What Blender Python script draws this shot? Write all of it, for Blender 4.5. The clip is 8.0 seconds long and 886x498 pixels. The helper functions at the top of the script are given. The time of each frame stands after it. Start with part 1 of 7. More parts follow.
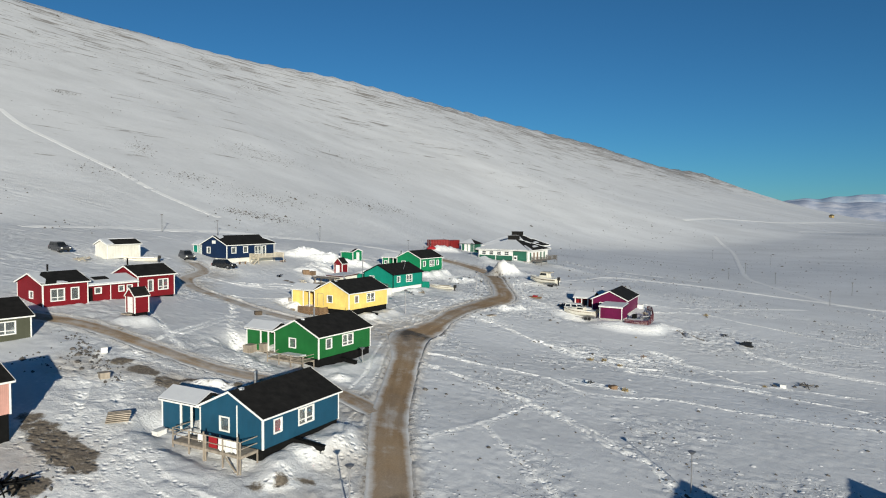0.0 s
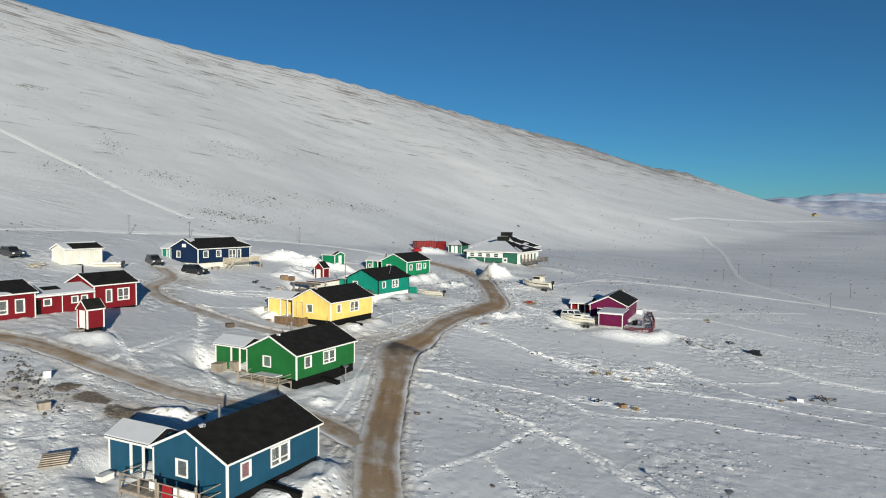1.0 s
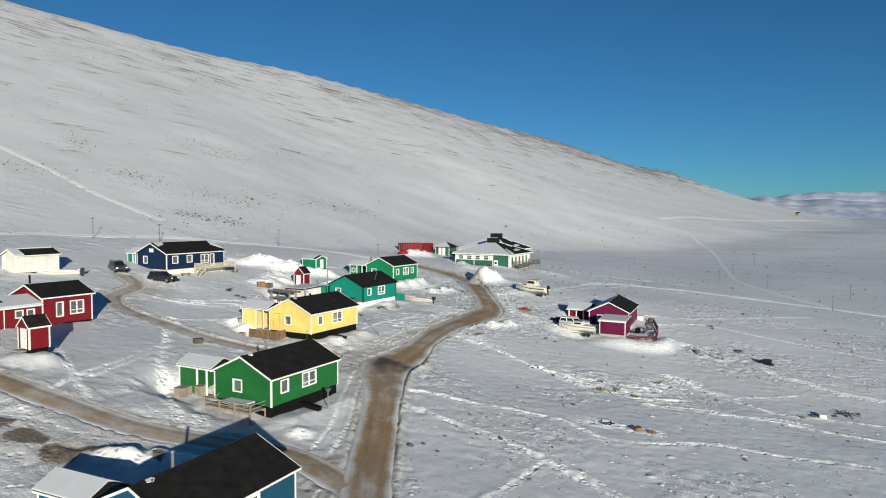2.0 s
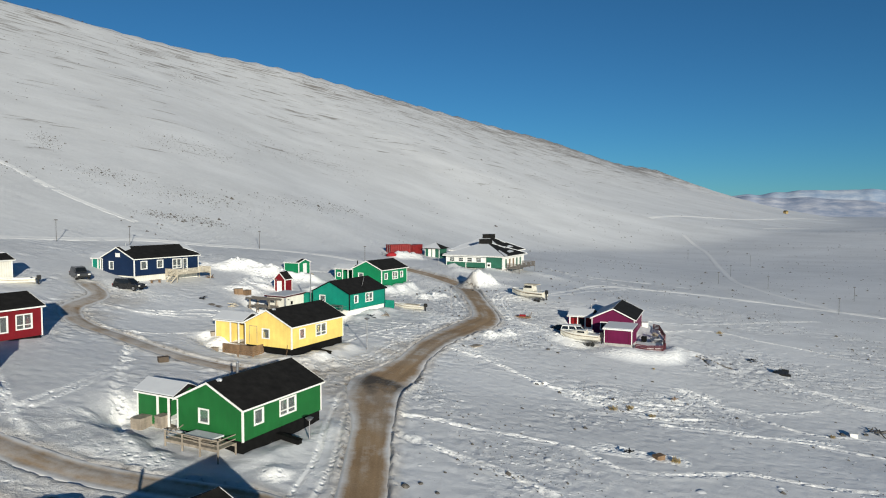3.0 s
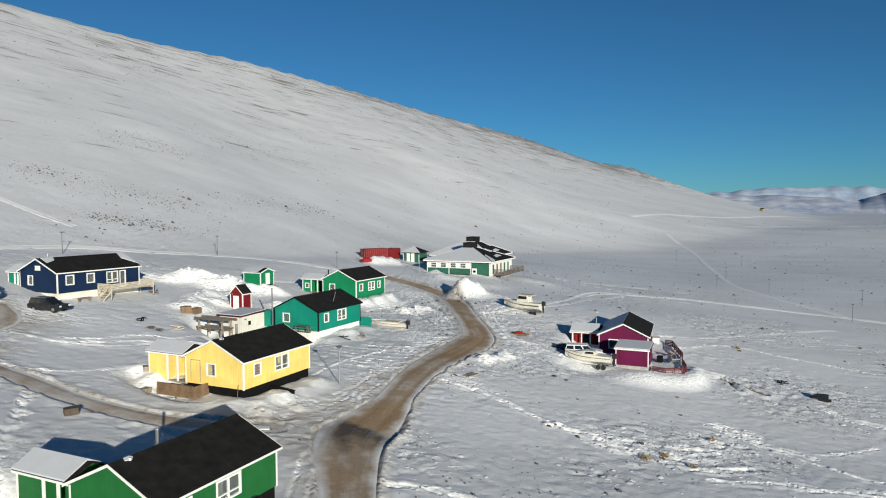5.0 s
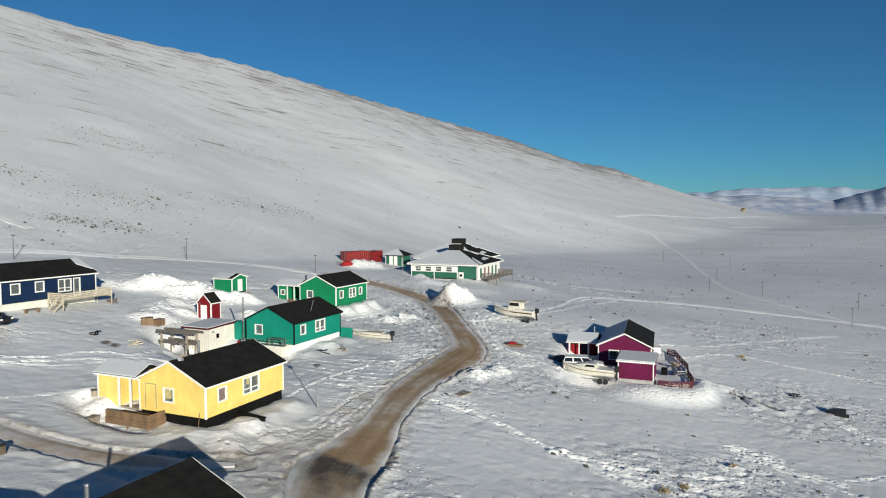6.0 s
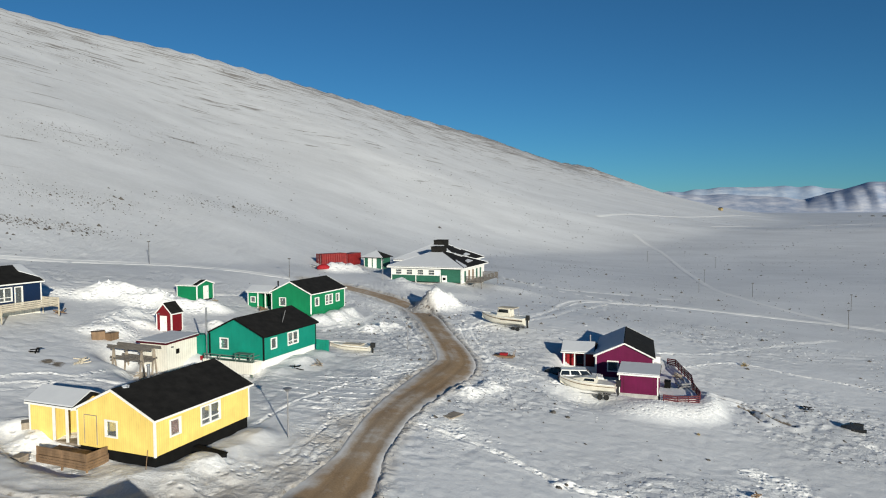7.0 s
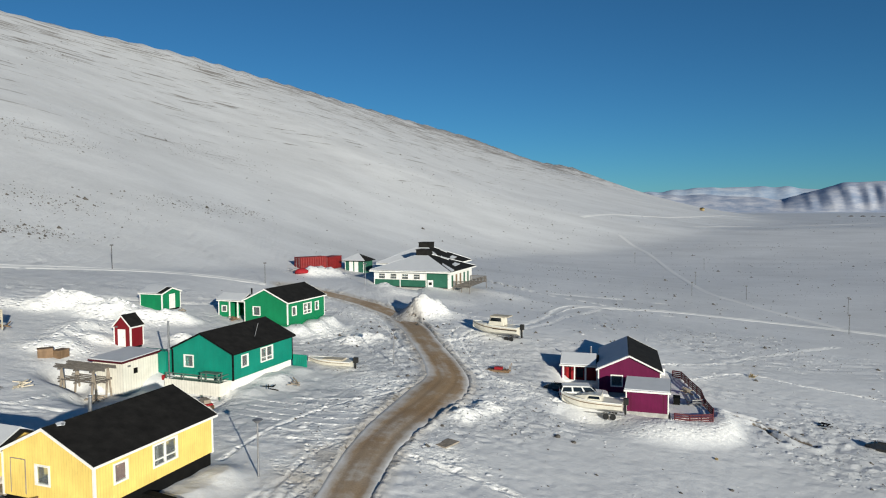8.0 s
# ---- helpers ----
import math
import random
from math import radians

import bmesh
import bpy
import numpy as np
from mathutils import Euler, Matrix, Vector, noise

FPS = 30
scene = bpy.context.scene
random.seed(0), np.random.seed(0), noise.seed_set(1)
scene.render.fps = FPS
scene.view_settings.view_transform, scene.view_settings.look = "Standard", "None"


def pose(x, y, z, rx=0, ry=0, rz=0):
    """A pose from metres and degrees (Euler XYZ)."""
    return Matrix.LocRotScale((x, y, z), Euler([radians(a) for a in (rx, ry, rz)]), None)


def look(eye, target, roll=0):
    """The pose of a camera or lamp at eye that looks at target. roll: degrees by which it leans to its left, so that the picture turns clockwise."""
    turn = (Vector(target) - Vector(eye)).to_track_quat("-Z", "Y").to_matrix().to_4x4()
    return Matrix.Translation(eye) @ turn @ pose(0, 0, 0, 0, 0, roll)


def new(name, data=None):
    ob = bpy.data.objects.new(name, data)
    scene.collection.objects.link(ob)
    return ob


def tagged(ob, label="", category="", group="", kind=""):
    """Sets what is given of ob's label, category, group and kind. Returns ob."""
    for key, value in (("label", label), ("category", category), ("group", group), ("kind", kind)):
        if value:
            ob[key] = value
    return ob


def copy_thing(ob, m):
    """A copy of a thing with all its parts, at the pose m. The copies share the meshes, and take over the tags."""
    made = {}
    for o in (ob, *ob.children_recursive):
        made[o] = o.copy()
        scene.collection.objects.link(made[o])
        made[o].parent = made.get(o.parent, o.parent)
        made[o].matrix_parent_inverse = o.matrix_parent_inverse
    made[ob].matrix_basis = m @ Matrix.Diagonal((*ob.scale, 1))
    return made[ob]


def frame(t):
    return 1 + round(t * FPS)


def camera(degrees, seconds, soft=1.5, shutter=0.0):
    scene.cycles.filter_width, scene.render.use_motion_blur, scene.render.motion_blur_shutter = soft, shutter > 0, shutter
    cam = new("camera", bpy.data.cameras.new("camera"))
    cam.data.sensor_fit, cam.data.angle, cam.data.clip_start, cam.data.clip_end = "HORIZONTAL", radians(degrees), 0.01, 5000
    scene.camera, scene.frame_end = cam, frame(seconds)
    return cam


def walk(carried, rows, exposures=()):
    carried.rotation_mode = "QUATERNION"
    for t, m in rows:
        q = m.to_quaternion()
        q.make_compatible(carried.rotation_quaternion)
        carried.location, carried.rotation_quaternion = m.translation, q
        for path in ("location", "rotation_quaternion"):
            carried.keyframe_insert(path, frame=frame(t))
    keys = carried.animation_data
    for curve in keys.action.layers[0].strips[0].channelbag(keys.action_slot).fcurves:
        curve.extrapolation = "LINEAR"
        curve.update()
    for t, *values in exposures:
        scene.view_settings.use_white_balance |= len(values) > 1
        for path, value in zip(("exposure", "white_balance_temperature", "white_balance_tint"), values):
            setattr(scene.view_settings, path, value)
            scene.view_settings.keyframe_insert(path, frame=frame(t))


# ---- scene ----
cam = camera(65.9, 8.0, soft=1.1)
PATH = [
    (0, (0.057, -0.01, 19.997), (0.053, 1.987, 19.892), 0.5),
    (0.5, (-0.585, 4.324, 20.127), (-0.565, 6.321, 20.021), 0.4),
    (1, (-1.106, 8.637, 20.266), (-1.058, 10.633, 20.159), 0.4),
    (1.5, (-1.605, 12.978, 20.38), (-1.532, 14.974, 20.273), 0.3),
    (3, (-2.66, 25.748, 20.748), (-2.521, 27.74, 20.637), 0.1),
    (3.5, (-2.839, 29.836, 20.87), (-2.69, 31.827, 20.758), 0.0),
    (4, (-2.992, 33.557, 20.996), (-2.831, 35.547, 20.884), -0.0),
    (4.5, (-3.068, 37.465, 21.107), (-2.882, 39.453, 20.993), -0.1),
    (6, (-3.222, 49.026, 21.268), (-2.949, 51.004, 21.154), -0.2),
    (6.5, (-3.158, 52.847, 21.302), (-2.859, 54.821, 21.187), -0.2),
    (7, (-3.075, 56.572, 21.352), (-2.737, 58.54, 21.236), -0.3),
    (7.5, (-2.95, 60.242, 21.39), (-2.583, 62.205, 21.274), -0.3),
    (8, (-2.825, 63.85, 21.479), (-2.431, 65.808, 21.363), -0.3),
]
walk(cam, [(t, look(eye, target, roll)) for t, eye, target, roll in PATH], [(0, 0.14), (8, 0.14)])

# ---- light ----
SUN_TURN, SUN_UP = 165.0, 12.5      # degrees clockwise from ahead, degrees above the horizon
world = bpy.data.worlds.new("world")
scene.world = world
world.use_nodes = True
wn, wl = world.node_tree.nodes, world.node_tree.links
sky = wn.new("ShaderNodeTexSky")
sky.sky_type, sky.sun_disc = "NISHITA", False
sky.sun_elevation, sky.sun_rotation = radians(SUN_UP), radians(SUN_TURN)
sky.altitude, sky.air_density, sky.dust_density, sky.ozone_density = 1200, 0.85, 0.0, 5.0
clear_air = wn.new("ShaderNodeMix")
clear_air.data_type, clear_air.blend_type = "RGBA", "MULTIPLY"
clear_air.inputs["Factor"].default_value = 1.0
clear_air.inputs["B"].default_value = (0.63, 1.11, 1.13, 1)
wl.new(sky.outputs[0], clear_air.inputs["A"])
wl.new(clear_air.outputs["Result"], wn["Background"].inputs[0])
wn["Background"].inputs[1].default_value = 0.058
sun_lamp = bpy.data.lights.new("sun", "SUN")
sun_lamp.energy, sun_lamp.angle, sun_lamp.color = 5.0, radians(0.6), (1.0, 0.955, 0.82)
sun = new("sun", sun_lamp)
sun.matrix_world = look((20, -90, 40), (20 - math.sin(radians(SUN_TURN)), -90 - math.cos(radians(SUN_TURN)), 40 - math.tan(radians(SUN_UP))))


# ---- materials ----
def material(name, base, rough=0.8, metal=0.0, spec=0.3):
    m = bpy.data.materials.new(name)
    m.use_nodes = True
    b = m.node_tree.nodes["Principled BSDF"]
    b.inputs["Base Color"].default_value = (*base, 1)
    b.inputs["Roughness"].default_value, b.inputs["Metallic"].default_value = rough, metal
    b.inputs["Specular IOR Level"].default_value = spec
    return m, m.node_tree.nodes, m.node_tree.links, b


def noise_tex(n, l, scale, detail=4.0, rough=0.6, coords="Object", stretch=(1, 1, 1), turn=0.0):
    """Noise in metres; turn first rotates the axes about z, stretch then scales them."""
    c, rot, mp, t = n.new("ShaderNodeTexCoord"), n.new("ShaderNodeMapping"), n.new("ShaderNodeMapping"), n.new("ShaderNodeTexNoise")
    rot.inputs["Rotation"].default_value = (0, 0, radians(turn))
    mp.inputs["Scale"].default_value = stretch
    t.inputs["Scale"].default_value, t.inputs["Detail"].default_value, t.inputs["Roughness"].default_value = scale, detail, rough
    l.new(c.outputs[coords], rot.inputs["Vector"])
    l.new(rot.outputs[0], mp.inputs["Vector"])
    l.new(mp.outputs[0], t.inputs["Vector"])
    return t.outputs["Fac"]


def ramp(n, l, fac, stops):
    r = n.new("ShaderNodeValToRGB")
    e = r.color_ramp.elements
    for i, (p, c) in enumerate(stops):
        el = e[i] if i < 2 else e.new(p)
        el.position, el.color = p, (*c, 1) if len(c) == 3 else c
    l.new(fac, r.inputs[0])
    return r.outputs[0]


def mix(n, l, fac, a, b, kind="MIX"):
    x = n.new("ShaderNodeMix")
    x.data_type, x.blend_type = "RGBA", kind
    for sock, v in ((x.inputs["Factor"], fac), (x.inputs["A"], a), (x.inputs["B"], b)):
        if isinstance(v, (int, float)):
            sock.default_value = v
        elif isinstance(v, tuple):
            sock.default_value = (*v, 1)
        else:
            l.new(v, sock)
    return x.outputs["Result"]


def relief(n, l, b, height, strength, distance):
    u = n.new("ShaderNodeBump")
    u.inputs["Strength"].default_value, u.inputs["Distance"].default_value = strength, distance
    l.new(height, u.inputs["Height"])
    l.new(u.outputs[0], b.inputs["Normal"])


def scaled(c, k):
    return tuple(v * k for v in c)


def mottled(name, base, rough=0.8, scale=3.0, spread=0.25, bump=0.2, dist=0.02, metal=0.0, spec=0.3, stretch=(1, 1, 1)):
    """One colour with large stains, fine grain and a little relief."""
    m, n, l, b = material(name, base, rough, metal, spec)
    big, fine = noise_tex(n, l, scale, 3, 0.6, stretch=stretch), noise_tex(n, l, scale * 9, 3, 0.7, stretch=stretch)
    c1 = ramp(n, l, big, [(0.3, scaled(base, 1 - spread)), (0.7, scaled(base, 1 + spread))])
    c2 = ramp(n, l, fine, [(0.3, (1 - spread * .6,) * 3), (0.7, (1.0, 1.0, 1.0))])
    l.new(mix(n, l, 1.0, c1, c2, "MULTIPLY"), b.inputs["Base Color"])
    relief(n, l, b, fine, bump, dist)
    return m


def boarded(name, base, pitch=0.14, rough=0.55):
    """Painted vertical boarding: grooves at the board's pitch along both walls, weathered paint."""
    m, n, l, b = material(name, base, rough, 0, 0.25)
    c, sep = n.new("ShaderNodeTexCoord"), n.new("ShaderNodeSeparateXYZ")
    l.new(c.outputs["Object"], sep.inputs[0])
    add, frac = n.new("ShaderNodeMath"), n.new("ShaderNodeMath")
    add.operation, frac.operation = "ADD", "PINGPONG"
    l.new(sep.outputs["X"], add.inputs[0]), l.new(sep.outputs["Y"], add.inputs[1])
    l.new(add.outputs[0], frac.inputs[0])
    frac.inputs[1].default_value = pitch / 2
    groove = n.new("ShaderNodeMapRange")
    groove.inputs["From Max"].default_value = pitch * 0.09
    l.new(frac.outputs[0], groove.inputs["Value"])
    big = noise_tex(n, l, 0.6, 4, 0.6)
    streak = noise_tex(n, l, 2.2, 4, 0.7, stretch=(3, 3, 0.25))
    c1 = ramp(n, l, big, [(0.3, scaled(base, 0.84)), (0.7, scaled(base, 1.1))])
    c2 = ramp(n, l, streak, [(0.3, (0.9, 0.9, 0.9)), (0.65, (1.0, 1.0, 1.0))])
    col = mix(n, l, 1.0, c1, c2, "MULTIPLY")
    dark = ramp(n, l, groove.outputs[0], [(0.0, (0.7, 0.7, 0.7)), (1.0, (1.0, 1.0, 1.0))])
    l.new(mix(n, l, 1.0, col, dark, "MULTIPLY"), b.inputs["Base Color"])
    relief(n, l, b, groove.outputs[0], 0.6, 0.012)
    return m


def snow_material(name, base=(0.82, 0.825, 0.825), coarse=0.5):
    m, n, l, b = material(name, base, 0.65, 0, 0.25)
    wide = noise_tex(n, l, 0.05, 4, 0.6)
    mid = noise_tex(n, l, 0.9, 5, 0.65)
    fine = noise_tex(n, l, 6.0, 4, 0.7)
    c1 = ramp(n, l, wide, [(0.3, scaled(base, 0.93)), (0.7, base)])
    c2 = ramp(n, l, mid, [(0.25, (0.93, 0.93, 0.94)), (0.6, (1.0, 1.0, 1.0))])
    l.new(mix(n, l, 1.0, c1, c2, "MULTIPLY"), b.inputs["Base Color"])
    h = mix(n, l, 0.35, mid, fine)
    relief(n, l, b, h, coarse, 0.12)
    return m


def slope_tex(n, l, scale, along, detail, rough):
    """Noise drawn out along the lines on which the wind sweeps the hillside."""
    c, sep, comb, t = n.new("ShaderNodeTexCoord"), n.new("ShaderNodeSeparateXYZ"), n.new("ShaderNodeCombineXYZ"), n.new("ShaderNodeTexNoise")
    l.new(c.outputs["Object"], sep.inputs[0])
    for axis, kx, ky in (("X", .53, -.85), ("Y", .85 * along, .53 * along)):
        one, two = n.new("ShaderNodeMath"), n.new("ShaderNodeMath")
        one.operation, two.operation = "MULTIPLY", "MULTIPLY_ADD"
        one.inputs[1].default_value, two.inputs[1].default_value = kx, ky
        l.new(sep.outputs["X"], one.inputs[0]), l.new(sep.outputs["Y"], two.inputs[0]), l.new(one.outputs[0], two.inputs[2])
        l.new(two.outputs[0], comb.inputs[axis])
    l.new(comb.outputs[0], t.inputs["Vector"])
    t.inputs["Scale"].default_value, t.inputs["Detail"].default_value, t.inputs["Roughness"].default_value = scale, detail, rough
    return t.outputs["Fac"]


def ground_material():
    """Wind-packed snow; bare gravel and dry ground shows through where 'bare' says so; the hill has swept stony streaks."""
    base, churned_lit = (0.665, 0.675, 0.69), (0.90, 0.895, 0.88)
    m, n, l, b = material("packed_snow", base, 0.65, 0, 0.25)
    wide = noise_tex(n, l, 0.06, 6, 0.65, "Object", (.4, 1, 1), 8)
    mid = noise_tex(n, l, 1.3, 8, 0.75, "Object", (.75, 1.0, 1), 8)
    fine = noise_tex(n, l, 4.0, 5, 0.75)
    c1 = ramp(n, l, wide, [(0.34, scaled(base, 0.88)), (0.66, scaled(base, 1.06))])
    c2 = ramp(n, l, mid, [(0.25, (0.9, 0.9, 0.91)), (0.6, (1.0, 1.0, 1.0))])
    col = mix(n, l, 1.0, c1, c2, "MULTIPLY")
    # Broken-up snow is whiter; this white also stands in for caught low sun.
    fr = n.new("ShaderNodeAttribute")
    fr.attribute_name = "fresh_lit"
    steps = noise_tex(n, l, 2.6, 4, 0.75)
    addf, turned = n.new("ShaderNodeMath"), n.new("ShaderNodeMapRange")
    addf.operation = "ADD"
    l.new(fr.outputs["Fac"], addf.inputs[0]), l.new(steps, addf.inputs[1])
    turned.inputs["From Min"].default_value, turned.inputs["From Max"].default_value = 0.62, 1.02
    l.new(addf.outputs[0], turned.inputs["Value"])
    col = mix(n, l, turned.outputs[0], col, churned_lit)
    sl = n.new("ShaderNodeAttribute")
    sl.attribute_name = "slush"
    addd, soiled = n.new("ShaderNodeMath"), n.new("ShaderNodeMapRange")
    addd.operation = "ADD"
    l.new(sl.outputs["Fac"], addd.inputs[0]), l.new(noise_tex(n, l, 0.5, 6, 0.7), addd.inputs[1])
    soiled.inputs["From Min"].default_value, soiled.inputs["From Max"].default_value, soiled.inputs["To Max"].default_value = 0.66, 1.25, 0.75
    l.new(addd.outputs[0], soiled.inputs["Value"])
    col = mix(n, l, soiled.outputs[0], col, (0.42, 0.38, 0.335))
    at = n.new("ShaderNodeAttribute")
    at.attribute_name = "bare"
    grit = noise_tex(n, l, 1.3, 6, 0.75)
    add = n.new("ShaderNodeMath")
    add.operation = "ADD"
    l.new(at.outputs["Fac"], add.inputs[0]), l.new(grit, add.inputs[1])
    cover = ramp(n, l, add.outputs[0], [(0.80, (0, 0, 0)), (1.05, (1, 1, 1))])
    soil = ramp(n, l, fine, [(0.3, (0.10, 0.082, 0.065)), (0.7, (0.27, 0.225, 0.17))])
    col = mix(n, l, cover, col, soil)
    st = n.new("ShaderNodeAttribute")
    st.attribute_name = "stony"
    streak = slope_tex(n, l, 0.30, .14, 6, 0.68)
    patch = slope_tex(n, l, 0.035, .4, 4, 0.65)
    addp, adds = n.new("ShaderNodeMath"), n.new("ShaderNodeMath")
    addp.operation, adds.operation = "MULTIPLY_ADD", "ADD"
    addp.inputs[1].default_value = 2.6
    l.new(streak, addp.inputs[0]), l.new(patch, addp.inputs[2])
    l.new(addp.outputs[0], adds.inputs[0]), l.new(st.outputs["Fac"], adds.inputs[1])
    rangea = n.new("ShaderNodeMapRange")
    rangea.inputs["From Min"].default_value, rangea.inputs["From Max"].default_value = 2.53, 2.74
    rangea.inputs["To Max"].default_value = 0.8
    l.new(adds.outputs[0], rangea.inputs["Value"])
    stone = ramp(n, l, mid, [(0.3, (0.10, 0.088, 0.075)), (0.7, (0.24, 0.21, 0.18))])
    thin = n.new("ShaderNodeMath")
    thin.operation = "MULTIPLY"
    thin.inputs[1].default_value = 0.34
    l.new(st.outputs["Fac"], thin.inputs[0])
    col = mix(n, l, thin.outputs[0], col, (0.30, 0.285, 0.27))
    col = mix(n, l, rangea.outputs[0], col, stone)
    l.new(col, b.inputs["Base Color"])
    drift = slope_tex(n, l, 0.05, .16, 5, 0.6)
    pits = n.new("ShaderNodeTexVoronoi")
    pits.inputs["Scale"].default_value, pits.inputs["Randomness"].default_value = 1.7, 1.0
    pc = n.new("ShaderNodeTexCoord")
    l.new(pc.outputs["Object"], pits.inputs["Vector"])
    dent = n.new("ShaderNodeMapRange")
    dent.inputs["From Min"].default_value, dent.inputs["From Max"].default_value = 0.12, 0.42
    l.new(pits.outputs["Distance"], dent.inputs["Value"])
    crumbs = mix(n, l, 0.5, mid, fine)
    h = mix(n, l, 0.3, mid, fine)
    h = mix(n, l, turned.outputs[0], h, mix(n, l, 0.4, crumbs, dent.outputs[0]))
    first = n.new("ShaderNodeBump")
    first.inputs["Distance"].default_value = 1.0
    l.new(st.outputs["Fac"], first.inputs["Strength"])
    l.new(drift, first.inputs["Height"])
    second = n.new("ShaderNodeBump")
    second.inputs["Distance"].default_value = 0.28
    pt = n.new("ShaderNodeAttribute")
    pt.attribute_name = "pitted"
    rougher, coarse = n.new("ShaderNodeMath"), n.new("ShaderNodeMapRange")
    rougher.operation = "MAXIMUM"
    l.new(turned.outputs[0], rougher.inputs[0]), l.new(pt.outputs["Fac"], rougher.inputs[1])
    coarse.inputs["To Min"].default_value, coarse.inputs["To Max"].default_value = 0.26, 0.9
    l.new(rougher.outputs[0], coarse.inputs["Value"])
    calm = n.new("ShaderNodeMapRange")
    calm.inputs["From Min"].default_value, calm.inputs["From Max"].default_value = 0.05, 0.4
    calm.inputs["To Min"].default_value, calm.inputs["To Max"].default_value = 1.0, 0.3
    l.new(st.outputs["Fac"], calm.inputs["Value"])
    gentle = n.new("ShaderNodeMath")
    gentle.operation = "MULTIPLY"
    l.new(coarse.outputs[0], gentle.inputs[0]), l.new(calm.outputs[0], gentle.inputs[1])
    l.new(gentle.outputs[0], second.inputs["Strength"])
    l.new(h, second.inputs["Height"])
    l.new(first.outputs[0], second.inputs["Normal"])
    l.new(second.outputs[0], b.inputs["Normal"])
    return m


def road_material():
    m, n, l, b = material("road_gravel", (0.2, 0.15, 0.1), 0.85, 0, 0.25)
    c = n.new("ShaderNodeAttribute")
    c.attribute_name = "across"
    run, side = n.new("ShaderNodeAttribute"), n.new("ShaderNodeAttribute")
    run.attribute_name, side.attribute_name = "along", "side"
    pos, streaks = n.new("ShaderNodeCombineXYZ"), n.new("ShaderNodeTexNoise")
    l.new(side.outputs["Fac"], pos.inputs["X"]), l.new(run.outputs["Fac"], pos.inputs["Y"])
    l.new(pos.outputs[0], streaks.inputs["Vector"])
    streaks.inputs["Scale"].default_value, streaks.inputs["Detail"].default_value, streaks.inputs["Roughness"].default_value = 1.4, 5, 0.6
    wide, fine = mix(n, l, 0.35, noise_tex(n, l, 0.16, 5, 0.6), streaks.outputs["Fac"]), noise_tex(n, l, 7.0, 4, 0.7)
    soil = ramp(n, l, wide, [(0.3, (0.25, 0.162, 0.09)), (0.5, (0.35, 0.24, 0.14)), (0.72, (0.41, 0.31, 0.21))])
    grey = n.new("ShaderNodeMapRange")
    grey.inputs["From Min"].default_value, grey.inputs["From Max"].default_value, grey.inputs["To Max"].default_value = 0.45, 0.65, 0.6
    l.new(noise_tex(n, l, 0.07, 4, 0.6), grey.inputs["Value"])
    soil = mix(n, l, grey.outputs[0], soil, (0.34, 0.30, 0.255))
    g = ramp(n, l, fine, [(0.3, (0.75, 0.75, 0.75)), (0.7, (1.0, 1.0, 1.0))])
    col = mix(n, l, 1.0, soil, g, "MULTIPLY")
    dust = mix(n, l, 0.25, noise_tex(n, l, 0.45, 6, 0.7), streaks.outputs["Fac"])
    add = n.new("ShaderNodeMath")
    add.operation = "ADD"
    wide_dust = n.new("ShaderNodeMapRange")
    wide_dust.inputs["From Min"].default_value, wide_dust.inputs["From Max"].default_value = 0.25, 0.75
    wide_dust.inputs["To Min"].default_value, wide_dust.inputs["To Max"].default_value = 0.1, 0.9
    l.new(dust, wide_dust.inputs["Value"])
    l.new(c.outputs["Fac"], add.inputs[0]), l.new(wide_dust.outputs[0], add.inputs[1])
    mr = n.new("ShaderNodeMapRange")
    mr.inputs["From Min"].default_value, mr.inputs["From Max"].default_value, mr.inputs["To Max"].default_value = .80, 1.45, 0.92
    l.new(add.outputs[0], mr.inputs["Value"])
    wet = n.new("ShaderNodeAttribute")
    wet.attribute_name = "wet"
    addw, wetness = n.new("ShaderNodeMath"), n.new("ShaderNodeMapRange")
    addw.operation = "ADD"
    l.new(wet.outputs["Fac"], addw.inputs[0]), l.new(noise_tex(n, l, 0.9, 5, 0.65), addw.inputs[1])
    wetness.inputs["From Min"].default_value, wetness.inputs["From Max"].default_value, wetness.inputs["To Max"].default_value = 0.80, 1.32, 0.95
    l.new(addw.outputs[0], wetness.inputs["Value"])
    col = mix(n, l, wetness.outputs[0], col, (0.058, 0.051, 0.045))
    l.new(mix(n, l, mr.outputs[0], col, (0.64, 0.64, 0.64)), b.inputs["Base Color"])
    relief(n, l, b, fine, 0.35, 0.05)
    return m


def glass_material():
    m, n, l, b = material("window_glass", (0.55, 0.6, 0.62), 0.03, 0, 0.5)
    b.inputs["Transmission Weight"].default_value, b.inputs["IOR"].default_value = 0.9, 1.15
    return m


SNOW, GROUND, ROAD, GLASS = snow_material("heaped_snow"), ground_material(), road_material(), glass_material()
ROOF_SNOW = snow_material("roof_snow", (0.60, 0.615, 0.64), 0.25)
WHITE = mottled("white_paint", (0.80, 0.79, 0.75), 0.5, 2.0, 0.07, 0.05)
CREAM = boarded("cream_paint", (0.78, 0.75, 0.66), 0.3)
FELT = mottled("roofing_felt", (0.017, 0.016, 0.0148), 0.85, 1.2, 0.35, 0.3, 0.02, 0, 0.12)
DARK = mottled("black_plinth", (0.008, 0.008, 0.008), 0.85, 2.0, 0.3, 0.2, 0.02, 0, 0.1)
PALE_WOOD = mottled("grey_weathered_wood", (0.33, 0.28, 0.225), 0.8, 2.0, 0.3, 0.4, 0.02, stretch=(1, 1, .4))
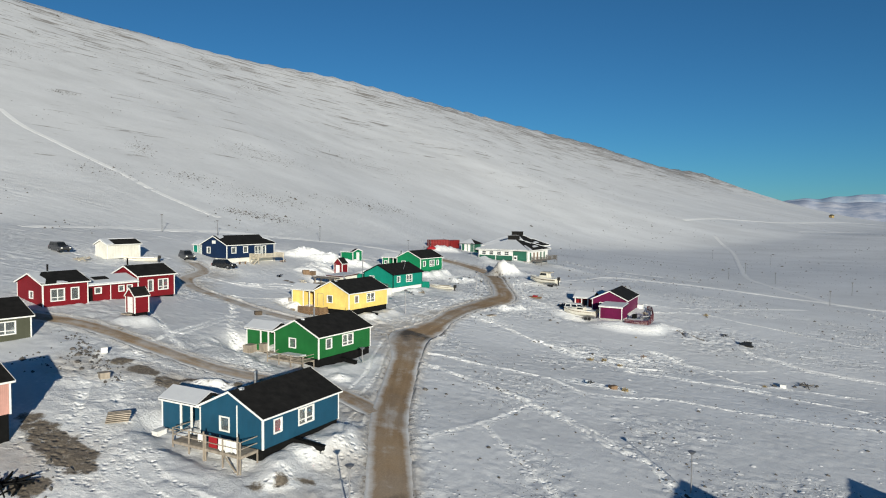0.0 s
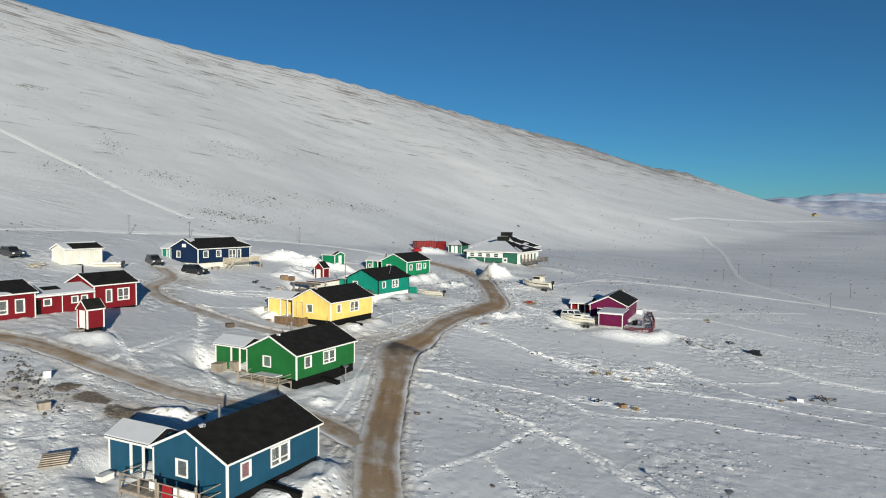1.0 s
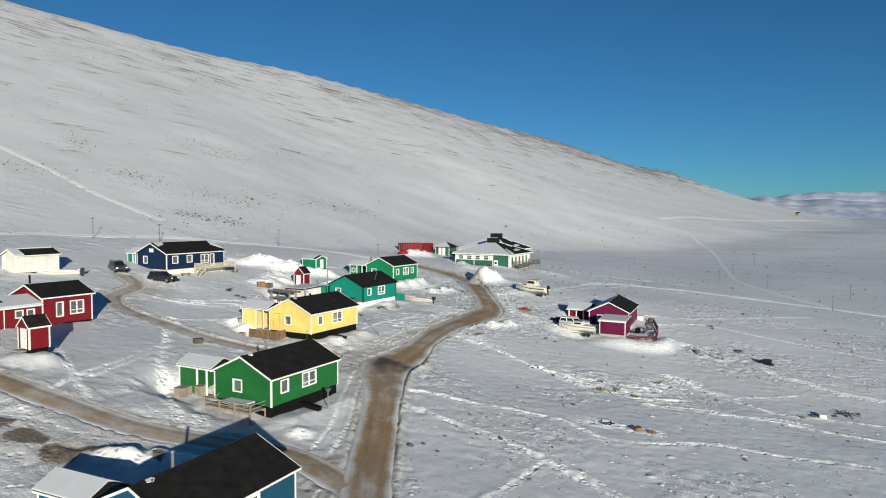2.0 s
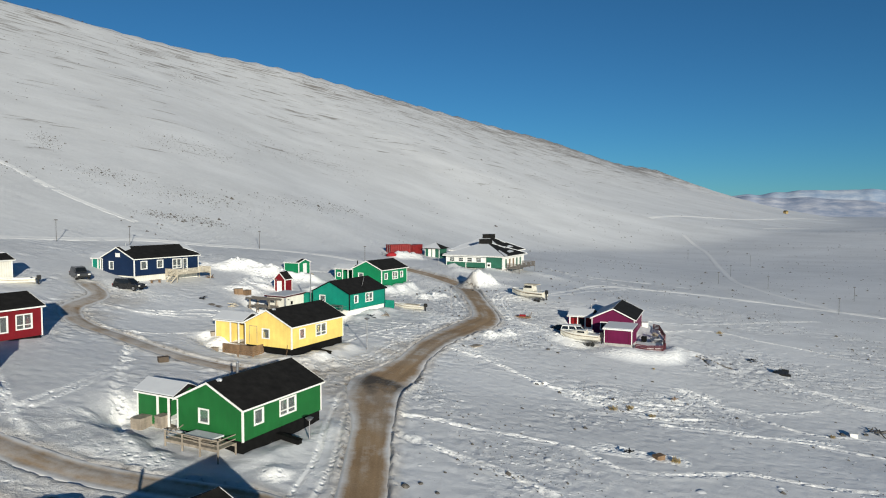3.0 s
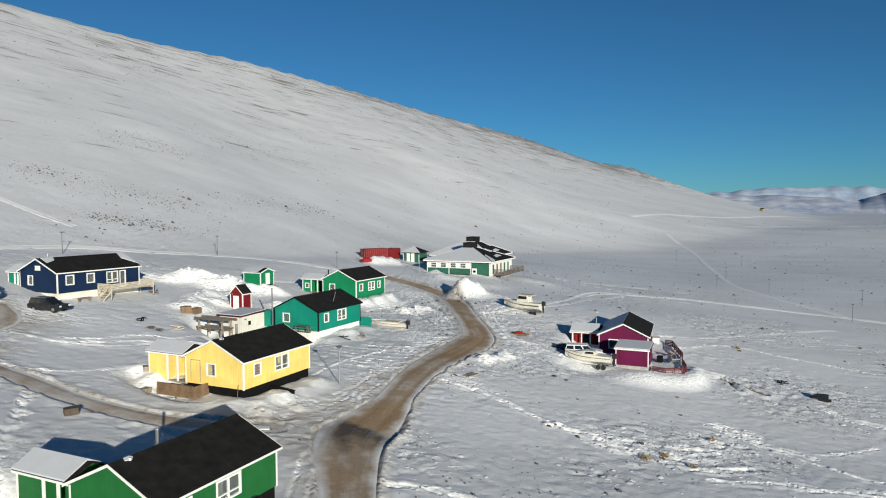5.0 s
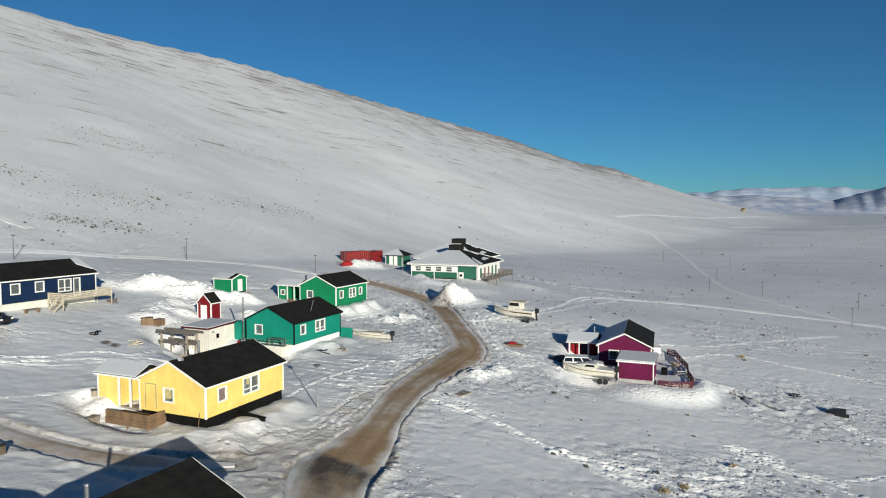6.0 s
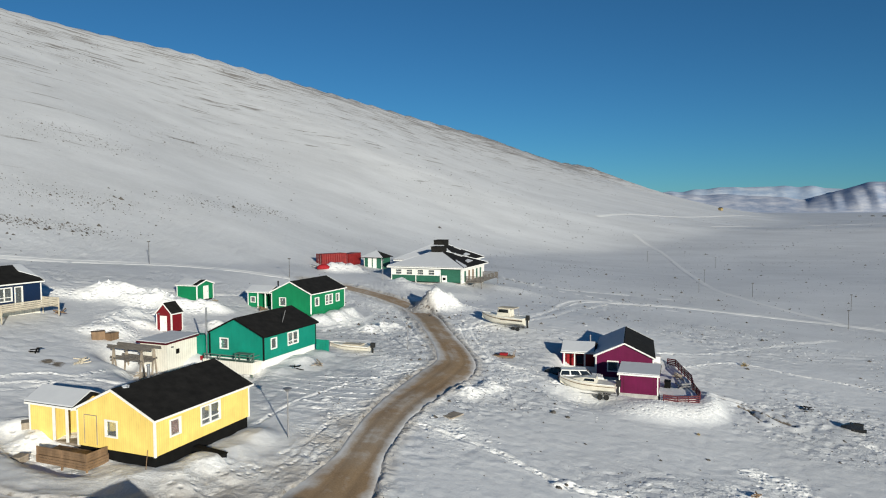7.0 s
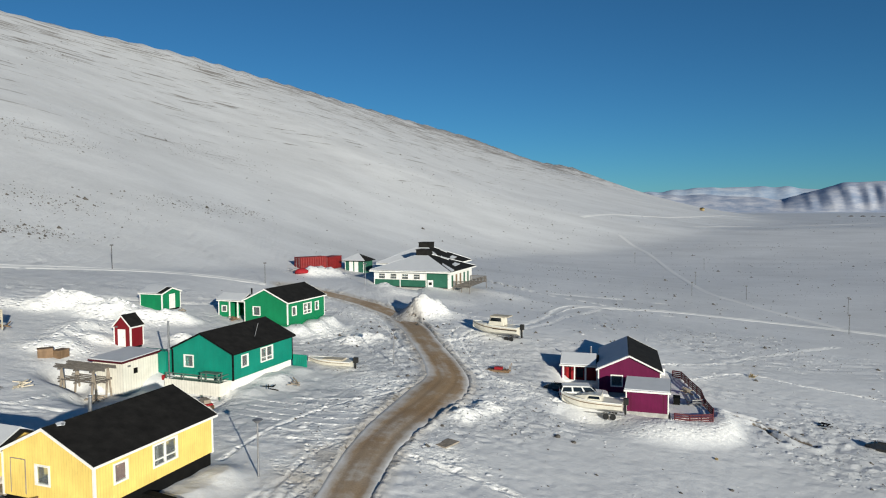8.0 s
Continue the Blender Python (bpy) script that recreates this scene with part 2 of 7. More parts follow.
BROWN_WOOD = mottled("brown_deck_wood", (0.21, 0.135, 0.08), 0.75, 2.0, 0.3, 0.4, 0.02, stretch=(1, 1, .4))
CREAM_WOOD = mottled("bleached_wood", (0.52, 0.46, 0.36), 0.8, 2.0, 0.2, 0.3, 0.02)
STEEL = mottled("stainless_flue", (0.45, 0.45, 0.46), 0.35, 4.0, 0.2, 0.05, 0.01, 0.9)
POLE_WOOD = mottled("dark_pole_wood", (0.09, 0.085, 0.08), 0.85, 4.0, 0.3, 0.2)
GREY_METAL = mottled("galvanised_steel", (0.3, 0.3, 0.31), 0.5, 4.0, 0.2, 0.05, 0.01, 0.7)
CONCRETE = mottled("concrete", (0.42, 0.41, 0.39), 0.85, 1.5, 0.2, 0.3)
STONE = mottled("dark_stone", (0.11, 0.10, 0.09), 0.85, 1.2, 0.4, 0.6, 0.06)
ROOM = mottled("dim_room", (0.12, 0.11, 0.1), 0.9, 1.0, 0.2, 0.1)
CURTAIN = mottled("curtain", (0.5, 0.47, 0.42), 0.9, 3.0, 0.2, 0.2)
RUBBER = mottled("rubber", (0.02, 0.02, 0.02), 0.8, 5.0, 0.2, 0.2)
RED_CLOTH = mottled("red_cloth", (0.3, 0.012, 0.018), 0.8, 3.0, 0.2, 0.2)
WHITE_CLOTH = mottled("white_cloth", (0.8, 0.79, 0.76), 0.8, 3.0, 0.1, 0.2)
GELCOAT = mottled("boat_gelcoat", (0.70, 0.66, 0.56), 0.3, 1.5, 0.1, 0.03, 0.01, 0, 0.5)
CAR_BLACK = mottled("dark_car_paint", (0.018, 0.019, 0.021), 0.25, 2.0, 0.2, 0.02, 0.01, 0, 0.6)
CAR_GREY = mottled("grey_car_paint", (0.05, 0.052, 0.056), 0.3, 2.0, 0.2, 0.02, 0.01, 0, 0.6)
CAR_WHITE = mottled("white_car_paint", (0.72, 0.72, 0.7), 0.3, 2.0, 0.1, 0.02, 0.01, 0, 0.5)
CAR_GLASS = mottled("car_glass", (0.012, 0.014, 0.016), 0.08, 2.0, 0.1, 0.0, 0.01, 0, 0.6)
RED_METAL = mottled("red_container_paint", (0.2, 0.014, 0.014), 0.55, 1.5, 0.3, 0.1)
# Back-lit shade of the fence rails is put into this darkened maroon.
RED_RAIL = mottled("shade_darkened_maroon", (0.075, 0.007, 0.014), 0.6, 2.0, 0.2, 0.1)
PAINT = {
    "blue": boarded("blue_boards", (0.012, 0.075, 0.132)),
    "green": boarded("green_boards", (0.014, 0.135, 0.033)),
    "yellow": boarded("yellow_boards", (0.91, 0.66, 0.19), 0.2),
    "teal": boarded("teal_boards", (0.004, 0.235, 0.165)),
    "emerald": boarded("emerald_boards", (0.006, 0.21, 0.085)),
    "red": boarded("red_boards", (0.19, 0.008, 0.014)),
    "navy": boarded("navy_boards", (0.005, 0.02, 0.062)),
    "olive": boarded("olive_boards", (0.085, 0.088, 0.058)),
    "purple": boarded("purple_boards", (0.13, 0.006, 0.05)),
    "bottle": boarded("bottle_green_boards", (0.03, 0.13, 0.085)),
}


# ---- the lie of the land ----
LAND = (2.965, -7.078, 5.398, 0.501, 0.404, -0.919)
LEVELS = [  # spots where the ground is trodden or built level: x, y, height
    (-2, 76, .45), (-9, 60.5, .75), (14.5, 107, -.2), (12.6, 126, 2.6), (-1.7, 97.6, 2.7), (-26, 97, 5.2),
    (56, 103, -6.3), (42, 111, -4.8), (54, 130, -3.2), (54, 143, -.9), (18, 136, 3.2), (26.5, 137, 1.25), (5.7, 117, 3.6),
    (29, 128, .25), (38, 126, -1.1), (22, 184, 6.6), (-1, 164, 5.6), (-19.5, 139, 7.05), (-4.4, 138, 4.9),
    (-42, 131, 10.2), (-57.5, 116, 11.4), (-38, 95, 6.9), (-14.3, 53.5, .3), (-17.3, 51.3, -.45), (-14.2, 78, 2.1), (-17, 76.3, 1.6), (-9.3, 84.5, 1.95), (-15, 103.5, 3.95), (-18.5, 106, 4.1), (-9.8, 109.5, 3.9),
    (-47, 82.5, 6.95), (-36.8, 82.3, 7.25), (-24.4, 83.4, 2.7), (-24.6, 108.9, 4.6), (-37.3, 83.1, 7.25), (-35.5, 81.5, 7.1), (-38.5, 80.6, 7.15),
    (10, 62, -2.3), (25, 60, -4.0), (25, 72, -3.5), (40, 65, -5.6), (50, 75, -6.3), (40, 78, -5.0), (60, 85, -7.2), (12, 50, -3.1), (30, 45, -5.2), (50, 55, -7.0), (33, 90, -3.9), (36, 150, 3.5), (-33, 182, 12.6), (26, 159, 4.6), (-49, 64, 5.4), (-9.8, 128.3, 4.2), (-17, 129.5, 4.9),    (22.2, 87.4, -2.35), (48.9, 99.7, -5.44), (14.2, 84.6, -1.93), (19.4, 71.1, -3.6), (14, 106.6, 0.2), (45, 130.1, -2.05), (13, 77.8, -1.65), (52.7, 127.2, -3), (23.8, 102.4, -1.85), (54.2, 122.3, -3.26), (56.6, 146.3, -1.84), (1.2, 102, 1.2), (-26, 86.2, 3.49), (-23.1, 81.7, 3), (-24, 109.1, 4.85), (36.2, 120.9, -1.9), (-35.5, 70.5, 5.4),
]
RIDGE_AT = (-60, -31.6, -28.6, -25.7, -21.8, -16.1, -12.4, -8.8, -4.2, .5, 5.2, 7.6, 9.9, 12.1, 14.4, 16.6, 18.3, 20.6, 21.6, 22.9, 24.9, 26.8, 28.5)   # degrees to the right
RIDGE_UP = (.330, .2567, .2474, .240, .2271, .2094, .2017, .1926, .1741, .1534, .1308, .120, .110, .0999, .0843, .0713, .0639, .058, .0455, .0348, .0182, .0006, -.012)   # rise over run from the first eye
CREST = (-256.0, 394.0)                    # a point under the ridge, which runs straight
CREST_WAY, CREST_FALL = (.742, .670), (.670, -.742)


def ridge_heights():
    """The ridge's height at even steps along it, with the kinks rounded off a little."""
    a = np.radians(RIDGE_AT)
    far = (CREST[0] * CREST_FALL[0] + CREST[1] * CREST_FALL[1]) / (np.sin(a) * CREST_FALL[0] + np.cos(a) * CREST_FALL[1])
    run = (far * np.sin(a) - CREST[0]) * CREST_WAY[0] + (far * np.cos(a) - CREST[1]) * CREST_WAY[1]
    steps = np.arange(-1200, 2200, 4.0)
    v = np.interp(steps, run, 20 + np.array(RIDGE_UP) * far)
    k = np.exp(-(np.arange(-12, 13) / 5) ** 2)
    return steps, np.convolve(np.pad(v, 12, mode="edge"), k / k.sum(), "valid")


RIDGE_RUN, RIDGE_TOP = ridge_heights()


def hillside(x, y):
    """How far along the ridge a place lies, how far below it, the ridge's height there, and the slope's breadth."""
    run = (x - CREST[0]) * CREST_WAY[0] + (y - CREST[1]) * CREST_WAY[1]
    down = (x - CREST[0]) * CREST_FALL[0] + (y - CREST[1]) * CREST_FALL[1]
    top = np.interp(run, RIDGE_RUN, RIDGE_TOP)
    return run, down, top, np.clip((top - 12) * (2.5 + 1.3 * np.clip((run - 200) / 450, 0, 1)), 60, 310)


def flat(v, lo, hi):
    """Lets v run on inside lo to hi and levels it off outside."""
    return np.where(v > hi, hi + 25 * np.tanh((v - hi) / 25), np.where(v < lo, lo + 25 * np.tanh((v - lo) / 25), v))


def quad(x, y):
    u, v = flat(x, -65, 90) / 50, (flat(y, 20, 215) - 110) / 60
    a, b, c, d, e, f = LAND
    return a + b * u + c * v + d * u * u + e * u * v + f * v * v


LEVEL_OFF = [h - float(quad(np.float64(x), np.float64(y))) for x, y, h in LEVELS]


def land(x, y):
    """The height of the bare land at x, y (arrays or numbers)."""
    x, y = np.asarray(x, float), np.asarray(y, float)
    top, low = np.zeros(np.broadcast(x, y).shape), np.full(np.broadcast(x, y).shape, .35)
    for (px, py, _), off in zip(LEVELS, LEVEL_OFF):
        w = np.exp(-((x - px) ** 2 + (y - py) ** 2) / 180)
        top, low = top + w * off, low + w
    z = quad(x, y) + top / low
    far, turn = np.hypot(x, y), np.degrees(np.arctan2(x, y))
    fan = np.where(y < 330, np.maximum(y - 225, 0) ** 2 / 150, np.where(y < 420, 73.5 + 1.4 * (y - 330), 199.5 + .2 * np.minimum(y - 420, 380)))
    z = z + .05 * fan * np.clip((x + 60) / 60, 0, 1)
    run, down, peak, broad = hillside(x, y)
    u = 1 - down / broad
    rise = np.where(u < 1, np.clip(u, 0, 1) ** (1.35 + .25 * np.clip((run - 150) / 450, 0, 1)), 1 - .25 * np.tanh((u - 1) * 2))
    z = z + rise * np.maximum(peak - z, 0)
    return z - np.clip((far - 1250) / 900, 0, 1.2) * np.clip((turn - 20) / 6, 0, 1) * 30


# ---- building blocks ----
class Solid:
    """Collects points and faces of one mesh."""

    def __init__(self):
        self.v, self.f = [], []

    def add(self, pts, faces):
        k = len(self.v)
        self.v += [tuple(p) for p in pts]
        self.f += [tuple(i + k for i in q) for q in faces]
        return self

    def box(self, x0, y0, z0, x1, y1, z1):
        x0, x1, y0, y1, z0, z1 = min(x0, x1), max(x0, x1), min(y0, y1), max(y0, y1), min(z0, z1), max(z0, z1)
        p = [(x, y, z) for z in (z0, z1) for x, y in ((x0, y0), (x1, y0), (x1, y1), (x0, y1))]
        return self.add(p, [(3, 2, 1, 0), (4, 5, 6, 7), (0, 1, 5, 4), (1, 2, 6, 5), (2, 3, 7, 6), (3, 0, 4, 7)])

    def prism(self, ring, shift):
        """A flat ring of points, carried along shift."""
        n, s = len(ring), Vector(shift)
        p = [Vector(q) for q in ring]
        sides = [(i, (i + 1) % n, n + (i + 1) % n, n + i) for i in range(n)]
        return self.add([*p, *[q + s for q in p]], [tuple(range(n))[::-1], tuple(range(n, 2 * n)), *sides])

    def beam(self, a, b, w, h):
        """A square timber from a to b."""
        a, b = Vector(a), Vector(b)
        d = (b - a).normalized()
        side = d.cross(Vector((0, 0, 1)))
        side = (side if side.length > 0.05 else Vector((1, 0, 0))).normalized()
        up = side.cross(d)
        ring = [a + side * w * i / 2 + up * h * j / 2 for i, j in ((-1, -1), (1, -1), (1, 1), (-1, 1))]
        return self.prism(ring, b - a)

    def rod(self, a, b, r0, r1=None, n=8):
        a, b = Vector(a), Vector(b)
        r1 = r0 if r1 is None else r1
        d = (b - a).normalized()
        s = d.orthogonal().normalized()
        t = d.cross(s)
        ring = lambda c, r: [c + (s * math.cos(2 * math.pi * i / n) + t * math.sin(2 * math.pi * i / n)) * r for i in range(n)]
        return self.add([*ring(a, r0), *ring(b, r1)], [tuple(range(n))[::-1], tuple(range(n, 2 * n)), *[(i, (i + 1) % n, n + (i + 1) % n, n + i) for i in range(n)]])

    def loft(self, rings, closed=True):
        """Skins equal rings of points one after the other, with the ends filled."""
        n, k = len(rings[0]), len(rings)
        f = [(a * n + i, a * n + (i + 1) % n, (a + 1) * n + (i + 1) % n, (a + 1) * n + i) for a in range(k - 1) for i in range(n if closed else n - 1)]
        ends = [tuple(range(n))[::-1], tuple(range((k - 1) * n, k * n))] if closed else []
        return self.add([p for r in rings for p in r], f + ends)

    def mesh(self, name, mat, smooth=False):
        me = bpy.data.meshes.new(name)
        me.from_pydata(self.v, [], self.f)
        me.materials.append(mat)
        bm = bmesh.new()
        bm.from_mesh(me)
        bmesh.ops.recalc_face_normals(bm, faces=bm.faces)
        bm.to_mesh(me)
        bm.free()
        if smooth:
            me.polygons.foreach_set("use_smooth", [True] * len(me.polygons))
        me.update()
        return me


def part(name, solid, mat, parent, label="", smooth=False):
    ob = new(name, solid.mesh(name, mat, smooth))
    ob.parent = parent
    return tagged(ob, label)


def thing(name, m, label, category, group=""):
    ob = new(name)
    ob.matrix_world = m
    ob.empty_display_size = 0.3
    return tagged(ob, label, category, group)


def single(name, solid, mat, m, label, category, group="", kind="", smooth=False):
    ob = new(name, solid.mesh(name, mat, smooth))
    ob.matrix_world = m
    return tagged(ob, label, category, group, kind)


# ---- snow relief ----
_lat = np.random.RandomState(7).rand(256, 256)


def rough_noise(x, y, size, seed=0):
    """Smooth random heights, -1 to 1, with bumps about size metres across."""
    u, v = np.asarray(x, float) / size + seed * 17.3, np.asarray(y, float) / size + seed * 9.7
    i, j = np.floor(u).astype(int), np.floor(v).astype(int)
    a, b = u - i, v - j
    a, b = a * a * (3 - 2 * a), b * b * (3 - 2 * b)
    g = lambda p, q: _lat[p % 256, q % 256]
    return 2 * ((g(i, j) * (1 - a) + g(i + 1, j) * a) * (1 - b) + (g(i, j + 1) * (1 - a) + g(i + 1, j + 1) * a) * b) - 1


def near_line(x, y, line):
    """The distance from x, y to a line of points."""
    best = np.full(np.shape(x), 1e9)
    for (ax, ay), (bx, by) in zip(line, line[1:]):
        dx, dy = bx - ax, by - ay
        s = np.clip(((x - ax) * dx + (y - ay) * dy) / (dx * dx + dy * dy), 0, 1)
        best = np.minimum(best, np.hypot(x - ax - s * dx, y - ay - s * dy))
    return best


def smooth_line(pts, step=1.0):
    """A rounded run through the points."""
    p = [Vector((*q, 0)) for q in pts]
    p = [2 * p[0] - p[1], *p, 2 * p[-1] - p[-2]]
    out = []
    for a, b, c, d in zip(p, p[1:], p[2:], p[3:]):
        k = max(2, int((c - b).length / step))
        for i in range(k):
            t = i / k
            q = 0.5 * (2 * b + (c - a) * t + (2 * a - 5 * b + 4 * c - d) * t * t + (3 * b - 3 * c + d - a) * t ** 3)
            out.append((q.x, q.y))
    return [*out, tuple(p[-2][:2])]


MAIN_ROAD = smooth_line([(4, -60), (2, -25), (-.6, 10), (-2.5, 38), (-3.6, 47), (-4.4, 56), (-5.2, 67), (-5.0, 78), (-4.8, 88), (-4.8, 97), (-1.8, 105), (2.5, 117), (8, 127), (11.6, 134), (12.3, 141), (12, 150), (11.7, 158), (10.2, 167), (6.0, 174.5), (0.6, 179.5), (-6, 183)])
ROAD_LINE = ([q[1] for q in MAIN_ROAD], [q[0] for q in MAIN_ROAD])
LOW_LANE = smooth_line([(-6.6, 67.2), (-9, 69.6), (-12, 71.8), (-17, 72.5), (-25, 73.2), (-35, 76.2), (-41, 78.2), (-46, 78.6), (-54, 78)])
HIGH_LANE = smooth_line([(-11.5, 98.8), (-16, 98.4), (-21, 98.7), (-27, 100.6), (-33, 103.8), (-39, 107), (-42.6, 112.5), (-42.4, 120), (-46, 125)])
ROAD_WIDE = ((40, 66, 86, 92, 99, 104, 108, 117, 124, 130, 136, 146, 170, 185), (1.7, 1.7, 1.6, 2.2, 3.1, 2.2, 1.6, 1.7, 2.2, 2.5, 2.1, 1.7, 1.6, 1.5))   # the cleared road's half width by y


def half_width(half, y):
    return np.interp(y, *ROAD_WIDE) if half > 1.5 else half + 0 * np.asarray(y, float)


LANES = [(MAIN_ROAD, 2.0), (LOW_LANE, 1.4), (HIGH_LANE, 1.2)]
WALKED = [  # footpaths: points, half width, depth
    ([(4, 115), (8, 112.8), (11.1, 110.1), (13.8, 106.8), (16.6, 104.9), (19.3, 102.9), (21.7, 100.4), (24.2, 98.9), (27.2, 98.8), (32.3, 100.3)], .4, .12),
    ([(14.2, 105.4), (20, 104.2), (27, 103.4), (33, 104.6)], .25, .1),
    ([(38.4, 105.7), (42, 102.5), (44.1, 100.7), (46.8, 99.8), (50.8, 99.9), (62, 99)], .25, .1),
    ([(-2.6, 90.2), (1.6, 89.7), (4.8, 88.5), (7.3, 88.4), (12.2, 87.7), (14.5, 86.7), (15.8, 84.7), (18, 83), (22.2, 83.5), (29.8, 85.5), (36.4, 84.1), (43.3, 83.7), (50, 83.1), (66, 85)], .35, .12),
    ([(-3.1, 85.9), (0, 83.9), (3.2, 81.8), (7.7, 78.6), (10.5, 75.4), (13.2, 72.6), (15, 69.3), (17.2, 66.4), (19.8, 63.9), (20.6, 58.5), (23, 56)], .5, .14),
    ([(4.5, 81.5), (9, 77.9), (14.2, 72.8), (18.2, 66.5)], .2, .1),
    ([(26.3, 96.7), (34, 97.5), (35.2, 96.4), (38.6, 97), (44.2, 96.1), (47.6, 94.9), (58, 92)], .3, .1),
    ([(37, 108.5), (40.5, 106.4), (44, 106.2), (52, 109)], .2, .08),
    ([(10, 76), (4, 68), (-2, 62)], .25, .08), ([(4, 68), (8, 58), (11, 50)], .25, .08),
    ([(43.5, 146.2), (52.6, 149.4), (64.1, 155.4), (75.3, 161), (88.5, 166.5)], .3, .1),
    ([(43.5, 140.8), (55.4, 146), (62.4, 142.4), (69.2, 139.2), (82, 131)], .3, .1),
    ([(-4.1, 127.4), (-1.1, 127.3), (2.1, 127.1)], .15, .1),
    ([(-3.7, 147.3), (1.2, 152.9), (4.8, 161.1), (8.3, 156.1), (8.4, 148.4), (6.9, 142.1), (7, 140.3)], .3, .13),
    ([(-32.8, 106.8), (-30.7, 99.1), (-28.5, 91.5), (-26.5, 85.6), (-24.6, 80.9), (-22.7, 77.8), (-21.1, 75)], .45, .12),
    ([(-31.3, 100.4), (-29.2, 93), (-27.4, 87), (-25.2, 82.4), (-23.6, 78.2)], .25, .1),
    ([(-29.5, 82.1), (-28, 82.2), (-26.2, 81.9), (-25, 85.1)], .3, .1),
    ([(-20, 74.5), (-20.6, 77.1), (-20.2, 77.7), (-19.3, 75.5)], .25, .1),
    ([(-34.8, 115.5), (-31.7, 117.3), (-28.5, 119.5), (-23.1, 121)], .2, .1),
    ([(-35.3, 116.6), (-32.1, 118.4), (-28.3, 122.1), (-21.6, 121.6)], .2, .1),
    ([(-41.1, 116.1), (-34.8, 115.5), (-28.7, 117.6), (-24, 124.8), (-21.5, 131.9)], .22, .1),
    ([(-32, 70), (-30, 62), (-28, 59), (-24, 54)], .4, .1), ([(-36, 71), (-33, 62), (-30, 55)], .35, .1),
    ([(-38, 88), (-33, 81), (-29, 76)], .25, .08), ([(9, 141), (14, 137), (20, 134.5), (24, 134)], .25, .1),
    ([(16, 138), (21, 131.5), (27, 129.5)], .3, .1), ([(38, 214), (45, 201.5), (53, 195.7), (61, 187.6), (68, 185)], .3, .1),
    ([(37.1, 215.7), (41.7, 209), (47, 203.4), (60.6, 202.6), (74.1, 201.3)], .5, .12),
    ([(15, 171), (19, 166), (26, 163), (32, 163)], .4, .12),
]
DRIVEN = [  # wheel and ski tracks: points, half width, depth
    ([(-29.1, 96.2), (-30.2, 90), (-31.2, 85.5), (-32.1, 82.4), (-33, 77)], .16, .1), ([(-28.6, 94.3), (-29.6, 88.8), (-30.6, 84.3), (-31.4, 81.1)], .16, .1),
    ([(-42.3, 115.2), (-39.4, 110.1), (-35.1, 106.5), (-30.7, 107.4), (-26.7, 110.6)], .18, .1),
    ([(53.8, 119.4), (54.4, 116.5), (57.5, 115.2), (60.2, 111.6), (72, 108), (95, 103)], .9, .16),
    ([(-10.2, 127.9), (-6.1, 126.4), (-2.1, 125.5), (2.4, 124.8), (6.1, 125.6), (9.5, 129)], .17, .07), ([(-10.6, 126.5), (-6.3, 124.9), (-2.2, 124), (2.5, 123.3), (6.8, 124.3)], .17, .07),
    ([(-9.8, 124.9), (-5, 122.9), (-.3, 121.8), (3.7, 122.9), (7.3, 126.6)], .17, .07), ([(-9.6, 123.3), (-5, 121.4), (-.3, 120.3), (4.3, 121.5), (8, 125.4)], .17, .07),
    ([(-5.8, 119.4), (-2.2, 118.9), (1.5, 120.1), (4.7, 123), (8.1, 127.9)], .17, .07), ([(-5.6, 117.8), (-2, 117.1), (1.9, 118.5), (5.4, 121.8)], .17, .07),
    ([(-5.6, 107.8), (-4.3, 111.2), (-2.3, 115), (1.4, 118.4), (4.5, 121.6)], .17, .07), ([(-4.2, 106.9), (-2.9, 110.2), (-1, 113.8), (2.5, 117)], .17, .07),
    ([(-6.6, 107.8), (-4.6, 110.4), (-3.1, 114), (-2.9, 116)], .17, .07), ([(-9, 113), (-6, 119), (-1, 125), (6, 130)], .18, .12),
    ([(-9, 102), (-6.5, 105), (-4.4, 108.4)], .17, .07), ([(-11, 101), (-8, 103.6), (-5.6, 107.8)], .17, .07),
    ([(9.2, 140), (8.6, 148), (8.2, 156), (6.5, 164)], .22, .14), ([(15.6, 137), (15.2, 146), (16.5, 154), (21, 160), (28, 164)], .22, .14), ([(17, 137), (16.7, 146), (18, 153), (23, 158.5)], .22, .14),
    ([(-8.6, 72), (-7.6, 78), (-7.4, 86), (-7, 94)], .22, .13), ([(-10, 73), (-9, 79), (-8.7, 86), (-8.2, 94)], .2, .12), ([(-7.4, 63), (-7.2, 70), (-6.9, 80), (-6.6, 90)], .2, .12),
    ([(-6.5, 50), (-8, 54), (-9, 60), (-8.6, 66)], .22, .12), ([(-9, 46.5), (-15, 46), (-21, 48), (-25, 52)], .22, .12), ([(-9, 48), (-15, 47.6), (-20, 49.4), (-23.6, 53)], .22, .12),
    ([(-11, 45.4), (-18, 44.6), (-24, 46.4), (-29, 51)], .2, .12), ([(-31, 60), (-27, 62), (-22.5, 64)], .2, .1), ([(-35, 73.4), (-30, 71), (-24, 69.8)], .2, .1),
    ([(27.7, 157.4), (33.8, 162.7), (42.3, 175.1), (52.7, 186.6)], .3, .14), ([(15, 150), (18.4, 151.5), (27.7, 159.1), (34.1, 166.8), (41.9, 180.4), (47.9, 187.2), (54.9, 189)], .4, .16),
    ([(-40, 150), (-30, 157), (-20, 160), (-10, 168), (0, 174)], .7, .2),
]
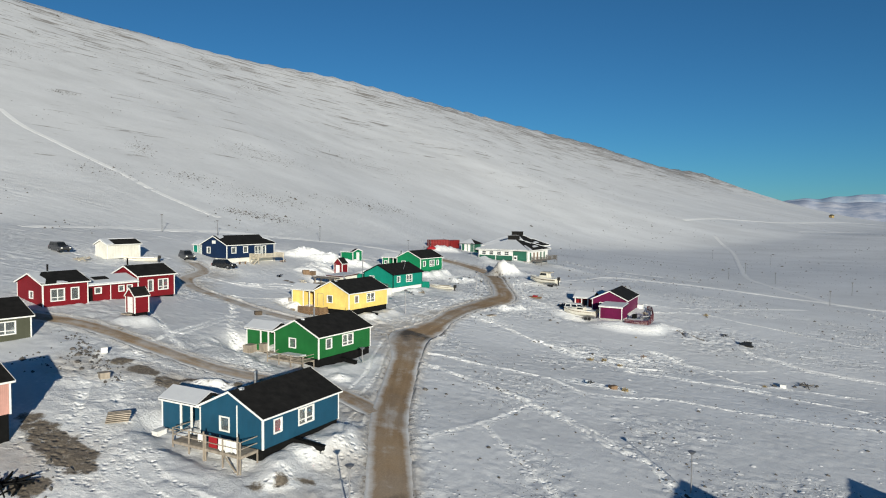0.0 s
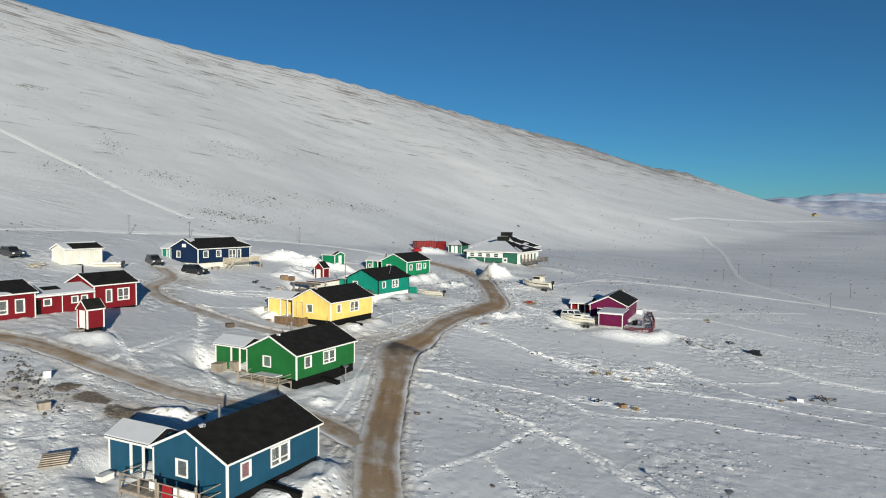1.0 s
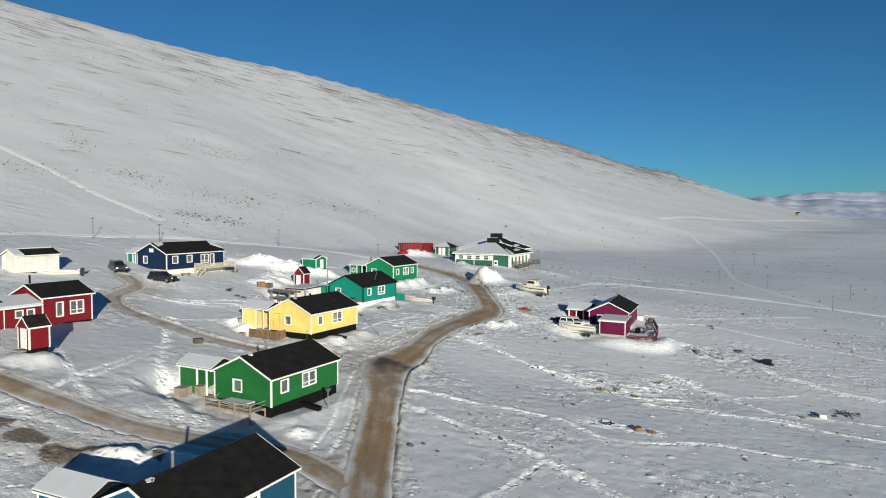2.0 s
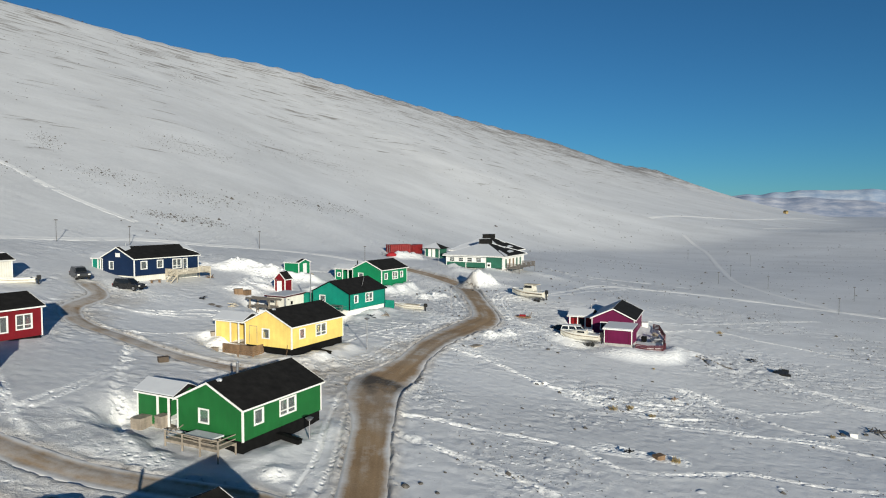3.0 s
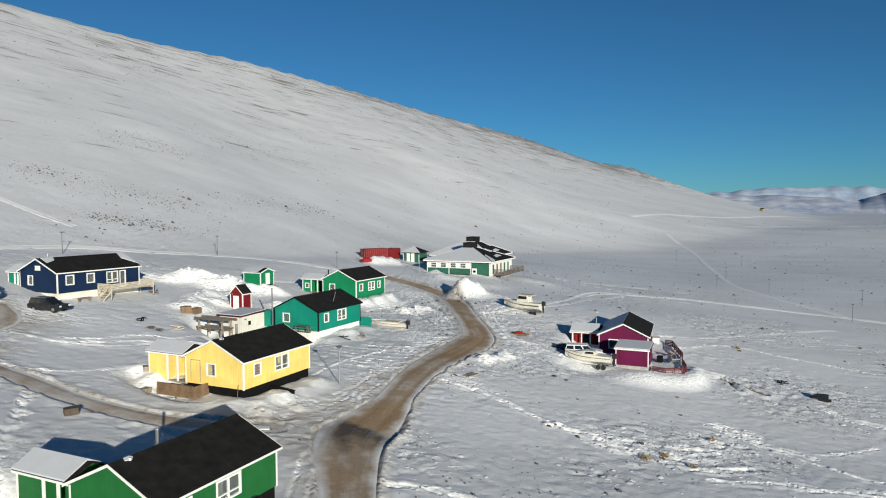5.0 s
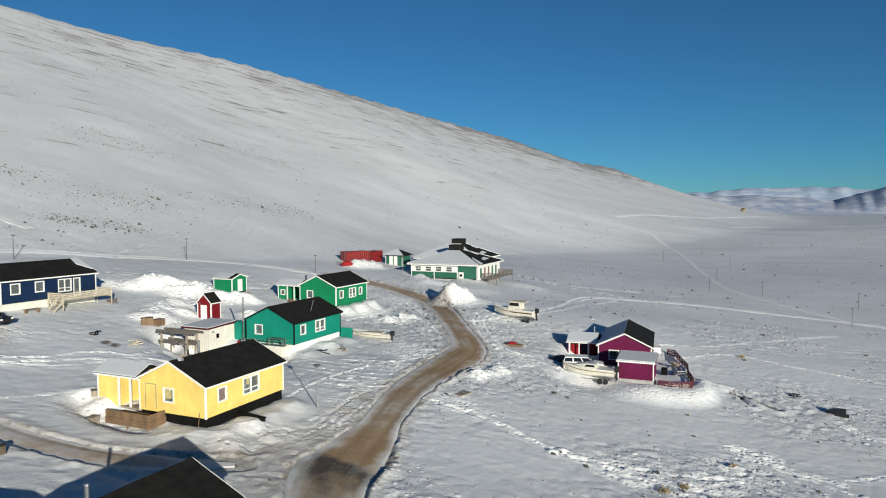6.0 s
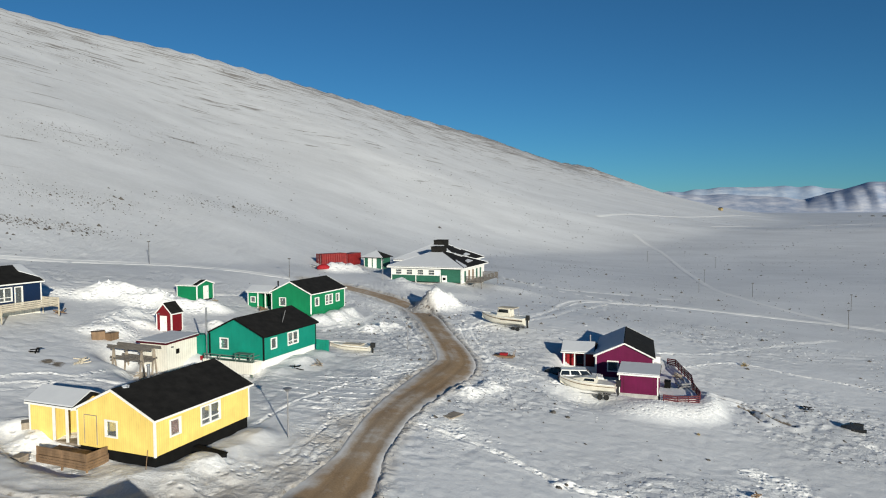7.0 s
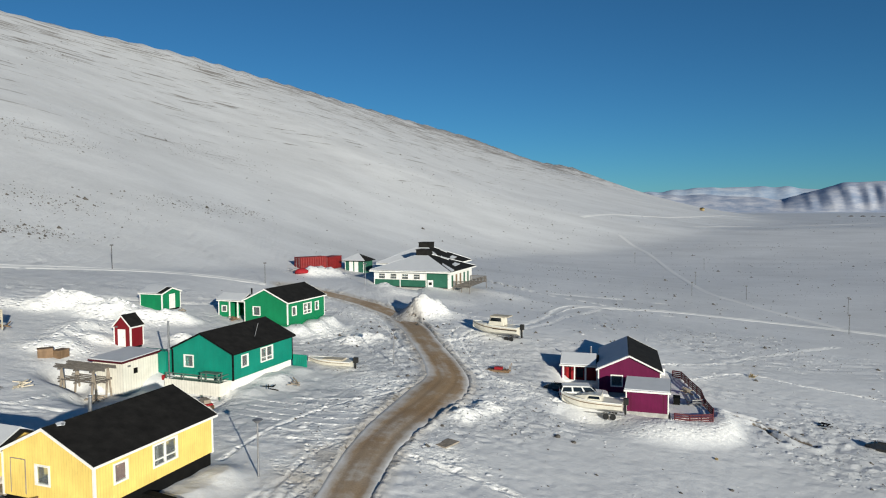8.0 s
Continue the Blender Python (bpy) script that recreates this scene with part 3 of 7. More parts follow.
TRAILS = [(smooth_line(p, 1.5), half, deep, 1) for p, half, deep in WALKED] + [(smooth_line(p, 1.5), half, deep * .65, 0) for p, half, deep in DRIVEN]
HEAPS = [  # shovelled snow: x, y, height, reach
    (15.2, 165.5, 2.7, 3.4), (13.2, 164.6, 1, 2.4), (-22.3, 150.5, 1.2, 2.2), (-24.6, 152, 1.3, 2.2), (-27, 151, 1.5, 2.4), (-29.6, 152.6, 1.4, 2.3), (-31.6, 152.2, 1.4, 2.2), (-33.6, 150.2, 0.88, 2), (-36, 150.5, 0.54, 2.2), (-19.6, 151.6, 1, 2), (-17.6, 152.2, 0.75, 1.8),
    (-26.6, 145, 0.82, 2), (-27.6, 142.4, 0.75, 1.9), (-27.4, 139.8, 0.82, 2), (-26.2, 137.2, 0.75, 2), (-28.4, 136.8, 0.54, 1.7), (-24.4, 141.2, 0.61, 1.8), (-23.4, 147, 0.54, 2),
    (11, 123.6, 0.7, 1.3), (12.6, 124.8, 0.5, 1.2), (14.1, 126.4, 0.8, 1.3), (-22.5, 67.8, 0.9, 1.2), (-20.8, 68.6, 0.8, 1.1), (-24.3, 67.6, 0.7, 1.1), (-18.8, 68.6, 0.5, 1.1), (-11.5, 76.2, 0.5, 1.1),
    (2.2, 149, 0.8, 1.5), (4.2, 150.8, 0.9, 1.6), (6.2, 151.6, 0.5, 1.2), (11, 186, 0.9, 2), (-2, 196.5, 1.5, 2.4), (2.5, 199.5, 1.4, 2.4), (0.4, 197.6, 1.2, 2),
    (-24, 109.5, 0.7, 1.5), (-25.5, 110.8, 0.5, 1.2), (-12.6, 101.8, 0.3, 1.1), (-9.6, 103.6, 0.22, 0.9), (-12.6, 51.2, 0.6, 1.3), (-8.2, 57.5, 0.4, 1.6),
    (-16.5, 144.5, 0.9, 1.6), (-14, 142.4, 0.8, 1.4), (21, 190, 0.9, 2.4), (14.4, 105.7, 0.3, 0.6), (15.3, 106.2, 0.3, 0.5), (-21.5, 142.5, 0.54, 1.4),
]
DRIFTS = [(12, 191.5, -.8, 3.2), (16.5, 189, -.8, 3.2), (20.5, 188, .8, 3.5), (12, 182, .6, 3), (-7, 161, .5, 2.5), (-6, 133, .4, 2.2), (33, 190, .5, 6)]  # smooth wind drifts and hollows
SLITS = [([(42.8, 130.7), (45.1, 129), (46, 126.5), (47.5, 123.4)], .4), ([(44.2, 128.2), (44.7, 126.6), (44.4, 124.3)], .22), ([(37.5, 214.5), (40.5, 210.4), (43, 207.5)], .5)]   # bare cuts along the lee of a drift
BARE = [(-33.6, 55.2, 1.0), (-32.4, 54.0, 1.5), (-31.2, 53.0, 1.6), (-30, 52.1, 1.7), (-28.7, 51.1, 1.8), (-27.5, 50.2, 1.7), (-26.5, 49.4, 1.4), (-27.2, 67.0, 1.5), (-6.9, 99.6, .6), (-6.7, 98.2, .7), (-29.2, 125.2, .8), (-28, 124.9, .6), (-20.6, 68.2, .45), (-23.2, 67.4, .5), (-22, 68.2, .3), (-25, 68.2, 1.3), (-30.5, 68.5, 1.6), (-33, 69.5, 1.2), (-14.0, 50.0, .8), (-12.2, 50.6, .8), (-10.6, 51.8, .7), (-28.5, 46.0, 1.4)]


YARDS = [(-20, 56, 7), (-10, 56, 4), (-22, 82, 7), (-10, 80, 4), (-21, 107, 6), (-9, 106, 4), (-14, 126, 6), (-33, 68, 6), (-30, 50, 8), (-42, 126, 7), (-20, 136, 6), (1, 124, 5), (-4, 116, 5), (4, 142, 5), (13, 172, 6), (-58, 118, 7), (0, 200, 7), (-25.5, 146, 5), (-27, 136, 4), (17, 150, 7), (21, 159, 7), (5, 165, 6), (16, 180, 6), (2, 150, 6), (5, 131, 5), (14, 162, 5), (18, 131, 5), (20, 178, 6), (8, 116, 4), (-2, 108, 5)]  # trampled yards: x, y, reach


FOOTINGS = [  # how far the snow lies below the floor, in each house's own directions: x, y, depth, reach
    (-14.2, 53.3, 1.08, 61.5, [(.8, -.9, .6, 1.3), (4, -1.0, .42, 1.8), (6.5, -1.2, .35, 1.8), (9, -1.0, .3, 1.6), (-1.6, .6, 1.5, 1.3), (-1.7, 3, 1.25, 1.4), (-1.7, 5.2, .95, 1.4), (-1.8, 7.6, .6, 1.4), (-.8, 10.6, .2, 1.8), (5, 3.5, .8, 3)]),
    (-14.39, 78.4, 2.95, 58.9, [(.8, -.9, 1.0, 1.3), (3.5, -1.0, 1.1, 1.6), (6.5, -1.0, 1.15, 1.6), (9, -1.0, .95, 1.5), (-1.8, 1, 1.15, 1.4), (-1.9, 3.5, .9, 1.4), (-1.9, 6, .75, 1.4), (-.9, 8.6, .35, 1.5), (-.9, 11.2, .2, 2.4), (5, 3.5, 1.1, 3)]),
    (-14.41, 103.6, 5.03, 58.3, [(.6, -.8, .8, 1.2), (3, -1.5, .55, 1.3), (6, -.9, .9, 1.6), (9, -.9, .8, 1.5), (-.9, 1, .75, 1.2), (-1.2, 3, .8, 1.2), (-1.8, 5, 1.1, 1.4), (-1.9, 7.5, 1.05, 1.4), (-1.6, 9.6, .75, 1.3), (-.9, 11.4, .15, 1.8), (5, 3.5, .9, 3)]),
    (-9.6, 129.05, 5.72, 57.8, [(.8, -.9, .8, 1.3), (4.5, -.9, .75, 1.8), (9, -.9, .7, 1.6), (-1.9, .5, 1.5, 1.3), (-2.0, 3, 1.5, 1.4), (-2.0, 5.8, 1.3, 1.4), (-3.2, 7.6, 1.0, 1.3), (-5.6, 9.5, 1.1, 1.6), (-6, 13, 1.0, 1.8), (-4.6, 1, 1.8, 2.4), (-4.8, 5, 1.6, 2.4), (-7.5, 3, 1.8, 2.6), (-7.5, 8, 1.4, 2.4)]),
    (-37.34, 82.06, 7.56, 57.5, [(-.8, .9, .35, 1.2), (1, -.8, .35, 1.2)]),
    (-5.18, 151.4, 7.1, 57.1, [(.8, -.9, .15, 1.4), (4.5, -.9, .1, 1.8), (8, -.9, .1, 1.6), (-.9, 1.5, .15, 1.4), (-.9, 4.5, .15, 1.6)]),
    (35.95, 133.15, .55, 64.3, [(1.6, 9, .75, 2.0), (.5, 5.5, .55, 1.8), (-2, 8.6, .75, 2.2)]),
]
PADS = [(ox + x * math.cos(radians(a)) - y * math.sin(radians(a)), oy + x * math.sin(radians(a)) + y * math.cos(radians(a)), oz - dz, r) for ox, oy, oz, a, spots in FOOTINGS for x, y, dz, r in spots]


PATCHES = [(19.6, 103.2, 4.6, 2.2, -30), (25.8, 101.2, 3.8, 2.0, 5), (36, 110.0, 4.0, 2.2, -22), (31.5, 106.6, 3.2, 1.4, -20), (39.5, 106.2, 2.6, 1.2, -20), (19, 87.3, 3.8, 1.9, 0), (23, 87, 2.2, 1.3, 0), (35.1, 97.2, 3, 1.2, 0), (43.3, 97.2, 4, 1.4, 0), (28.2, 103.8, 3, 1.2, -10), (6.4, 127.2, 2.2, 1.2, 40), (4, 124.6, 2.4, 1.1, 20)]  # trampled spots: x, y, length, width, turn


SLUSH = [(-8.5, 101.0, 4.0), (-11.5, 99.6, 3.4), (-15, 99, 3), (-8, 95.5, 3.6), (-7, 89, 2.4), (-5.5, 104.5, 3.0), (-8, 71, 3.0), (-8.6, 66, 2.6), (-7.5, 55, 3), (-9, 47, 4), (-27, 67.4, 3.4), (-31, 68.6, 3), (-36, 66.5, 3.5), (-30, 50, 5), (-40.5, 110, 4.5), (-41, 119, 5), (11, 133, 3), (-5.4, 92, 3), (-1, 114, 3), (2.2, 119, 2.6), (-3.4, 110, 2.6), (5, 123, 2.4)]   # snow dirtied by driving: x, y, reach
STILL = [(15, 114, 12, 6), (26, 115, 10, 6), (36, 117, 6, 5), (47, 133, 5, 3), (-38, 92, 9, 6), (-33, 86, 8, 5), (-26, 104, 6, 4), (8, 97, 5, 4), (30, 118, 9, 3), (2, 133, 4, 3), (-8.5, 106, 3, 4), (-7, 113, 4, 5), (1, 121.5, 4, 3)]   # wind-smoothed snow: x, y, reach across and along


def snow(x, y):
    """The height of the snow: the land, drifts, lanes, trails and heaps; also how bare, how stony, how freshly broken
    up or whitened for caught sun, how dirty and how pitted it is.
    """
    shape = np.broadcast(np.asarray(x), np.asarray(y)).shape
    x, y = (np.broadcast_to(np.asarray(q, float), shape).reshape(-1) for q in (x, y))
    base = land(x, y)
    far = np.hypot(x, y)
    near = np.clip((300 - far) / 120, 0, 1)

    def around(pts, reach):
        px, py = [p[0] for p in pts], [p[1] for p in pts]
        return np.nonzero((x > min(px) - reach) & (x < max(px) + reach) & (y > min(py) - reach) & (y < max(py) + reach))[0]

    pitted = np.clip(.6 + 1.0 * rough_noise(x, y, 19, 15) + .5 * rough_noise(x, y, 7, 16), 0, 1)
    for hx, hy, wide, long in STILL:
        pitted = pitted * (1 - .95 * np.exp(-(((x - hx) / wide) ** 2 + ((y - hy) / long) ** 2) ** 2))
    humps = .8 * rough_noise(x * .85, y, .9, 3) + .7 * rough_noise(x, y, .55, 25)
    z = base + near * (.10 * rough_noise(x * .7, y, 16, 1) + .035 * rough_noise(x * .7, y, 5, 2) + (.25 + .75 * pitted) * (.13 * np.maximum(humps - .12, 0) - .2 * np.maximum(-humps - .3, 0) + .015 * rough_noise(x, y, 2.2, 26)))
    hill = np.clip((z - 22) / 25, 0, 1)
    z = z + hill * (.6 * rough_noise(x, y, 90, 4) + .15 * rough_noise(x * .47 - y * .88, (x * .88 + y * .47) * .2, 22, 5))
    bare, fresh_lit, slush, lumps = np.zeros(len(x)), np.zeros(len(x)), np.zeros(len(x)), rough_noise(x, y, .8, 6)
    i = around(PADS, 12)
    top, low = np.zeros(len(i)), np.zeros(len(i))
    for px, py, h, reach in PADS:
        w = np.exp(-((x[i] - px) ** 2 + (y[i] - py) ** 2) / reach ** 2)
        top, low = top + w * h, low + w
    held = np.clip(low * 1.3, 0, 1)
    z[i] = z[i] * (1 - held) + held * (top / np.maximum(low, 1e-6) + .06 * lumps[i] + .06 * rough_noise(x[i], y[i], 2, 2))
    for line, half, deep, walked in TRAILS:
        i = around(line, 4)
        if not len(i):
            continue
        u, v, lump = x[i], y[i], lumps[i]
        d = near_line(u, v, line) + (.5 * half * rough_noise(u, v, 1.1, 8) if walked else 0)
        prints = .5 + .9 * rough_noise(u, v, .55, 27) if walked else 1.0 + .1 * lump
        rim = .22 if walked else .15
        z[i] = z[i] - deep * np.clip((half - d) / rim + .3, 0, 1) * np.clip(prints, 0, 1.3) + deep * .5 * np.exp(-((d - half - rim) / rim) ** 2) * np.clip(.7 + (.7 if walked else .2) * lump, 0, 2)
        fresh_lit[i] = np.maximum(fresh_lit[i], (.72 if walked else .74) * np.exp(-(np.maximum(d - half * .7, 0) / (rim + .04)) ** 2) * np.clip(.85 + .6 * rough_noise(u, v, 4, 21), .2, 1.1))
    trod = np.zeros(len(x))
    road = np.full(len(x), 1e9)
    for line, half in LANES:
        i = around(line, 14)
        d = near_line(x[i], y[i], line) - half_width(half, y[i])
        road[i] = np.minimum(road[i], d)
        trod[i] = np.maximum(trod[i], np.exp(-(np.maximum(d - .3, 0) / 2.0) ** 2))
        slush[i] = np.maximum(slush[i], (.75 if half > 1.5 else .6) * np.exp(-(np.maximum(d, 0) / 1.3) ** 2))
    for hx, hy, reach in SLUSH:
        i = around([(hx, hy)], reach * 2.2)
        q = ((x[i] - hx) ** 2 + (y[i] - hy) ** 2) / reach ** 2
        slush[i] = np.maximum(slush[i], .72 * np.exp(-q))
    for hx, hy, reach in YARDS:
        i = around([(hx, hy)], reach * 2.2)
        q = ((x[i] - hx) ** 2 + (y[i] - hy) ** 2) / reach ** 2
        trod[i] = np.maximum(trod[i], np.exp(-q))
        fresh_lit[i] = np.maximum(fresh_lit[i], .58 * np.exp(-q * .9) * np.clip(.6 + rough_noise(x[i], y[i], 4, 20), 0, 1.3))
    for hx, hy, long, wide, turn in PATCHES:
        i = around([(hx, hy)], long * 1.6)
        u, v = x[i] - hx, y[i] - hy
        c_, s_ = math.cos(radians(turn)), math.sin(radians(turn))
        q = ((u * c_ + v * s_) / long) ** 2 + ((-u * s_ + v * c_) / wide) ** 2
        inside = np.clip((1.05 - q + .7 * rough_noise(x[i], y[i], 1.6, 23)) * 2.2, 0, 1)
        trod[i], fresh_lit[i] = np.maximum(trod[i], 1.1 * inside), np.maximum(fresh_lit[i], .6 * inside)
    # the wind-packed bank below the garage and the fenced terrace
    i = around([(20, 118), (44, 134)], 2)
    u, v = x[i], y[i]
    rim = np.interp(u, (21, 27, 31, 34, 37, 39.5, 42), (126.4, 125.3, 124.9, 124.9, 125.2, 126.8, 130))
    level = np.interp(u, (21, 26, 29, 32.5, 34.5, 37, 40, 43), (-.3, 0, .25, .3, -.15, -.45, -.5, -.7))
    fall = np.clip((rim - v) / np.interp(u, (21, 30, 38, 43), (4.2, 4.4, 3.8, 4.5)), 0, 1)
    hold = np.clip((u - 20) / 6, 0, 1) * np.clip((43.5 - u) / 3, 0, 1) * np.clip((rim + 4 - v) / 3, 0, 1)
    toe = fall * fall * (3 - 2 * fall)
    hold = hold * (1 - toe)
    z[i] = z[i] * (1 - hold) + hold * (level + .05 * rough_noise(u, v, 2.5, 29) + .02 * lumps[i])
    # Part of the sun on this bank's slope is put into its colour.
    fresh_lit[i] = np.maximum(fresh_lit[i] * (1 - .8 * hold), .42 * np.clip(2 * hold, 0, 1))
    pitted[i] = pitted[i] * (1 - np.clip(3 * hold, 0, 1))
    trod[i] = trod[i] * (1 - hold)
    clod = np.abs(rough_noise(x, y, .7, 17)) * .7 + np.abs(rough_noise(x, y, 1.4, 18)) * .35
    z = z + trod * (.16 * clod - .07) * np.clip(.65 + rough_noise(x, y, 6, 19), 0, 1.4)
    for hx, hy, up, reach in DRIFTS:
        i = around([(hx, hy)], reach * 3)
        q = ((x[i] - hx) ** 2 + (y[i] - hy) ** 2) / reach ** 2
        z[i] = z[i] + up * np.exp(-q)
        fresh_lit[i] = np.maximum(fresh_lit[i], .5 * (up > 0) * np.exp(-q))
    ragged = road + .45 * rough_noise(x, y, 1.8, 7) + .15 * lumps
    bank = np.exp(-((ragged - .45) / .42) ** 2)
    bank = bank * np.where(x > np.interp(y, *ROAD_LINE), .75, .4)
    z = z + .17 * bank * (1 + .8 * lumps) * np.clip(1 + rough_noise(x, y, 8, 28), .2, 1.5)
    fresh_lit = np.maximum(fresh_lit, .55 * bank)
    level = np.clip((.35 - road + .2 * lumps) / .3, 0, 1)
    level = level * level * (3 - 2 * level)
    z = z * (1 - level) + (base - .09) * level
    bare = np.maximum(bare, .34 * np.clip((1.1 - ragged) / .9, 0, 1))
    for hx, hy, up, reach in HEAPS:
        i = around([(hx, hy)], reach * 2.4)
        u, v = x[i], y[i]
        q = ((u - hx) ** 2 + (v - hy) ** 2) / reach ** 2
        block = np.floor(3 * rough_noise(u, v, .8, 9)) / 3
        z[i] = z[i] + up * np.exp(-q * 1.4) * (1 + .22 * rough_noise(u, v, 1.7, 9) + .16 * block + .08 * lumps[i])
        fresh_lit[i] = np.maximum(fresh_lit[i], .8 * np.clip(1.7 * np.exp(-q), 0, 1))
    for bx, by, reach in BARE:
        i = around([(bx, by)], reach + 2)
        q = np.hypot(x[i] - bx, y[i] - by) + .5 * rough_noise(x[i], y[i], 1.2, 10)
        bare[i] = np.maximum(bare[i], .55 * np.clip((reach + .4 - q) / .8, 0, 1))
    for line, half in SLITS:
        i = around(line, 4)
        d = near_line(x[i], y[i], line) + .15 * rough_noise(x[i], y[i], 1.0, 10)
        bare[i] = np.maximum(bare[i], .55 * np.clip((half + .25 - d) / .3, 0, 1))
        z[i] = z[i] - .35 * np.exp(-(d / half) ** 2) + .2 * np.exp(-((d - half - .6) / .5) ** 2)
    run, down, top, broad = hillside(x, y)
    crest_ = np.clip((1 - down / broad - .35) / .6, 0, 1) ** 1.4 * (down > -250)
    stony = .02 + .42 * np.clip((z - 11) / 30, 0, 1) + crest_ * (.26 + .26 * np.clip((run - 200) / 350, 0, 1)) * np.clip((z - 18) / 20, 0, 1)
    return [q.reshape(shape) for q in (z, bare, stony, fresh_lit, slush, pitted)]


def ladder(lo, hi, step, first, last, grow=1.07):
    mid = list(np.arange(lo, hi, step))
    up, down, s = [], [], step
    while (up or mid)[-1] < last:
        s *= grow
        up.append((up or mid)[-1] + s)
    s = step
    while (down or [mid[0]])[-1] > first:
        s *= grow
        down.append((down or [mid[0]])[-1] - s)
    return np.array(down[::-1] + mid + up)


def sheet(name, xs, ys, z, mat, layers=()):
    nx, ny = len(xs), len(ys)
    gx, gy = np.meshgrid(xs, ys)
    co = np.stack([gx, gy, z], -1).reshape(-1, 3)
    i = (np.arange(ny - 1)[:, None] * nx + np.arange(nx - 1)[None, :]).reshape(-1)
    quads = np.stack([i, i + 1, i + nx + 1, i + nx], -1)
    me = bpy.data.meshes.new(name)
    me.vertices.add(len(co))
    me.vertices.foreach_set("co", co.ravel())
    me.loops.add(quads.size)
    me.loops.foreach_set("vertex_index", quads.ravel())
    me.polygons.add(len(quads))
    me.polygons.foreach_set("loop_start", np.arange(len(quads)) * 4)
    me.polygons.foreach_set("use_smooth", np.ones(len(quads), bool))
    for key, value in layers:
        at = me.attributes.new(key, "FLOAT", "POINT")
        at.data.foreach_set("value", np.asarray(value, np.float32).ravel())
    me.materials.append(mat)
    me.update(calc_edges=True)
    return new(name, me)


def outward(core, first, last, grow):
    """Carries a run of places outward on both sides with growing steps."""
    return np.concatenate([ladder(core[0], core[0] + .3, .25, first, core[0], grow)[:-2], core, ladder(core[-1], core[-1] + .3, .25, core[-1], last, grow)[1:]])


xs = outward(np.concatenate([np.arange(-50, -14, .28), np.arange(-14, 17, .16), np.arange(17, 58, .26)]), -2600, 4300, 1.05)
ys = outward(np.concatenate([np.arange(46, 86, .27), np.arange(86, 131, .16), np.arange(131, 152, .27)]), -1500, 4600, 1.032)
xs, ys = (q[np.concatenate([[True], np.diff(q) > .05])] for q in (np.unique(xs), np.unique(ys)))
gx, gy = np.meshgrid(xs, ys)
gz, gbare, gstony, gfresh_lit, gslush, gpitted = snow(gx, gy)
ground = tagged(sheet("ground", xs, ys, gz, GROUND, (("bare", gbare), ("stony", gstony), ("fresh_lit", gfresh_lit), ("slush", gslush), ("pitted", gpitted))), "wind-packed snow over a sloping plain and hillside", "snow", kind="structure")


def at(x, y, up=0.0):
    """A place on the snow."""
    return Vector((x, y, float(snow(x, y)[0]) + up))


def road_strip(name, line, half, snowy, label):
    """A strip of gravel in its cutting through the snow, with wheel ruts and a ragged snowy edge."""
    pts = np.array(line)
    d = np.gradient(pts, axis=0)
    d = d / np.linalg.norm(d, axis=1)[:, None]
    run = np.concatenate([[0], np.cumsum(np.linalg.norm(np.diff(pts, axis=0), axis=1))])
    k = 25
    wide = half_width(half, pts[:, 1])
    q = np.linspace(-1, 1, k)
    if half < 1.3:
        wide = wide * np.clip(run / 6, .05, 1)
    s_ = q[None, :] * (wide[:, None] + .25)
    px, py = pts[:, :1] - d[:, 1:] * s_, pts[:, 1:] + d[:, :1] * s_
    rut = np.exp(-((np.abs(s_) - .85) / .28) ** 2)
    z = land(px, py) - (.015 if half > 1.5 else .03) + .03 * (1 - (s_ / half) ** 2) - .035 * rut + .015 * rough_noise(px, py, .9, 30)
    z[:, 0] -= .1
    z[:, -1] -= .1
    across = snowy + np.where(s_ > 0, 1.3, 1.9) * np.maximum(0, np.abs(s_) / wide[:, None] - np.where(s_ > 0, .5, .68)) ** 1.15 - .1 * rut + .14 * rough_noise(px, py, 9, 31) + .16 * rough_noise(px, py, 1.6, 35) * np.abs(q)[None, :]
    if half < 1.3:
        across = across + .75 * np.exp(-(run[:, None] / 4) ** 2)
    wet = 0 * s_
    if half > 1.5:
        edge = 100.6 + .55 * s_ + .5 * rough_noise(px, py, 1.6, 33) - py
        wet = np.clip(edge / .5, 0, 1) * np.clip(1.0 - .12 * edge + .22 * rough_noise(px, py, 1.0, 34) + .04 * s_, 0, 1) * (edge < 12) + .75 * np.clip((53 - py - s_) / 4, 0, 1)
    quads = [(i * k + j, i * k + j + 1, (i + 1) * k + j + 1, (i + 1) * k + j) for i in range(len(line) - 1) for j in range(k - 1)]
    me = bpy.data.meshes.new(name)
    me.from_pydata(np.stack([px, py, z], -1).reshape(-1, 3).tolist(), [], quads)
    for key, value in (("across", across), ("along", np.repeat(run * .09, k)), ("side", s_), ("wet", wet)):
        me.attributes.new(key, "FLOAT", "POINT").data.foreach_set("value", np.asarray(value, np.float32).ravel())
    me.polygons.foreach_set("use_smooth", [True] * len(quads))
    me.materials.append(ROAD)
    return tagged(new(name, me), label, "road", kind="structure")


road_strip("road", MAIN_ROAD, 2.0, .30, "brown gravel road cleared through the snow")
road_strip("road_lower_lane", LOW_LANE, 1.4, .46, "muddy brown lane with packed snow")
road_strip("road_upper_lane", HIGH_LANE, 1.2, .56, "narrow lane of grey gravel and packed snow")

# the frozen fjord and the far shore
SEA = -3.0
ICE = mottled("fjord_ice", (0.72, 0.76, 0.83), 0.6, 0.004, 0.08, 0.1, 0.5)
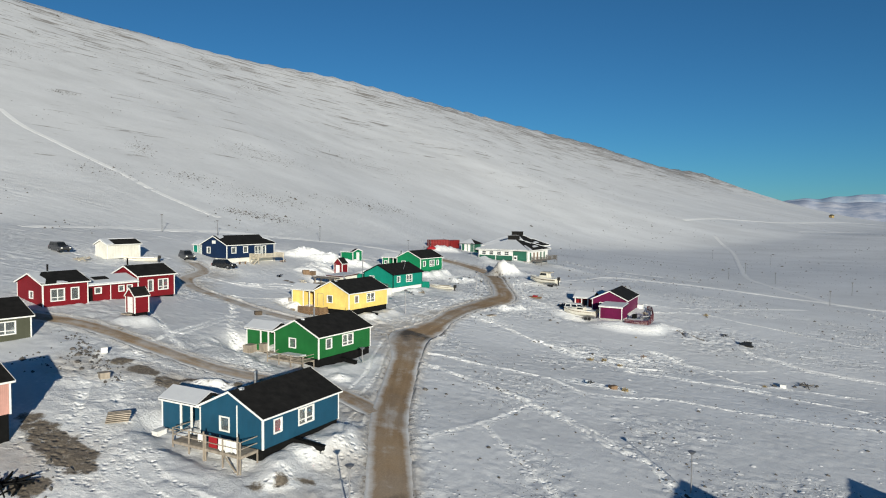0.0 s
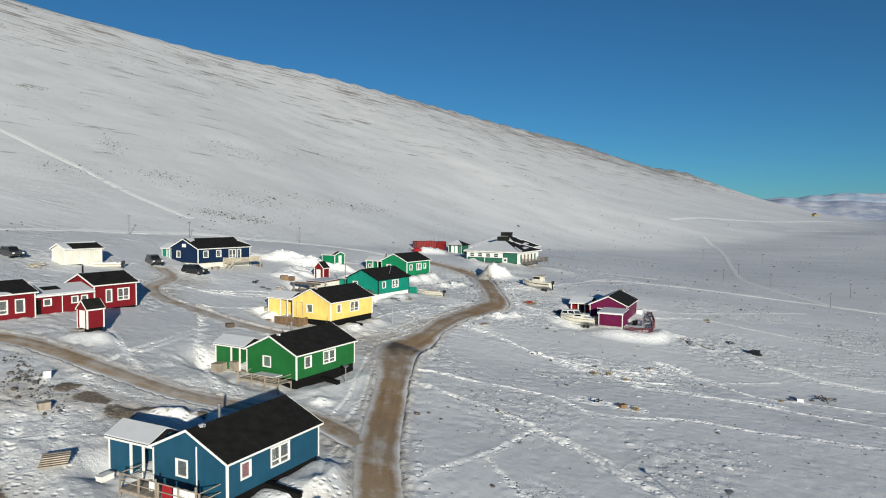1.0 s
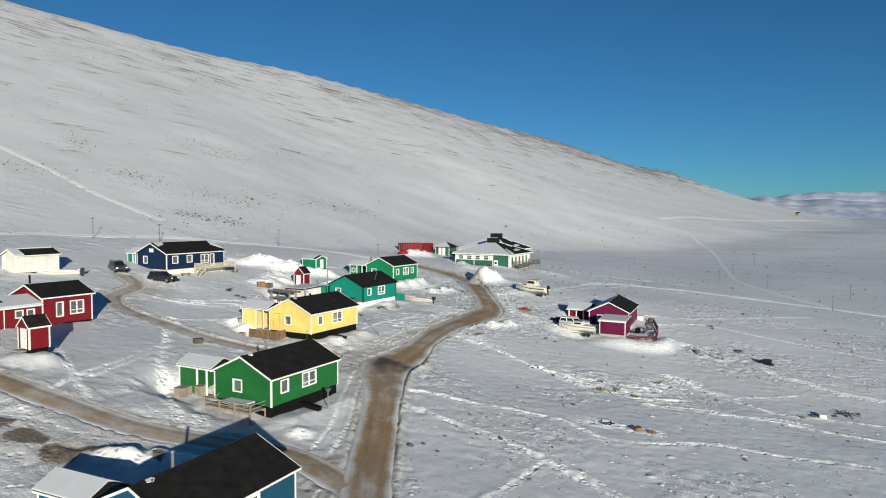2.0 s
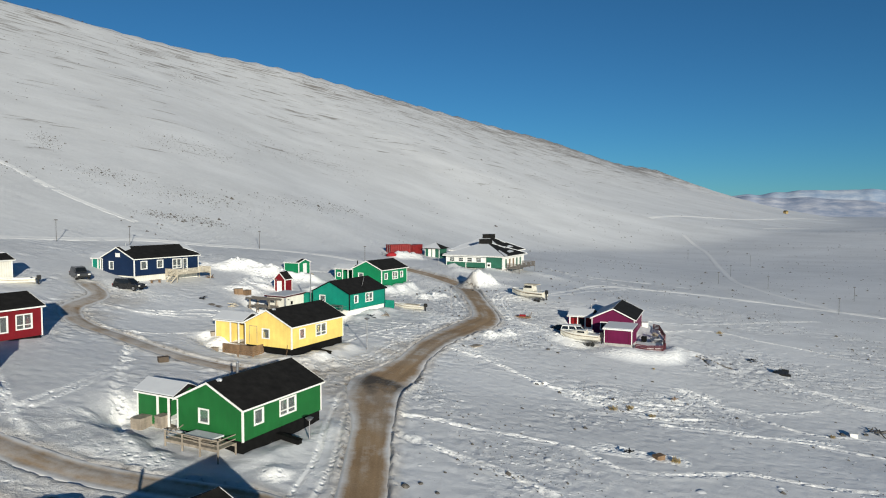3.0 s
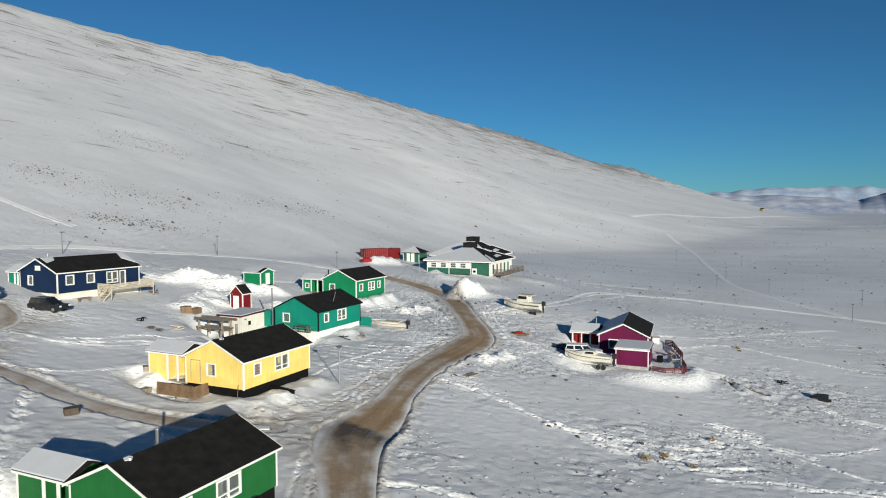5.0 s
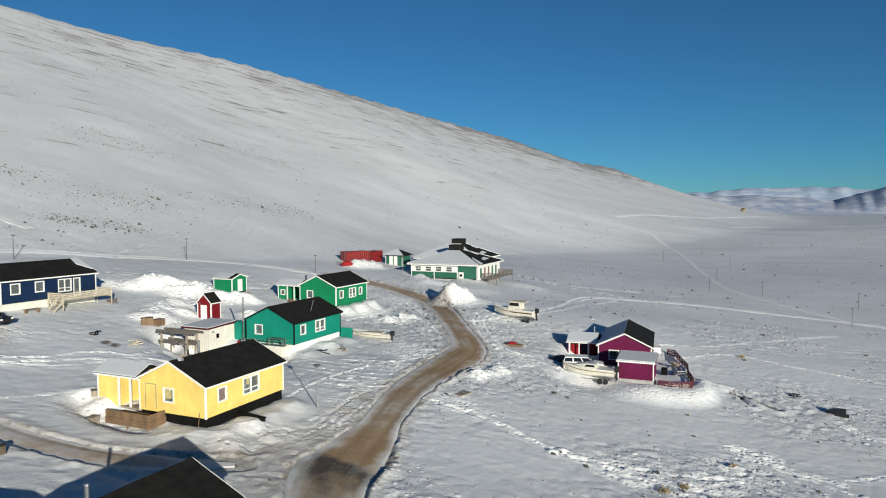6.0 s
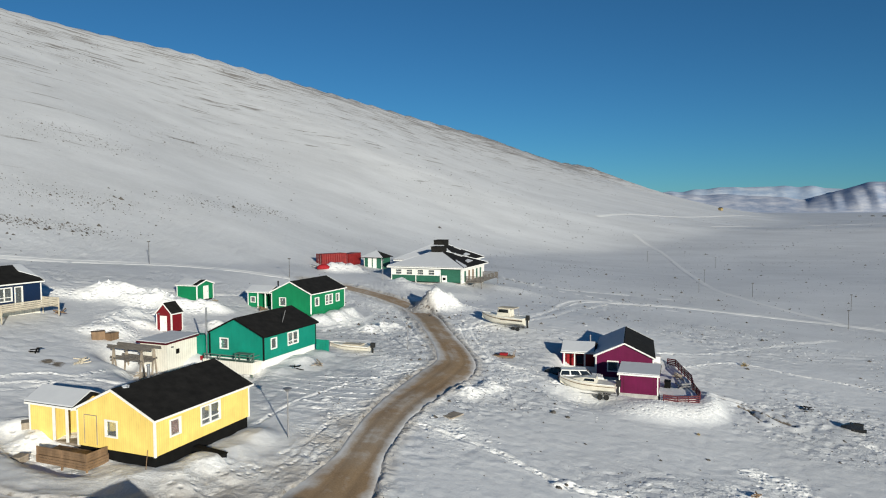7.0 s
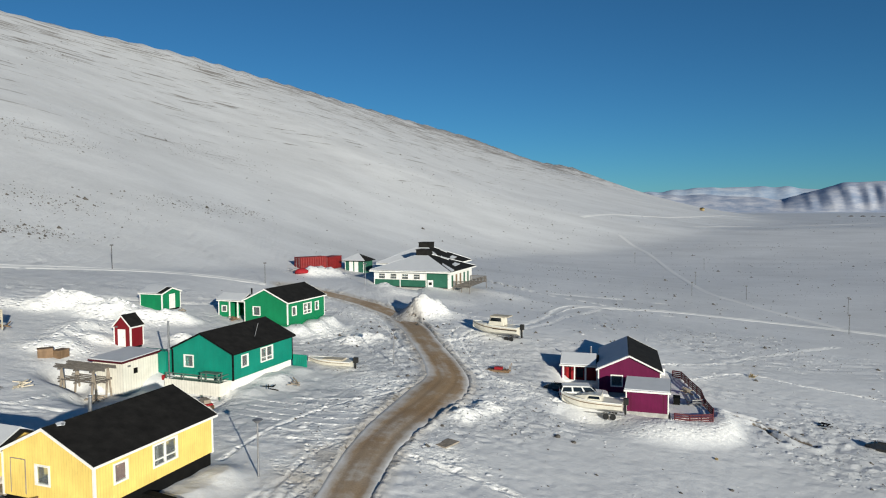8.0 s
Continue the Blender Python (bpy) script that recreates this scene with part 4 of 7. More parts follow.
tagged(sheet("water", np.linspace(420, 4700, 12), np.linspace(520, 4900, 12), np.full((12, 12), SEA), ICE), "frozen snow-covered fjord below the far mountains", "sea ice", kind="structure")


def far_mountains():
    """Snowy flat-topped mountains across the fjord; the steep one to the east is cut by slanting gullies."""
    looks = []
    # Blue-grey haze of the distance is mixed into these snow and rock colours.
    for key, stops in (("hazy_plateau_snow", [(0.36, (0.27, 0.36, 0.50)), (0.5, (0.38, 0.46, 0.58)), (0.62, (0.54, 0.59, 0.67))]), ("hazy_snow_rock", [(0.36, (0.25, 0.31, 0.43)), (0.49, (0.39, 0.43, 0.53)), (0.62, (0.57, 0.585, 0.645))])):
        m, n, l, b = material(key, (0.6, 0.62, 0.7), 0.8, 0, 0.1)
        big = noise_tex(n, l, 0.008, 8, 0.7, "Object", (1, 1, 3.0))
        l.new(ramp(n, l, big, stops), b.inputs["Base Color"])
        looks.append(m)
    d = np.linspace(14, 66, 420)
    low = np.interp(d, (14, 25, 26.5, 28, 30, 32, 34.8, 36.3, 37.2, 39, 41, 43.5, 50, 56, 66), (60, 84, 112, 118, 108, 112, 98, 84, 72, 122, 164, 180, 186, 172, 160))
    back = np.interp(d, (14, 25, 28, 31, 34, 37, 40, 44, 66), (110, 118, 134, 158, 168, 158, 140, 120, 90))
    rows = np.linspace(0, 1, 26)
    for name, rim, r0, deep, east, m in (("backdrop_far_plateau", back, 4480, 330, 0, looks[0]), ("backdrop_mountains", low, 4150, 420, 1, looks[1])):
        u, t = np.meshgrid(rows, d, indexing="ij")
        slant = t * 30 + u * 9
        cut = .05 * rough_noise(slant * .5, u * 40, 45, 2) + .012 * rough_noise(slant, u * 30, 22, 5)
        spur = np.abs(((t * .85 + u * .6 + .25 * rough_noise(t * 3, u, 4, 8)) % 1.0) - .5) * 2
        cut = cut + east * np.clip((t - 38.0) / 1.5, 0, 1) * .075 * (spur - .5)
        cut = cut * (1 if east else 0)
        r = r0 + deep * (u + cut * np.sin(np.clip(u * 1.15, 0, 1) * math.pi))
        h = SEA - 4 + np.interp(t, d, rim) * (1 - (1 - u) ** 1.5) * (1 + .05 * rough_noise(t * 10, 1 + 0 * t, 9, 4))
        a = np.radians(t)
        co = np.stack([r * np.sin(a), r * np.cos(a), h], -1).reshape(-1, 3)
        w = len(d)
        f = [(j * w + i, j * w + i + 1, (j + 1) * w + i + 1, (j + 1) * w + i) for j in range(len(rows) - 1) for i in range(w - 1)]
        me = bpy.data.meshes.new(name)
        me.from_pydata(co.tolist(), [], f)
        me.polygons.foreach_set("use_smooth", [True] * len(f))
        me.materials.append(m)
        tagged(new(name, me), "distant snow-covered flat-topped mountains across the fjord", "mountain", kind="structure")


far_mountains()


# ---- houses ----
def wall_panel(s, length, height, holes, place, thick=.16):
    """An upright wall in one piece with holes (a, z0, b, z1); place(a, d, z) turns length, depth and height into a point."""
    us = sorted({0.0, length, *[h[0] for h in holes], *[h[2] for h in holes]})
    zs = sorted({0.0, height, *[h[1] for h in holes], *[h[3] for h in holes]})
    nu, nz = len(us) - 1, len(zs) - 1
    solid = lambda i, j: 0 <= i < nu and 0 <= j < nz and not any(h[0] < (us[i] + us[i + 1]) / 2 < h[2] and h[1] < (zs[j] + zs[j + 1]) / 2 < h[3] for h in holes)
    key, pts, faces = {}, [], []

    def v(i, j, d):
        if (i, j, d) not in key:
            key[i, j, d] = len(pts)
            pts.append(place(us[i], thick * d, zs[j]))
        return key[i, j, d]

    for i in range(nu):
        for j in range(nz):
            if solid(i, j):
                faces += [tuple(v(a, b, d) for a, b in ((i, j), (i + 1, j), (i + 1, j + 1), (i, j + 1))) for d in (0, 1)]
                for di, dj, p, q in ((-1, 0, (i, j), (i, j + 1)), (1, 0, (i + 1, j), (i + 1, j + 1)), (0, -1, (i, j), (i + 1, j)), (0, 1, (i, j + 1), (i + 1, j + 1))):
                    if not solid(i + di, j + dj):
                        faces.append((v(*p, 0), v(*q, 0), v(*q, 1), v(*p, 1)))
    s.add(pts, faces)


def boxed(s, place, a0, d0, z0, a1, d1, z1):
    p = [place(a, d, z) for z in (z0, z1) for a, d in ((a0, d0), (a1, d0), (a1, d1), (a0, d1))]
    s.add(p, [(3, 2, 1, 0), (4, 5, 6, 7), (0, 1, 5, 4), (1, 2, 6, 5), (2, 3, 7, 6), (3, 0, 4, 7)])


def window(house, place, a0, z0, a1, z1, bars=(), cross=(), frame_mat=None, blind=None, border=.09):
    """A framed window in a hole of a wall: frame, panes, glazing bars and a curtain behind."""
    mat = frame_mat or WHITE
    s = Solid()
    o, i = border, .03
    for q in ((a0 - o, z0 - o, a1 + o, z0 + i), (a0 - o, z1 - i, a1 + o, z1 + o), (a0 - o, z0 + i, a0 + i, z1 - i), (a1 - i, z0 + i, a1 + o, z1 - i)):
        boxed(s, place, q[0], -.045, q[1], q[2], .10, q[3])
    w = part("window", s, mat, house)
    for c in bars:
        s = Solid()
        boxed(s, place, c - .045, -.03, z0 + i, c + .045, .09, z1 - i)
        part("glazing_bar", s, mat, w)
    for (c, lo, hi) in cross:
        s = Solid()
        boxed(s, place, lo + .05, -.028, c - .04, hi - .05, .085, c + .04)
        part("glazing_bar", s, mat, w)
    edges = [a0, *bars, a1]
    for p, q in zip(edges, edges[1:]):
        s = Solid()
        boxed(s, place, p + .04, .045, z0 + i, q - .04, .06, z1 - i)
        pane = part("pane", s, GLASS, w)
        pane.visible_shadow = False
        s = Solid()
        if blind:
            boxed(s, place, p + .03, .11, z0, q - .03, .13, z1)
            part("blind", s, blind, w)
        else:
            boxed(s, place, p + .03, .2, z0, p + .03 + (q - p) * .18, .22, z1)
            part("curtain", s, CURTAIN, w)
    return w


def gable_house(name, m, paint, label, L, W, h, rise, category="house", side=(), front=(), trim=WHITE, roof=FELT, roof_label="black felt roof", over=.25, plinth=1.3, plinth_mat=DARK, snow_cap=None, room=True):
    """A boarded house: length L along x, width W along y, eaves at h, ridge rise above. side windows lie in the wall y=0, front ones in the gable x=0."""
    ob = thing(name, m, label, category)
    slope = rise / (W / 2 + over)
    hw = h + over * slope - .12
    P_side, P_front = (lambda a, d, z: (a, d, z)), (lambda a, d, z: (d, a, z))
    P_back, P_end = (lambda a, d, z: (a, W - d, z)), (lambda a, d, z: (L - d, a, z))
    t = .16
    s = Solid()
    wall_panel(s, L, hw, [w[:4] for w in side], P_side)
    part("wall", s, paint, ob)
    s = Solid()
    wall_panel(s, L, hw, [], P_back)
    part("wall", s, paint, ob)
    for place, wins in ((P_front, front), (P_end, ())):
        s = Solid()
        inner = lambda a, d, z: place(a + t, d, z)
        wall_panel(s, W - 2 * t, hw, [(w[0] - t, w[1], w[2] - t, w[3]) for w in wins], inner)
        part("wall", s, paint, ob)
        s = Solid()
        tri = [place(t * .02, 0, hw), place(W - t * .02, 0, hw), place(W / 2, 0, hw + slope * W / 2)]
        e = Vector(place(0, t, 0)) - Vector(place(0, 0, 0))
        s.prism(tri, e)
        part("gable", s, paint, ob)
    if room:
        s = Solid().box(t, t, -.05, L - t, W - t, .05)
        part("floor", s, ROOM, ob)
        s = Solid().box(L * .5 - .05, t, .05, L * .5 + .05, W - t, hw)
        part("partition", s, ROOM, ob)
    s = Solid().box(.12, .12, -plinth, L - .12, W - .12, -.06)
    part("plinth", s, plinth_mat, ob)
    ridge, th = h + rise, .13
    for sgn in (0, 1):
        y0 = -over if sgn == 0 else W + over
        ring = [(-over, y0, h), (-over, W / 2, ridge), (-over, W / 2, ridge - th), (-over, y0, h - th)]
        s = Solid().prism(ring, (L + 2 * over, 0, 0))
        part("roof_slope", s, roof, ob, roof_label)
        for x in (-over - .035, L + over + .005):
            ring = [(x, y0, h + .02), (x, W / 2, ridge + .02), (x, W / 2, ridge - .16), (x, y0, h - .16)]
            part("bargeboard", Solid().prism(ring, (.03, 0, 0)), trim, ob)
        f = y0 - .03 if sgn == 0 else y0
        part("fascia", Solid().box(-over, f, h - .15, L + over, f + .03, h - .01), trim, ob)
    part("ridge_cap", Solid().prism([(-over, W / 2 - .14, ridge - .045), (-over, W / 2, ridge + .03), (-over, W / 2 + .14, ridge - .045)], (L + 2 * over, 0, 0)), roof, ob)
    for x, y in ((0, 0), (L, 0), (0, W), (L, W)):
        q = -.025 if x == 0 else .025
        r = -.025 if y == 0 else .025
        x0, y0 = (x + q, y + r)
        part("corner_board", Solid().box(x0, y0, -.05, x0 + (.14 if x == 0 else -.14), y0 + (.14 if y == 0 else -.14), hw - .05), trim, ob)
    for wins, place in ((side, P_side), (front, P_front)):
        for w in wins:
            opts = w[4] if len(w) > 4 else {}
            window(ob, place, *w[:4], **opts)
    return ob


def flue(house, x, y, z, tall, r=.11, mat=None):
    """A round steel stove pipe with a cap and a foot flashing."""
    p = part("flue", Solid().rod((x, y, z - .3), (x, y, z + tall), r, n=12), mat or STEEL, house, "stainless steel flue")
    part("cap", Solid().rod((x, y, z + tall), (x, y, z + tall + .08), r * 1.25, r * 1.1, 12), mat or STEEL, p)
    part("flashing", Solid().rod((x, y, z - .1), (x, y, z + .14), r * 2.0, r * 1.05, 12), STEEL, p)


def porch(ob, paint, L, W, P, deep, h, ridge, trim=WHITE, opening=2.4, door_mat=None, roof=None):
    """A side wing with its own low ridge: a closed room at the end and an open entry beside the house, with white posts."""
    y1, o = W + P, .14
    s = Solid().box(.1, W + opening, -.05, .26, y1, h).box(.1, y1 - .16, -.05, deep, y1, h).box(deep - .16, W, -.05, deep, y1, h).box(.1, W + opening, -.05, deep, W + opening + .14, h)
    s.prism([(.1, y1 - .16, h), (deep, y1 - .16, h), (deep / 2 + .05, y1 - .16, ridge - .05)], (0, .16, 0))
    part("porch_wall", s, paint, ob)
    for x0, x1, z0, z1 in ((-o, deep / 2 + .05, h, ridge), (deep + o, deep / 2 + .05, h, ridge)):
        s = Solid().prism([(x0, W - .1, z0), (x1, W - .1, z1), (x1, W - .1, z1 - .1), (x0, W - .1, z0 - .1)], (0, P + .1 + o, 0))
        part("porch_roof", s, FELT, ob)
        s = Solid().prism([(x0 + (.03 if x0 < 0 else -.03), W + .3, z0 + .012), (x1, W + .3, z1 + .012), (x1, W + .3, z1 + .14), (x0 + (.08 if x0 < 0 else -.08), W + .3, z0 + .10)], (0, P - .2 + o, 0))
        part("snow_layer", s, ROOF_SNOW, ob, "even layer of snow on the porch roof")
    part("porch_fascia", Solid().box(-o - .03, W - .1, h - .16, -o, y1 + o, h - .02), trim, ob)
    for y in (W + opening - .02, W + opening * .45):
        part("porch_post", Solid().box(.06, y, -.05, .2, y + .14, h - .05), trim, ob)
    part("corner_board", Solid().box(.07, y1 - .12, -.05, .21, y1 + .03, h - .05), trim, ob)
    part("entry_floor", Solid().box(.1, W, -.2, deep, y1, -.05), PALE_WOOD, ob)
    part("entry_door", Solid().box(deep - .22, W + .6, -.05, deep - .165, W + 1.5, 2.0), door_mat or PALE_WOOD, ob)
    part("porch_plinth", Solid().box(.25, W + .1, -1.5, deep - .1, y1 - .12, -.21), DARK, ob)


def terrace(name, m, x0, y0, x1, y1, top, legs, label, mat, rail=.85, boards=True, sides="w", kick=False, boards_n=4):
    """A timber deck on posts with a railing along the sides named: w (x0), s (y0), n (y1), e (x1)."""
    ob = thing(name, m, label, "deck")
    n = max(2, int((y1 - y0) / .55))
    for i in range(n):
        a, b = y0 + (y1 - y0) * i / n, y0 + (y1 - y0) * (i + 1) / n - .025
        part("board", Solid().box(x0, a, top - .06, x1, b, top), mat, ob)
    for x in (x0 + .06, x1 - .1):
        part("joist", Solid().box(x, y0, top - .24, x + .08, y1, top - .065), mat, ob)
    k = max(2, int((y1 - y0) / 1.6) + 1)
    posts = [(x0, y0 + (y1 - y0) * i / (k - 1)) for i in range(k)] + [(x1, y0), (x1, y1)]
    for x, y in posts:
        up = rail if (x == x0 or (y == y0 and "s" in sides) or (y == y1 and "n" in sides)) and x != x1 or (x == x1 and "e" in sides) else 0
        part("post", Solid().box(x - .05, y - .05, -legs, x + .05, y + .05, top + up), mat, ob)
    runs = {"w": ((x0, y0), (x0, y1)), "s": ((x0, y0), (x1, y0)), "n": ((x0, y1), (x1, y1)), "e": ((x1, y0), (x1, y1))}
    for key in sides:
        (ax, ay), (bx, by) = runs[key]
        for z in ([rail * (i + 1) / boards_n for i in range(boards_n)] if boards else [rail, rail * .5]):
            w = .16 if boards else .07
            part("rail", Solid().beam((ax, ay, top + z - w / 2), (bx, by, top + z - w / 2), .035, w), mat, ob)
    return ob


def outlet(m, x, y0, reach, z):
    """A black insulated pipe duct that leaves the house on a trestle."""
    ob = thing("pipe_duct", m, "black insulated pipe duct on a trestle beside the house", "pipe")
    part("duct", Solid().beam((x, y0, z), (x, y0 - reach, z - .25), .5, .35), DARK, ob)
    part("lid", Solid().beam((x, y0, z + .2), (x, y0 - reach - .1, z - .05), .56, .04), DARK, ob)
    for d in (-.18, .18):
        part("leg", Solid().beam((x + d, y0 - reach + .15, z - .3), (x + d * 1.5, y0 - reach + .1, z - 1.9), .07, .07), DARK, ob)
    return ob


def spot(x, y, z, turn):
    return pose(x, y, z, 0, 0, turn)


TYPE = dict(L=9.8, W=7.05, h=2.55, rise=1.75)


def two_light(a0, z0, a1, z1):
    c = (a0 + a1) / 2
    return (a0, z0, a1, z1, dict(bars=(c,), cross=((z0 + (z1 - z0) * .28, a0, c), (z0 + (z1 - z0) * .28, c, a1))))


RED_BLIND = mottled("red_blind", (0.2, 0.02, 0.025), 0.8, 2.0, 0.1, 0.1)
BROWN_BLIND = mottled("brown_blind", (0.16, 0.055, 0.035), 0.8, 2.0, 0.1, 0.1)

# blue house
BLUE = spot(-14.2, 53.3, 1.08, 61.5)
blue = gable_house("house", BLUE, PAINT["blue"], "blue boarded house with white trim and black roof", side=[(1.3, 1.0, 2.15, 2.05, dict(blind=RED_BLIND)), two_light(4.3, .85, 6.2, 2.15)], front=[(3.7, .9, 4.7, 2.0)], **TYPE)
porch(blue, PAINT["blue"], 9.8, 7.05, 4.8, 2.9, 2.55, 3.3)
flue(blue, 3.0, 3.7, 4.1, 1.1)
# green house
GREEN = spot(-14.39, 78.4, 2.95, 58.9)
green = gable_house("house", GREEN, PAINT["green"], "bright green boarded house with white trim and black roof", side=[(1.3, 1.0, 2.25, 2.1), two_light(4.3, .9, 6.25, 2.15)], front=[(3.6, .95, 4.6, 2.0)], **TYPE)
porch(green, PAINT["green"], 9.8, 7.05, 4.85, 2.8, 2.62, 3.35)
flue(green, 3.4, 3.75, 4.15, 1.0)
# yellow house
YELLOW = spot(-14.41, 103.6, 5.03, 58.3)
yellow = gable_house("house", YELLOW, PAINT["yellow"], "yellow boarded house with white trim and black roof", side=[(1.4, 1.0, 2.3, 2.05, dict(blind=BROWN_BLIND)), two_light(4.4, .85, 6.35, 2.15)], front=[(3.35, .95, 4.35, 2.0)], **TYPE)
porch(yellow, PAINT["yellow"], 9.8, 7.05, 4.9, 2.8, 2.6, 3.35)
flue(yellow, 3.3, 3.75, 4.15, 1.0)
# teal house
TEAL = spot(-9.6, 129.05, 5.72, 57.8)
teal = gable_house("house", TEAL, PAINT["teal"], "teal boarded house with black trim on a white plinth", side=[(1.3, 1.0, 2.2, 2.05), two_light(4.3, .85, 6.2, 2.15)], front=[(4.6, .95, 5.6, 2.0)], trim=DARK, plinth_mat=WHITE, **TYPE)
# emerald house
EMERALD = spot(-5.18, 151.4, 7.1, 57.1)
emerald = gable_house("house", EMERALD, PAINT["emerald"], "emerald green boarded house with white trim and black roof", side=[(1.0, 1.0, 1.9, 2.05), two_light(3.6, .85, 5.4, 2.15), (6.4, 1.0, 7.2, 2.05)], front=[(4.2, .95, 5.2, 2.0)], L=8.75, W=6.6, h=2.76, rise=1.63, plinth_mat=PAINT["emerald"])
porch(emerald, PAINT["emerald"], 8.75, 6.6, 4.2, 2.8, 2.7, 3.35)
# navy house
NAVY = spot(-41.54, 130.35, 10.94, 57.5)
navy = gable_house("house", NAVY, PAINT["navy"], "dark navy blue boarded house with white trim", side=[(1.2, 1.0, 2.2, 2.1), (4.1, 1.0, 5.1, 2.1), two_light(7.0, .7, 8.6, 2.1), (9.0, .1, 9.8, 2.1)], front=[(4.8, .9, 5.7, 2.0)], L=12.1, W=7.4, h=2.57, rise=1.71, plinth_mat=CREAM)
# red row house
RED_L = spot(-48.27, 81.76, 7.97, 58.0)
red_left = gable_house("house", RED_L, PAINT["red"], "dark red boarded end house of a row with black roof", side=[two_light(1.0, .9, 2.6, 2.3), (3.5, .9, 4.4, 2.3)], front=[(2.2, 1.2, 3.0, 2.0)], L=5.65, W=5.92, h=3.05, rise=1.21)
RED_R = spot(-41.85, 93.06, 8.01, 58.2)
red_right = gable_house("house", RED_R, PAINT["red"], "dark red boarded house closing a row, with white windows", side=[(1.6, .8, 2.3, 2.3), two_light(3.2, .9, 4.7, 2.3)], L=5.81, W=5.71, h=3.02, rise=1.31)
# olive house
OLIVE = spot(-49.4, 64.0, 6.17, 54.9)
gable_house("house", OLIVE, PAINT["olive"], "olive grey boarded house with white trim and black roof", side=[(1.3, .9, 2.3, 2.0), two_light(6.3, .9, 8.2, 2.15)], L=9.8, W=7, h=2.62, rise=1.7)
# white barn
BARN = spot(-57.2, 115.8, 11.7, 58.8)
barn = gable_house("shed", BARN, CREAM, "white boarded storage shed with black roof half under snow", L=6.2, W=3.4, h=2.45, rise=.8, category="shed", room=False)
# small red sheds
red_shed = gable_house("shed", spot(-37.34, 82.06, 7.56, 57.5), PAINT["red"], "small red shed with a white door and black roof", L=1.95, W=1.85, h=2.06, rise=1.0, category="shed", over=.1, room=False)
hill_shed = gable_house("shed", spot(-20.76, 139.1, 7.35, 60), PAINT["red"], "small red shed with a white door among snow heaps", L=1.8, W=2.2, h=2.12, rise=1.2, category="shed", over=.1, room=False)
# purple house
PURPLE = spot(35.95, 133.15, .55, 64.3)
purple = gable_house("house", PURPLE, PAINT["purple"], "plum purple boarded house with white trim and black roof", front=[(4.2, .75, 5.4, 1.95)], L=11.8, W=6.87, h=2.6, rise=1.74, plinth_mat=CONCRETE)


def on_snow(x, y, turn=0, up=0.0, tilt=0.0):
    p = at(x, y, up)
    return pose(p.x, p.y, p.z, tilt, 0, turn)


def beside(m, x, y, up=0.0, turn=0.0):
    """A place on the snow, given in a house's own directions."""
    p = m @ Vector((x, y, 0))
    q = at(p.x, p.y, up)
    return pose(q.x, q.y, q.z, 0, 0, math.degrees(m.to_euler().z) + turn)


def door(house, place, a0, a1, top, mat=None, label="white door"):
    """A plank door in its frame on the outside of a wall."""
    s = Solid()
    boxed(s, place, a0, -.04, .02, a1, -.005, top)
    d = part("door", s, mat or WHITE, house, label)
    s = Solid()
    for q in ((a0 - .08, 0, a0, top + .08), (a1, 0, a1 + .08, top + .08), (a0, top, a1, top + .08)):
        boxed(s, place, q[0], -.055, q[1], q[2], -.002, q[3])
    part("door_frame", s, mat or WHITE, d)
    s = Solid()
    boxed(s, place, a0 + .08, -.09, 1.0, a0 + .2, -.04, 1.04)
    part("handle", s, STEEL, d)
    return d


FRONT = lambda a, d, z: (d, a, z)
door(red_shed, FRONT, .45, 1.25, 1.85)
door(hill_shed, FRONT, .75, 1.55, 1.75)
part("wall_lamp", Solid().box(-.14, 1.65, 2.0, 0, 1.85, 2.15), GREY_METAL, hill_shed)
part("step", Solid().box(-.6, .5, -.25, 0, 1.9, -.1), PALE_WOOD, red_shed)

# barn: snow on the fore part of its roof, open store below
part("snow_patch", Solid().prism([(-.22, -.2, 2.47), (-.22, 1.7, 3.27), (-.22, 1.7, 3.42), (-.22, -.15, 2.6)], (1.3, 0, 0)), ROOF_SNOW, barn)
part("snow_patch", Solid().prism([(-.22, 3.6, 2.47), (-.22, 1.7, 3.27), (-.22, 1.7, 3.42), (-.22, 3.55, 2.6)], (6.4, 0, 0)), ROOF_SNOW, barn)
part("hatch", Solid().box(.1, -.03, -1.0, 2.6, .1, -.1), DARK, barn)

# the middle of the red row: lower link under snow
LINK = RED_L @ pose(5.67, .5, 0)
link = thing("house", LINK, "low red link building of the row under a snowy roof", "house")
s = Solid()
LW = [(1.2, 1.25, 2.0, 1.95), (4.5, 1.25, 5.2, 1.95), (5.7, 1.25, 6.4, 1.95)]
wall_panel(s, 7.2, 2.4, LW, lambda a, d, z: (a, d, z))
part("wall", s, PAINT["red"], link)
part("wall", Solid().box(0, 4.8, 0, 7.2, 4.96, 2.4), PAINT["red"], link)
for w in LW:
    window(link, lambda a, d, z: (a, d, z), *w)
part("roof", Solid().prism([(-.02, -.35, 2.45), (-.02, 2.5, 3.25), (-.02, 5.2, 2.45), (-.02, 5.2, 2.3), (-.02, -.35, 2.3)], (7.24, 0, 0)), FELT, link)
part("snow_layer", Solid().prism([(.02, -.3, 2.47), (.02, 2.5, 3.27), (.02, 5.1, 2.47), (.02, 5.1, 2.62), (.02, 2.5, 3.42), (.02, -.25, 2.6)], (7.16, 0, 0)), ROOF_SNOW, link, "thick snow on the roof")
